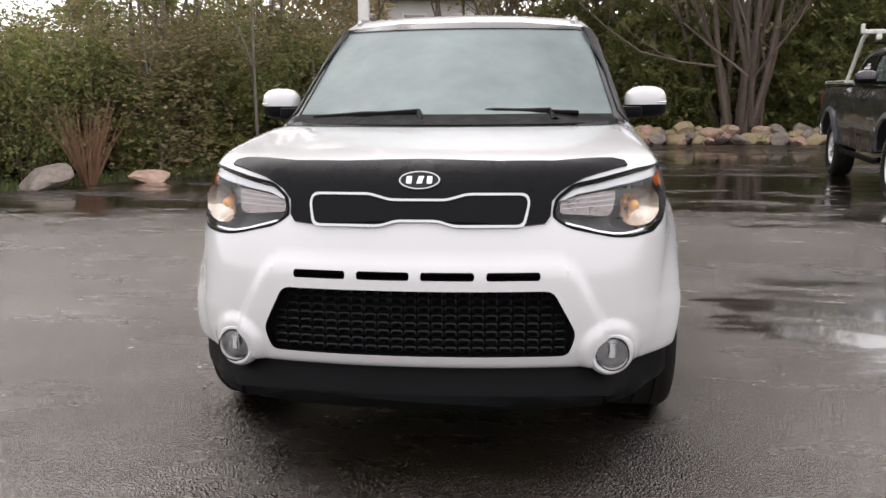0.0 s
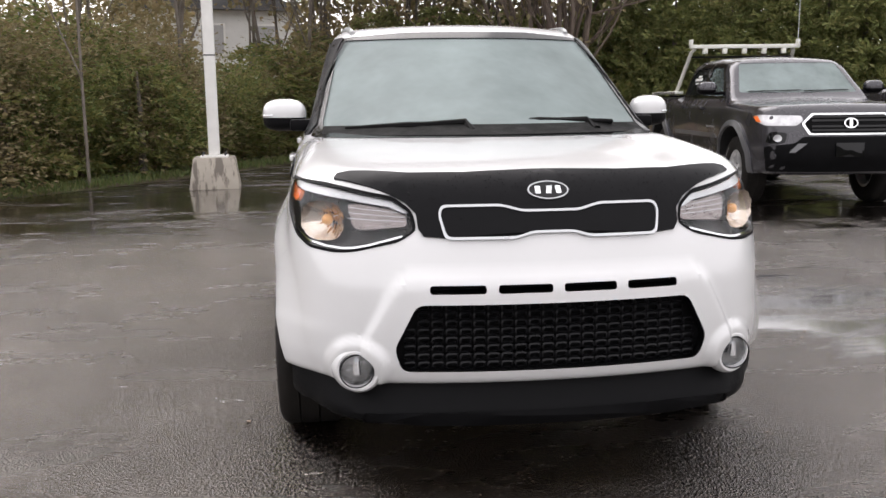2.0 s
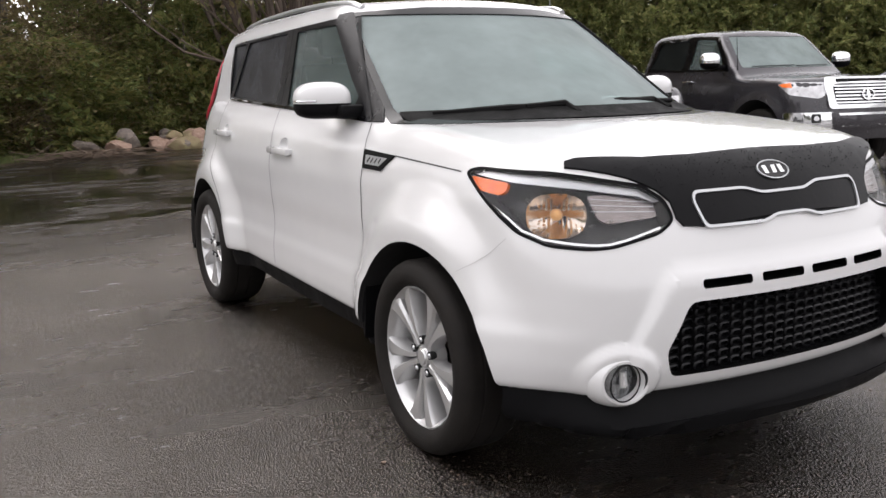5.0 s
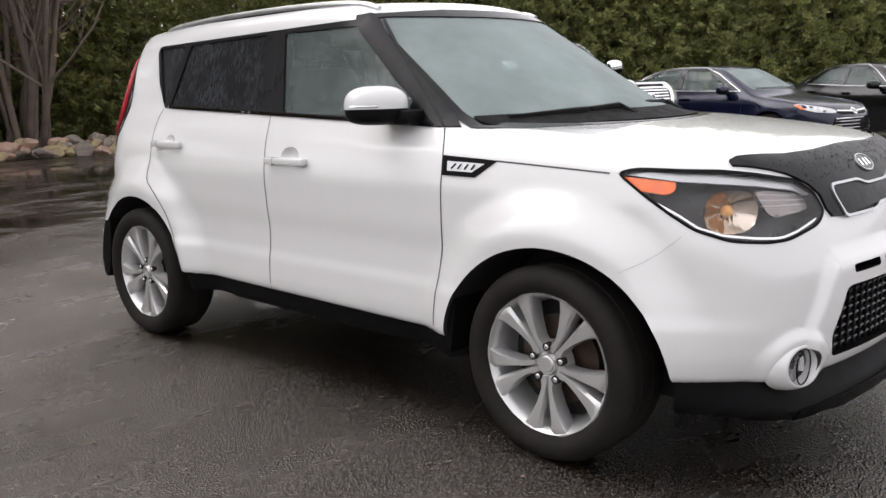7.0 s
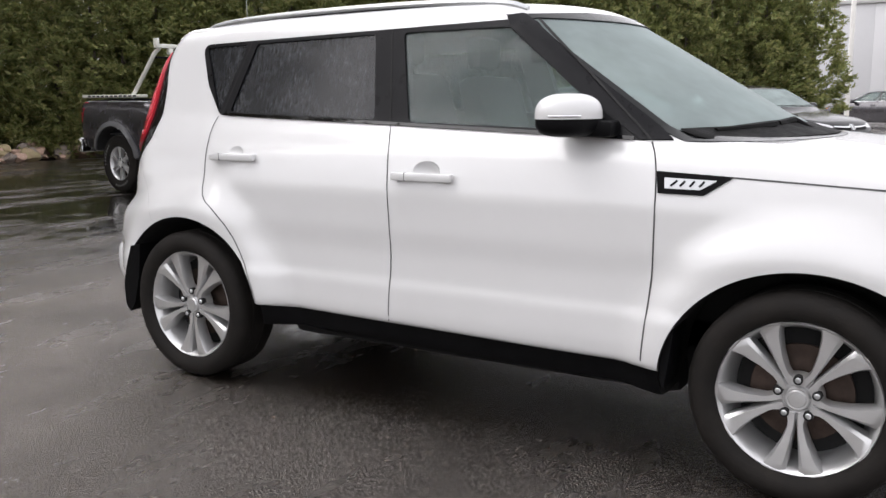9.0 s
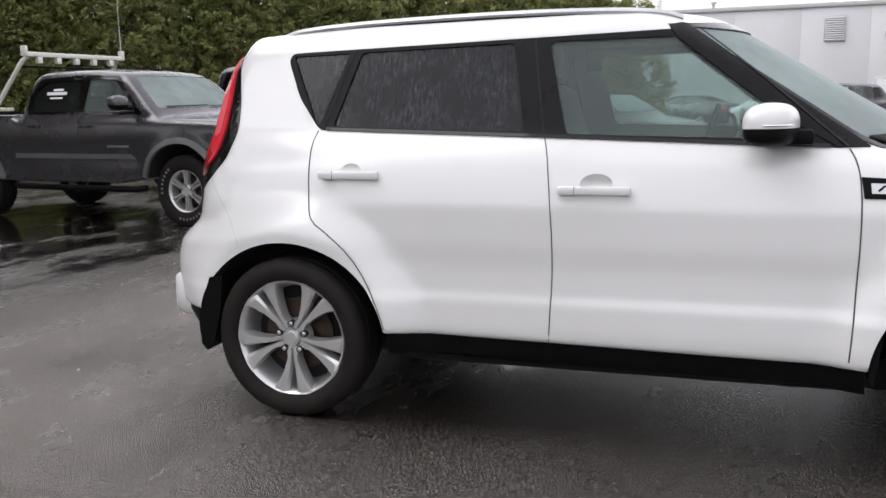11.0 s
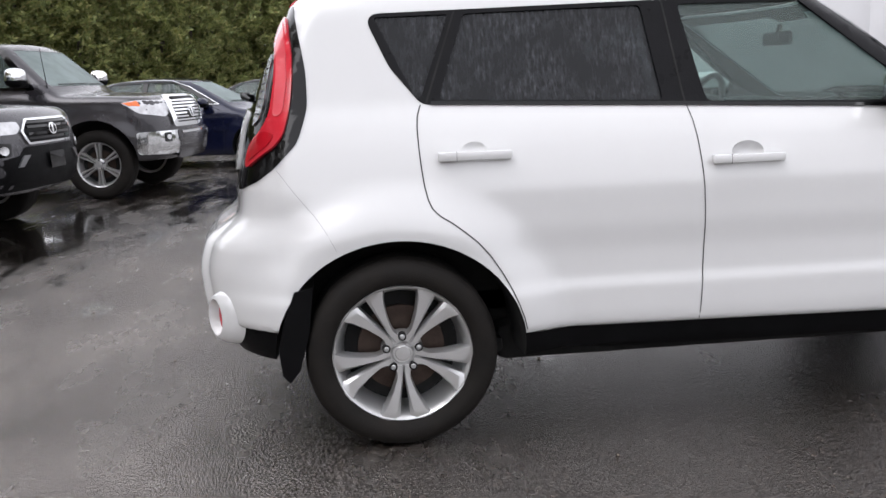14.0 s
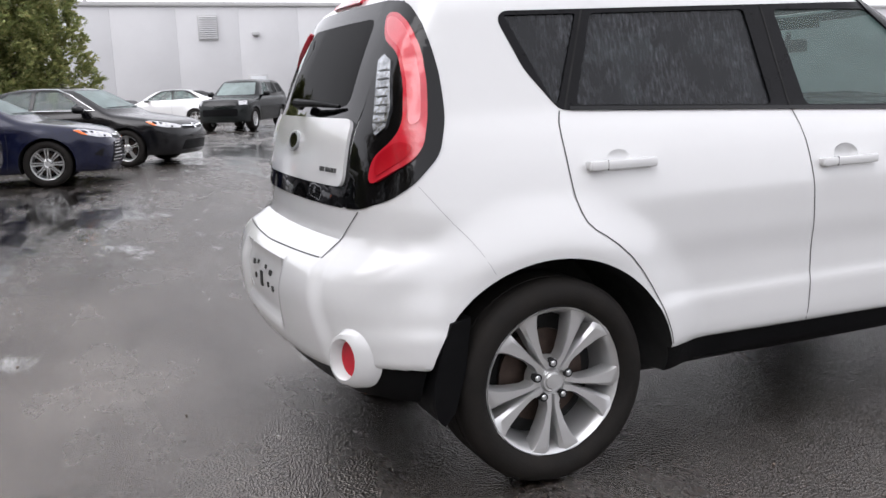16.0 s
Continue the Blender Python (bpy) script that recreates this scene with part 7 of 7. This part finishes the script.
# wild edge of the car park: evergreen bushes in front, brown growth and bare trees behind
wild = [cedar(k * 1.7 + 5, 3.0, 1.25, 9000, M["evergreen"], "green wild evergreen bush with feathery sprays", -0.15, (0.15, 0.050), 0.50, 60) for k in range(2)]
for t in wild:
    t.name = "evergreen_bush"
    t["group"], t["category"] = "evergreens along the car park", "bush"
brown = [shrub(3.3, 1.4, 7500, M["olive"], "brown-olive thicket with thin bare stems") for _ in range(2)]
green = [shrub(2.2, 1.2, 8000, M["evergreen"], "leafy green shrub at the asphalt edge", leaf=(0.080, 0.032), clumps=18) for _ in range(2)]
line = [Vector(q) for q in ((-12.5, 2.6), (-7.4, 7.0), (-5.6, 9.4), (-4.0, 11.9), (-1.5, 16.4), (2.2, 18.0), (6.0, 18.6))]
lens_ = np.cumsum([0] + [(q - p_).length for p_, q in zip(line, line[1:])])


def along(s, off):
    i = int(np.clip(np.searchsorted(lens_, s) - 1, 0, len(line) - 2))
    d = (line[i + 1] - line[i]).normalized()
    p_ = line[i] + d * (s - lens_[i])
    return p_ + Vector((-d.y, d.x)) * off


def low_stretch(x, y):
    """The western end, where the growth is low and the sky stands open above it."""
    return x < -0.3 - 0.448 * (y + 3.5)


def lane(x, y):
    """The thin place in the thicket through which the house shows."""
    return y > 12 and abs(x + 1.2 + 0.066 * (y + 3.2)) < 0.6


rows = {"w0": [], "w1": [], "b0": [], "b1": [], "g0": [], "g1": []}
s = 0.0
k = 0
while s < lens_[-1] - 3.4:
    for off, kinds, size, high in ((1.0, ("g0", "w1", "b0", "w0", "g1", "w1", "b1"), (0.8, 1.15), (0.65, 1.0)), (2.5, ("w0", "b1", "w1", "b0"), (1.0, 1.3), (0.8, 1.0)), (4.6, ("b0", "w0", "b1"), (1.2, 1.5), (1.0, 1.25))):
        q = along(s + 0.3 * off, off + rng.uniform(-0.3, 0.6))
        tall = rng.uniform(*high)
        if low_stretch(q.x, q.y):
            tall *= 1.10 if off < 2 else 0.97 if off < 3 else 0.70
        if lane(q.x, q.y):
            if off > 3:
                continue
            tall *= 0.62
        rows[kinds[k % len(kinds)]].append((q.x, q.y, rng.uniform(0, 6.28), rng.uniform(*size), tall))
    s += 1.15
    k += 1
for t, key in zip((*wild, *brown, *green), ("w0", "w1", "b0", "b1", "g0", "g1")):
    planted(t, rows[key])
planted(cedar(11, 3.2, 1.3, 9000, M["evergreen"], "green evergreen behind the rock edging", -0.1, (0.15, 0.050), 0.48, 60), [(3.2 + 1.25 * j, 19.5 + rng.uniform(-0.3, 0.3), rng.uniform(0, 6.28), 1.0, rng.uniform(0.9, 1.12)) for j in range(5)])
# Crowns are thickened above the view to block sky from the asphalt's reflections.
trees = [bare_tree(12.5, "tall tree with brown leaves added high up to block sky", 1, 7500, 0.1, 0.075), bare_tree(11.0, "slender tree with thin limbs and leaves added to block sky", 1, 6500, 0.15, 0.06), bare_tree(9.5, "forked tree with thin grey limbs and leaves added to block sky", 2, 6500, 0.2, 0.055)]
spots = [[], [], []]
for k in range(24):
    s = 8.8 + 0.60 * k
    q = along(min(s, lens_[-1] - 1.0), 2.2 + rng.uniform(0, 4.0))
    if not low_stretch(q.x, q.y):
        spots[k % 3].append((q.x, q.y, rng.uniform(0, 6.28), rng.uniform(0.8, 1.15), rng.uniform(0.85, 1.2)))
# Trees added behind the hedge, hidden from view, to block sky reflected in asphalt.
for k in range(18):
    spots[k % 3].append((-0.5 + 0.5 * k + rng.uniform(-0.3, 0.3), 21.5 + rng.uniform(0, 2.5), rng.uniform(0, 6.28), 1.1, rng.uniform(1.0, 1.25)))
spots[1] += [(-6.9, 9.6, 0.4, 0.55, 0.50), (-5.7, 10.3, 2.0, 0.60, 0.62), (-4.3, 10.9, 4.1, 0.6, 0.7)]
for t, s in zip(trees, spots):
    planted(t, s)
many = bare_tree(9.0, "bare many-stemmed tree rising behind the rocks", 22, 4200, 0.17, 0.085, "multi_stem_tree")
many.matrix_world = pose(5.1, 18.4, 0)
def back_wood():
    """Far growth behind the trees, as one mass with an uneven top."""
    n = 46000
    u = rng.uniform(0, 1, n)
    x = -30 + 44 * u
    y = 25.5 - 0.012 * (x + 8) ** 2 + rng.normal(0, 0.9, n)
    top = np.interp(x, [-30, -18, -14.5, -10, -5, 4, 14], [1.0, 1.1, 1.5, 4.6, 6.8, 6.0, 4.5]) + 0.7 * np.sin(x * 2.3) + 0.5 * np.sin(x * 5.1 + 1)
    top = np.where(np.abs(x + 1.2 + 0.066 * (y + 3.2)) < 1.5, 0.8, top)
    z = top * rng.beta(1.0, 1.35, n)
    at = np.stack([x, y, z], 1)
    ob = mesh_object("far_wood", leaf_mesh("far_wood", at, rng.normal(0, 1, (n, 3)), 0.30, 0.16, 1.0), M["olive"], None, "", 0)
    return tagged(ob, "distant brown-green wood behind the car park", "wood", kind="stuff")


back_wood()


# grass strip, sticks and litter
def blades(name, n, place, length, width, material, label, cat):
    at = place(n)
    out = np.stack([rng.normal(0, 0.3, n), rng.normal(0, 0.3, n), np.ones(n)], 1)
    return tagged(mesh_object(name, leaf_mesh(name, at, out, length, width, 0.25), material, None, "", 0), label, cat, kind="stuff")


def on_edge(n):
    s = rng.uniform(3.5, lens_[-1] - 5.5, n)
    p_ = np.array([along(float(q), float(o)) for q, o in zip(s, rng.normal(-0.25, 0.28, n))])
    return np.c_[p_, np.full(n, -0.05)]


blades("grass_strip", 7000, on_edge, 0.14, 0.014, M["grass"], "thin wet grass along the asphalt edge", "grass")
bm = bmesh.new()
for k in range(70):
    c = Vector((rng.normal(0.35, 0.55), rng.normal(15.75, 0.30), rng.uniform(-0.02, 0.10)))
    d = Vector((rng.normal(0, 1), rng.normal(0, 0.5), rng.normal(0, 0.12))).normalized() * rng.uniform(0.2, 0.5)
    tube(bm, [c - d, c + Vector((0, 0, 0.03)), c + d], [0.012, 0.010, 0.004], 4, False)
tagged(part("brush_pile", bm, M["twig"], None, "", 0), "heap of cut brown sticks on the asphalt edge", "sticks", kind="stuff")
bm = bmesh.new()
for k in range(80):
    a = rng.uniform(0, 6.28)
    d = Vector((math.cos(a) * rng.uniform(0.05, 0.75), math.sin(a) * rng.uniform(0.05, 0.75), 1)).normalized()
    L = rng.uniform(0.6, 1.35)
    tube(bm, [Vector((0.06 * math.cos(a), 0.06 * math.sin(a), -0.05)), d * L * 0.55 + Vector((0, 0, 0.02)), d * L + Vector((rng.normal(0, 0.08), rng.normal(0, 0.08), 0))], [0.007, 0.005, 0.002], 4, False)
stems = part("bare_shrub", bm, M["red_stem"], None, "", 0)
tagged(stems, "bare shrub of tan-red upright stems", "shrub")
stems.matrix_world = pose(-5.75, 8.0, 0)
bm = bmesh.new()
for k in range(260):
    x, y = rng.uniform(-6, 10), rng.uniform(-4, 14)
    r = rng.uniform(0.004, 0.011)
    bmesh.ops.create_icosphere(bm, subdivisions=1, radius=r, matrix=Matrix.Translation((x, y, r * 0.4)) @ Matrix.Diagonal((1, rng.uniform(0.5, 1), 0.5, 1)))
tagged(part("grit", bm, M["twig"], None, "", 0), "scattered grit and leaf crumbs on wet asphalt", "litter", kind="stuff")


# rocks
M["rock_pink"] = surface("pink_granite", (0.46, 0.29, 0.22), 0.85, 0, 0, 0.35, 3, 0.9, 14, 0.3, (0.50, 0.37, 0.30))
M["rock_grey"] = surface("grey_rock", (0.21, 0.18, 0.16), 0.8, 0, 0, 0.35, 3, 0.9, 14, 0.3, (0.35, 0.29, 0.25))
M["rock_tan"] = surface("tan_rock", (0.42, 0.30, 0.20), 0.85, 0, 0, 0.35, 3, 0.9, 14, 0.3, (0.34, 0.32, 0.17))


def rock_mesh(k):
    bm = bmesh.new()
    bmesh.ops.create_icosphere(bm, subdivisions=3, radius=1.0)
    planes = [Vector(rng.normal(0, 1, 3)).normalized() for _ in range(16)]
    cut = [rng.uniform(0.58, 0.86) for _ in planes]
    for v in bm.verts:
        for q, c in zip(planes, cut):
            over = v.co.dot(q) - c
            if over > 0:
                v.co -= q * over * 0.97
        v.co += v.co.normalized() * (0.07 * noise.noise(v.co * 2.2 + Vector((k * 7.0, 0, 0))) + 0.04 * noise.noise(v.co * 6.0 + Vector((0, k * 5.0, 0))))
    me = bpy.data.meshes.new("rock")
    bm.to_mesh(me)
    bm.free()
    me.materials.append(M[("rock_pink", "rock_tan", "rock_grey")[k % 3]])
    me.polygons.foreach_set("use_smooth", [True] * len(me.polygons))
    me.set_sharp_from_angle(angle=radians(28))
    return me


ROCKS = [rock_mesh(k) for k in range(6)]


def rock(k, x, y, z, size, label, group="rock edging", flat=1.0):
    ob = new("rock", ROCKS[k % 6])
    ob.matrix_world = Matrix.Translation((x, y, z)) @ Euler(rng.uniform(-0.5, 0.5, 3)).to_matrix().to_4x4() @ Matrix.Rotation(rng.uniform(0, 6.28), 4, "Z") @ Matrix.Diagonal((size * rng.uniform(0.9, 1.5), size * rng.uniform(0.8, 1.1), size * rng.uniform(0.6, 0.9) * flat, 1))
    return tagged(ob, label, "rock", group)


names = ("pinkish granite rock in the edging", "tan mossy rock in the edging", "grey rock in the edging")
for k in range(210):
    s = rng.uniform(0, 1)
    x, y = 1.9 + 8.6 * s + rng.normal(0, 0.1), 16.85 + 0.25 * s + rng.uniform(-0.1, 0.8)
    layer = rng.uniform(0, 1)
    size = rng.uniform(0.08, 0.25)
    rock(k, x, y, size * 0.35 + (0.22 * layer if y > 17.15 + 0.25 * s else 0), size, names[k % 3])
rock(2, -6.05, 7.45, 0.10, 0.42, "large grey boulder beside the bare shrub", "boulders", 0.62)
rock(0, -5.05, 8.35, 0.07, 0.30, "pinkish boulder at the asphalt edge", "boulders", 0.65)
rock(5, 0.35, 16.5, 0.12, 0.28, "grey boulder behind the brush pile", "boulders")
rock(0, 0.95, 16.2, 0.10, 0.30, "pinkish flat boulder by the brush pile", "boulders")
rock(2, 1.2, 16.9, 0.22, 0.34, "tall grey boulder behind the brush pile", "boulders")


# lamp posts
def concrete():
    m, t, b = nodes_of("stained_concrete")
    where = coords(t)
    base = mixed(t, noise_tex(t, 5, 5, 0.6, where), (0.27, 0.24, 0.20), (0.42, 0.38, 0.32))
    drips = ramp(t, noise_tex(t, 1.0, 4, 0.6, coords(t, (9, 9, 1.6))), [(0.52, 0.0), (0.60, 1.0)])
    t.links.new(mixed(t, drips, base, (0.14, 0.12, 0.10)), b.inputs["Base Color"])
    b.inputs["Roughness"].default_value = 0.7
    bumped(t, b, noise_tex(t, 60, 4, 0.7, where), 0.4, 0.006)
    return m


M["concrete"] = concrete()
M["post_white"] = surface("white_post_paint", (0.72, 0.71, 0.68), 0.45, 0, 0.2, 0.10, 2.5, 0.15, 40)


def lamp_post(m, label):
    t = tagged(empty("lamp_post", m), label, "lamp post", "lamp posts")
    bm = bmesh.new()
    box(bm, (-0.37, -0.37, -0.05), (0.37, 0.37, 0.445))
    for v in bm.verts:
        if v.co.z > 0.3:
            v.co.x *= 0.79
            v.co.y *= 0.79
    bmesh.ops.bevel(bm, geom=list(bm.edges), offset=0.02, segments=2, affect="EDGES", profile=0.5)
    part("concrete_base", bm, M["concrete"], t, "stained tapered concrete base")
    bm = bmesh.new()
    box(bm, (-0.20, -0.20, 0.445), (0.20, 0.20, 0.47), 0.004)
    part("base_plate", bm, M["post_white"], t)
    for sx in (-1, 1):
        for sy in (-1, 1):
            bm = bmesh.new()
            tube(bm, [(sx * 0.16, sy * 0.16, 0.46), (sx * 0.16, sy * 0.16, 0.515)], 0.014, 6)
            part("anchor_bolt", bm, M["alloy_dark"], t)
    bm = bmesh.new()
    box(bm, (-0.080, -0.080, 0.47), (0.080, 0.080, 7.6), 0.012)
    part("post", bm, M["post_white"], t, "square white painted post")
    bm = bmesh.new()
    box(bm, (-0.083, -0.083, 1.90), (0.083, 0.083, 1.918), 0.002)
    part("post_band", bm, M["alloy_dark"], t, "dark band round the post")
    bm = bmesh.new()
    box(bm, (-0.2, -0.9, 7.5), (0.2, 0.1, 7.68), 0.03)
    part("lamp_head", bm, M["silver"], t)
    return t


lamp_post(pose(-2.27, 9.97, 0, 0, 0, 4), "white square lamp post on a stained concrete base")
lamp_post(pose(32.0, 3.75, 0, 0, 0, 10), "far white lamp post before the pale building")


# pale building
M["siding"] = surface("pale_metal_siding", (0.50, 0.50, 0.51), 0.55, 0, 0, 0.05, 0.5, 0.1, 3)
M["louvre"] = surface("grey_louvre", (0.40, 0.40, 0.40), 0.5, 0.2, 0, 0.1, 5)
hall = tagged(empty("warehouse"), "long pale grey metal-clad building with a flat roof", "building")
for k in range(22):
    y = -50 + 3.0 * k
    bm = bmesh.new()
    box(bm, (42.0, y + 0.002, -0.2), (42.3, y + 2.998, 5.45), 0.003)
    part("wall_panel", bm, M["siding"], hall)
bm = bmesh.new()
box(bm, (42.05, -50, -0.2), (60, 16, 5.35))
part("wall", bm, M["siding"], hall, "pale grey wall")
bm = bmesh.new()
box(bm, (41.9, -50.1, 5.42), (60.1, 16.1, 5.62), 0.02)
part("roof_edge", bm, M["louvre"], hall, "grey roof edge trim")
bm = bmesh.new()
box(bm, (41.93, -3.95, 3.82), (42.02, -3.00, 5.02), 0.01)
vent = part("vent", bm, M["louvre"], hall, "grey louvred wall vent")
for k in range(11):
    bm = bmesh.new()
    box(bm, (41.88, -3.90, 3.88 + 0.10 * k), (41.95, -3.05, 3.93 + 0.10 * k), 0.004, Matrix.Translation((41.9, 0, 3.9 + 0.1 * k)) @ Matrix.Rotation(0.5, 4, "Y") @ Matrix.Translation((-41.9, 0, -3.9 - 0.1 * k)))
    part("slat", bm, M["siding"], vent)
bm = bmesh.new()
box(bm, (41.80, -5.95, 4.0), (42.02, -5.62, 4.18), 0.03)
part("wall_lamp", bm, M["louvre"], hall, "small grey wall lamp")
bm = bmesh.new()
box(bm, (41.93, -6.25, 0), (42.02, -5.28, 2.10), 0.01)
door = part("door", bm, M["louvre"], hall, "grey steel door")
bm = bmesh.new()
box(bm, (41.90, -6.15, 0.05), (41.95, -5.38, 2.02), 0.01)
part("door_leaf", bm, M["silver"], door)
for y in (2.0, -14.0):
    bm = bmesh.new()
    tube(bm, [(42.3, y, 5.6), (42.3, y, 5.85)], 0.08, 8)
    tube(bm, [(42.3, y, 5.83), (42.3, y, 5.92)], 0.16, 8)
    part("roof_vent", bm, M["louvre"], hall, "small roof vent pipe")

# house seen through the trees
M["house_wall"] = surface("white_siding", (0.62, 0.62, 0.60), 0.7, 0, 0, 0.08, 1.5, 0.2, 8)
M["shingle"] = surface("grey_shingle", (0.10, 0.10, 0.105), 0.9, 0, 0, 0.25, 3, 0.5, 20)
house = tagged(empty("house", pose(-6.0, 40, 0, 0, 0, 12)), "white house half hidden by the trees", "house")
bm = bmesh.new()
box(bm, (-3.6, -4, -0.1), (3.6, 4, 5.2))
part("wall", bm, M["house_wall"], house, "white siding wall")
mesh_object("roof", prism([(-4.0, 5.1), (4.0, 5.1), (0, 6.8)], "y", -4.4, 4.4, M["shingle"], "roof"), None, house, "grey shingle roof")
for x in (-2.2, 0.0, 2.2):
    for z in (0.9, 3.2):
        bm = bmesh.new()
        box(bm, (x - 0.55, -4.06, z), (x + 0.55, -3.98, z + 1.35), 0.01)
        w = part("window", bm, M["post_white"], house, "white window frame")
        bm = bmesh.new()
        box(bm, (x - 0.46, -4.09, z + 0.09), (x + 0.46, -4.055, z + 1.26))
        part("pane", bm, M["louvre"], w, "grey pane")


# made-up distant treeline, added to close the horizon for reflections
bm = bmesh.new()
M["far"] = surface("far_trees", (0.06, 0.065, 0.05), 0.95, 0, 0, 0.35, 0.05)
ring = []
for k in range(240):
    a = 2 * math.pi * k / 240
    h = 9 + 3.0 * math.sin(5 * a) + 2.0 * math.sin(23 * a + 1) + rng.uniform(-1.2, 1.2)
    ring.append([bm.verts.new((220 * math.cos(a), 220 * math.sin(a), z)) for z in (-0.5, h)])
for k in range(240):
    p_, q = ring[k], ring[(k + 1) % 240]
    bm.faces.new((p_[0], q[0], q[1], p_[1]))
tagged(part("backdrop", bm, M["far"], None, "", 0), "made-up distant hazy treeline", "backdrop", kind="structure")
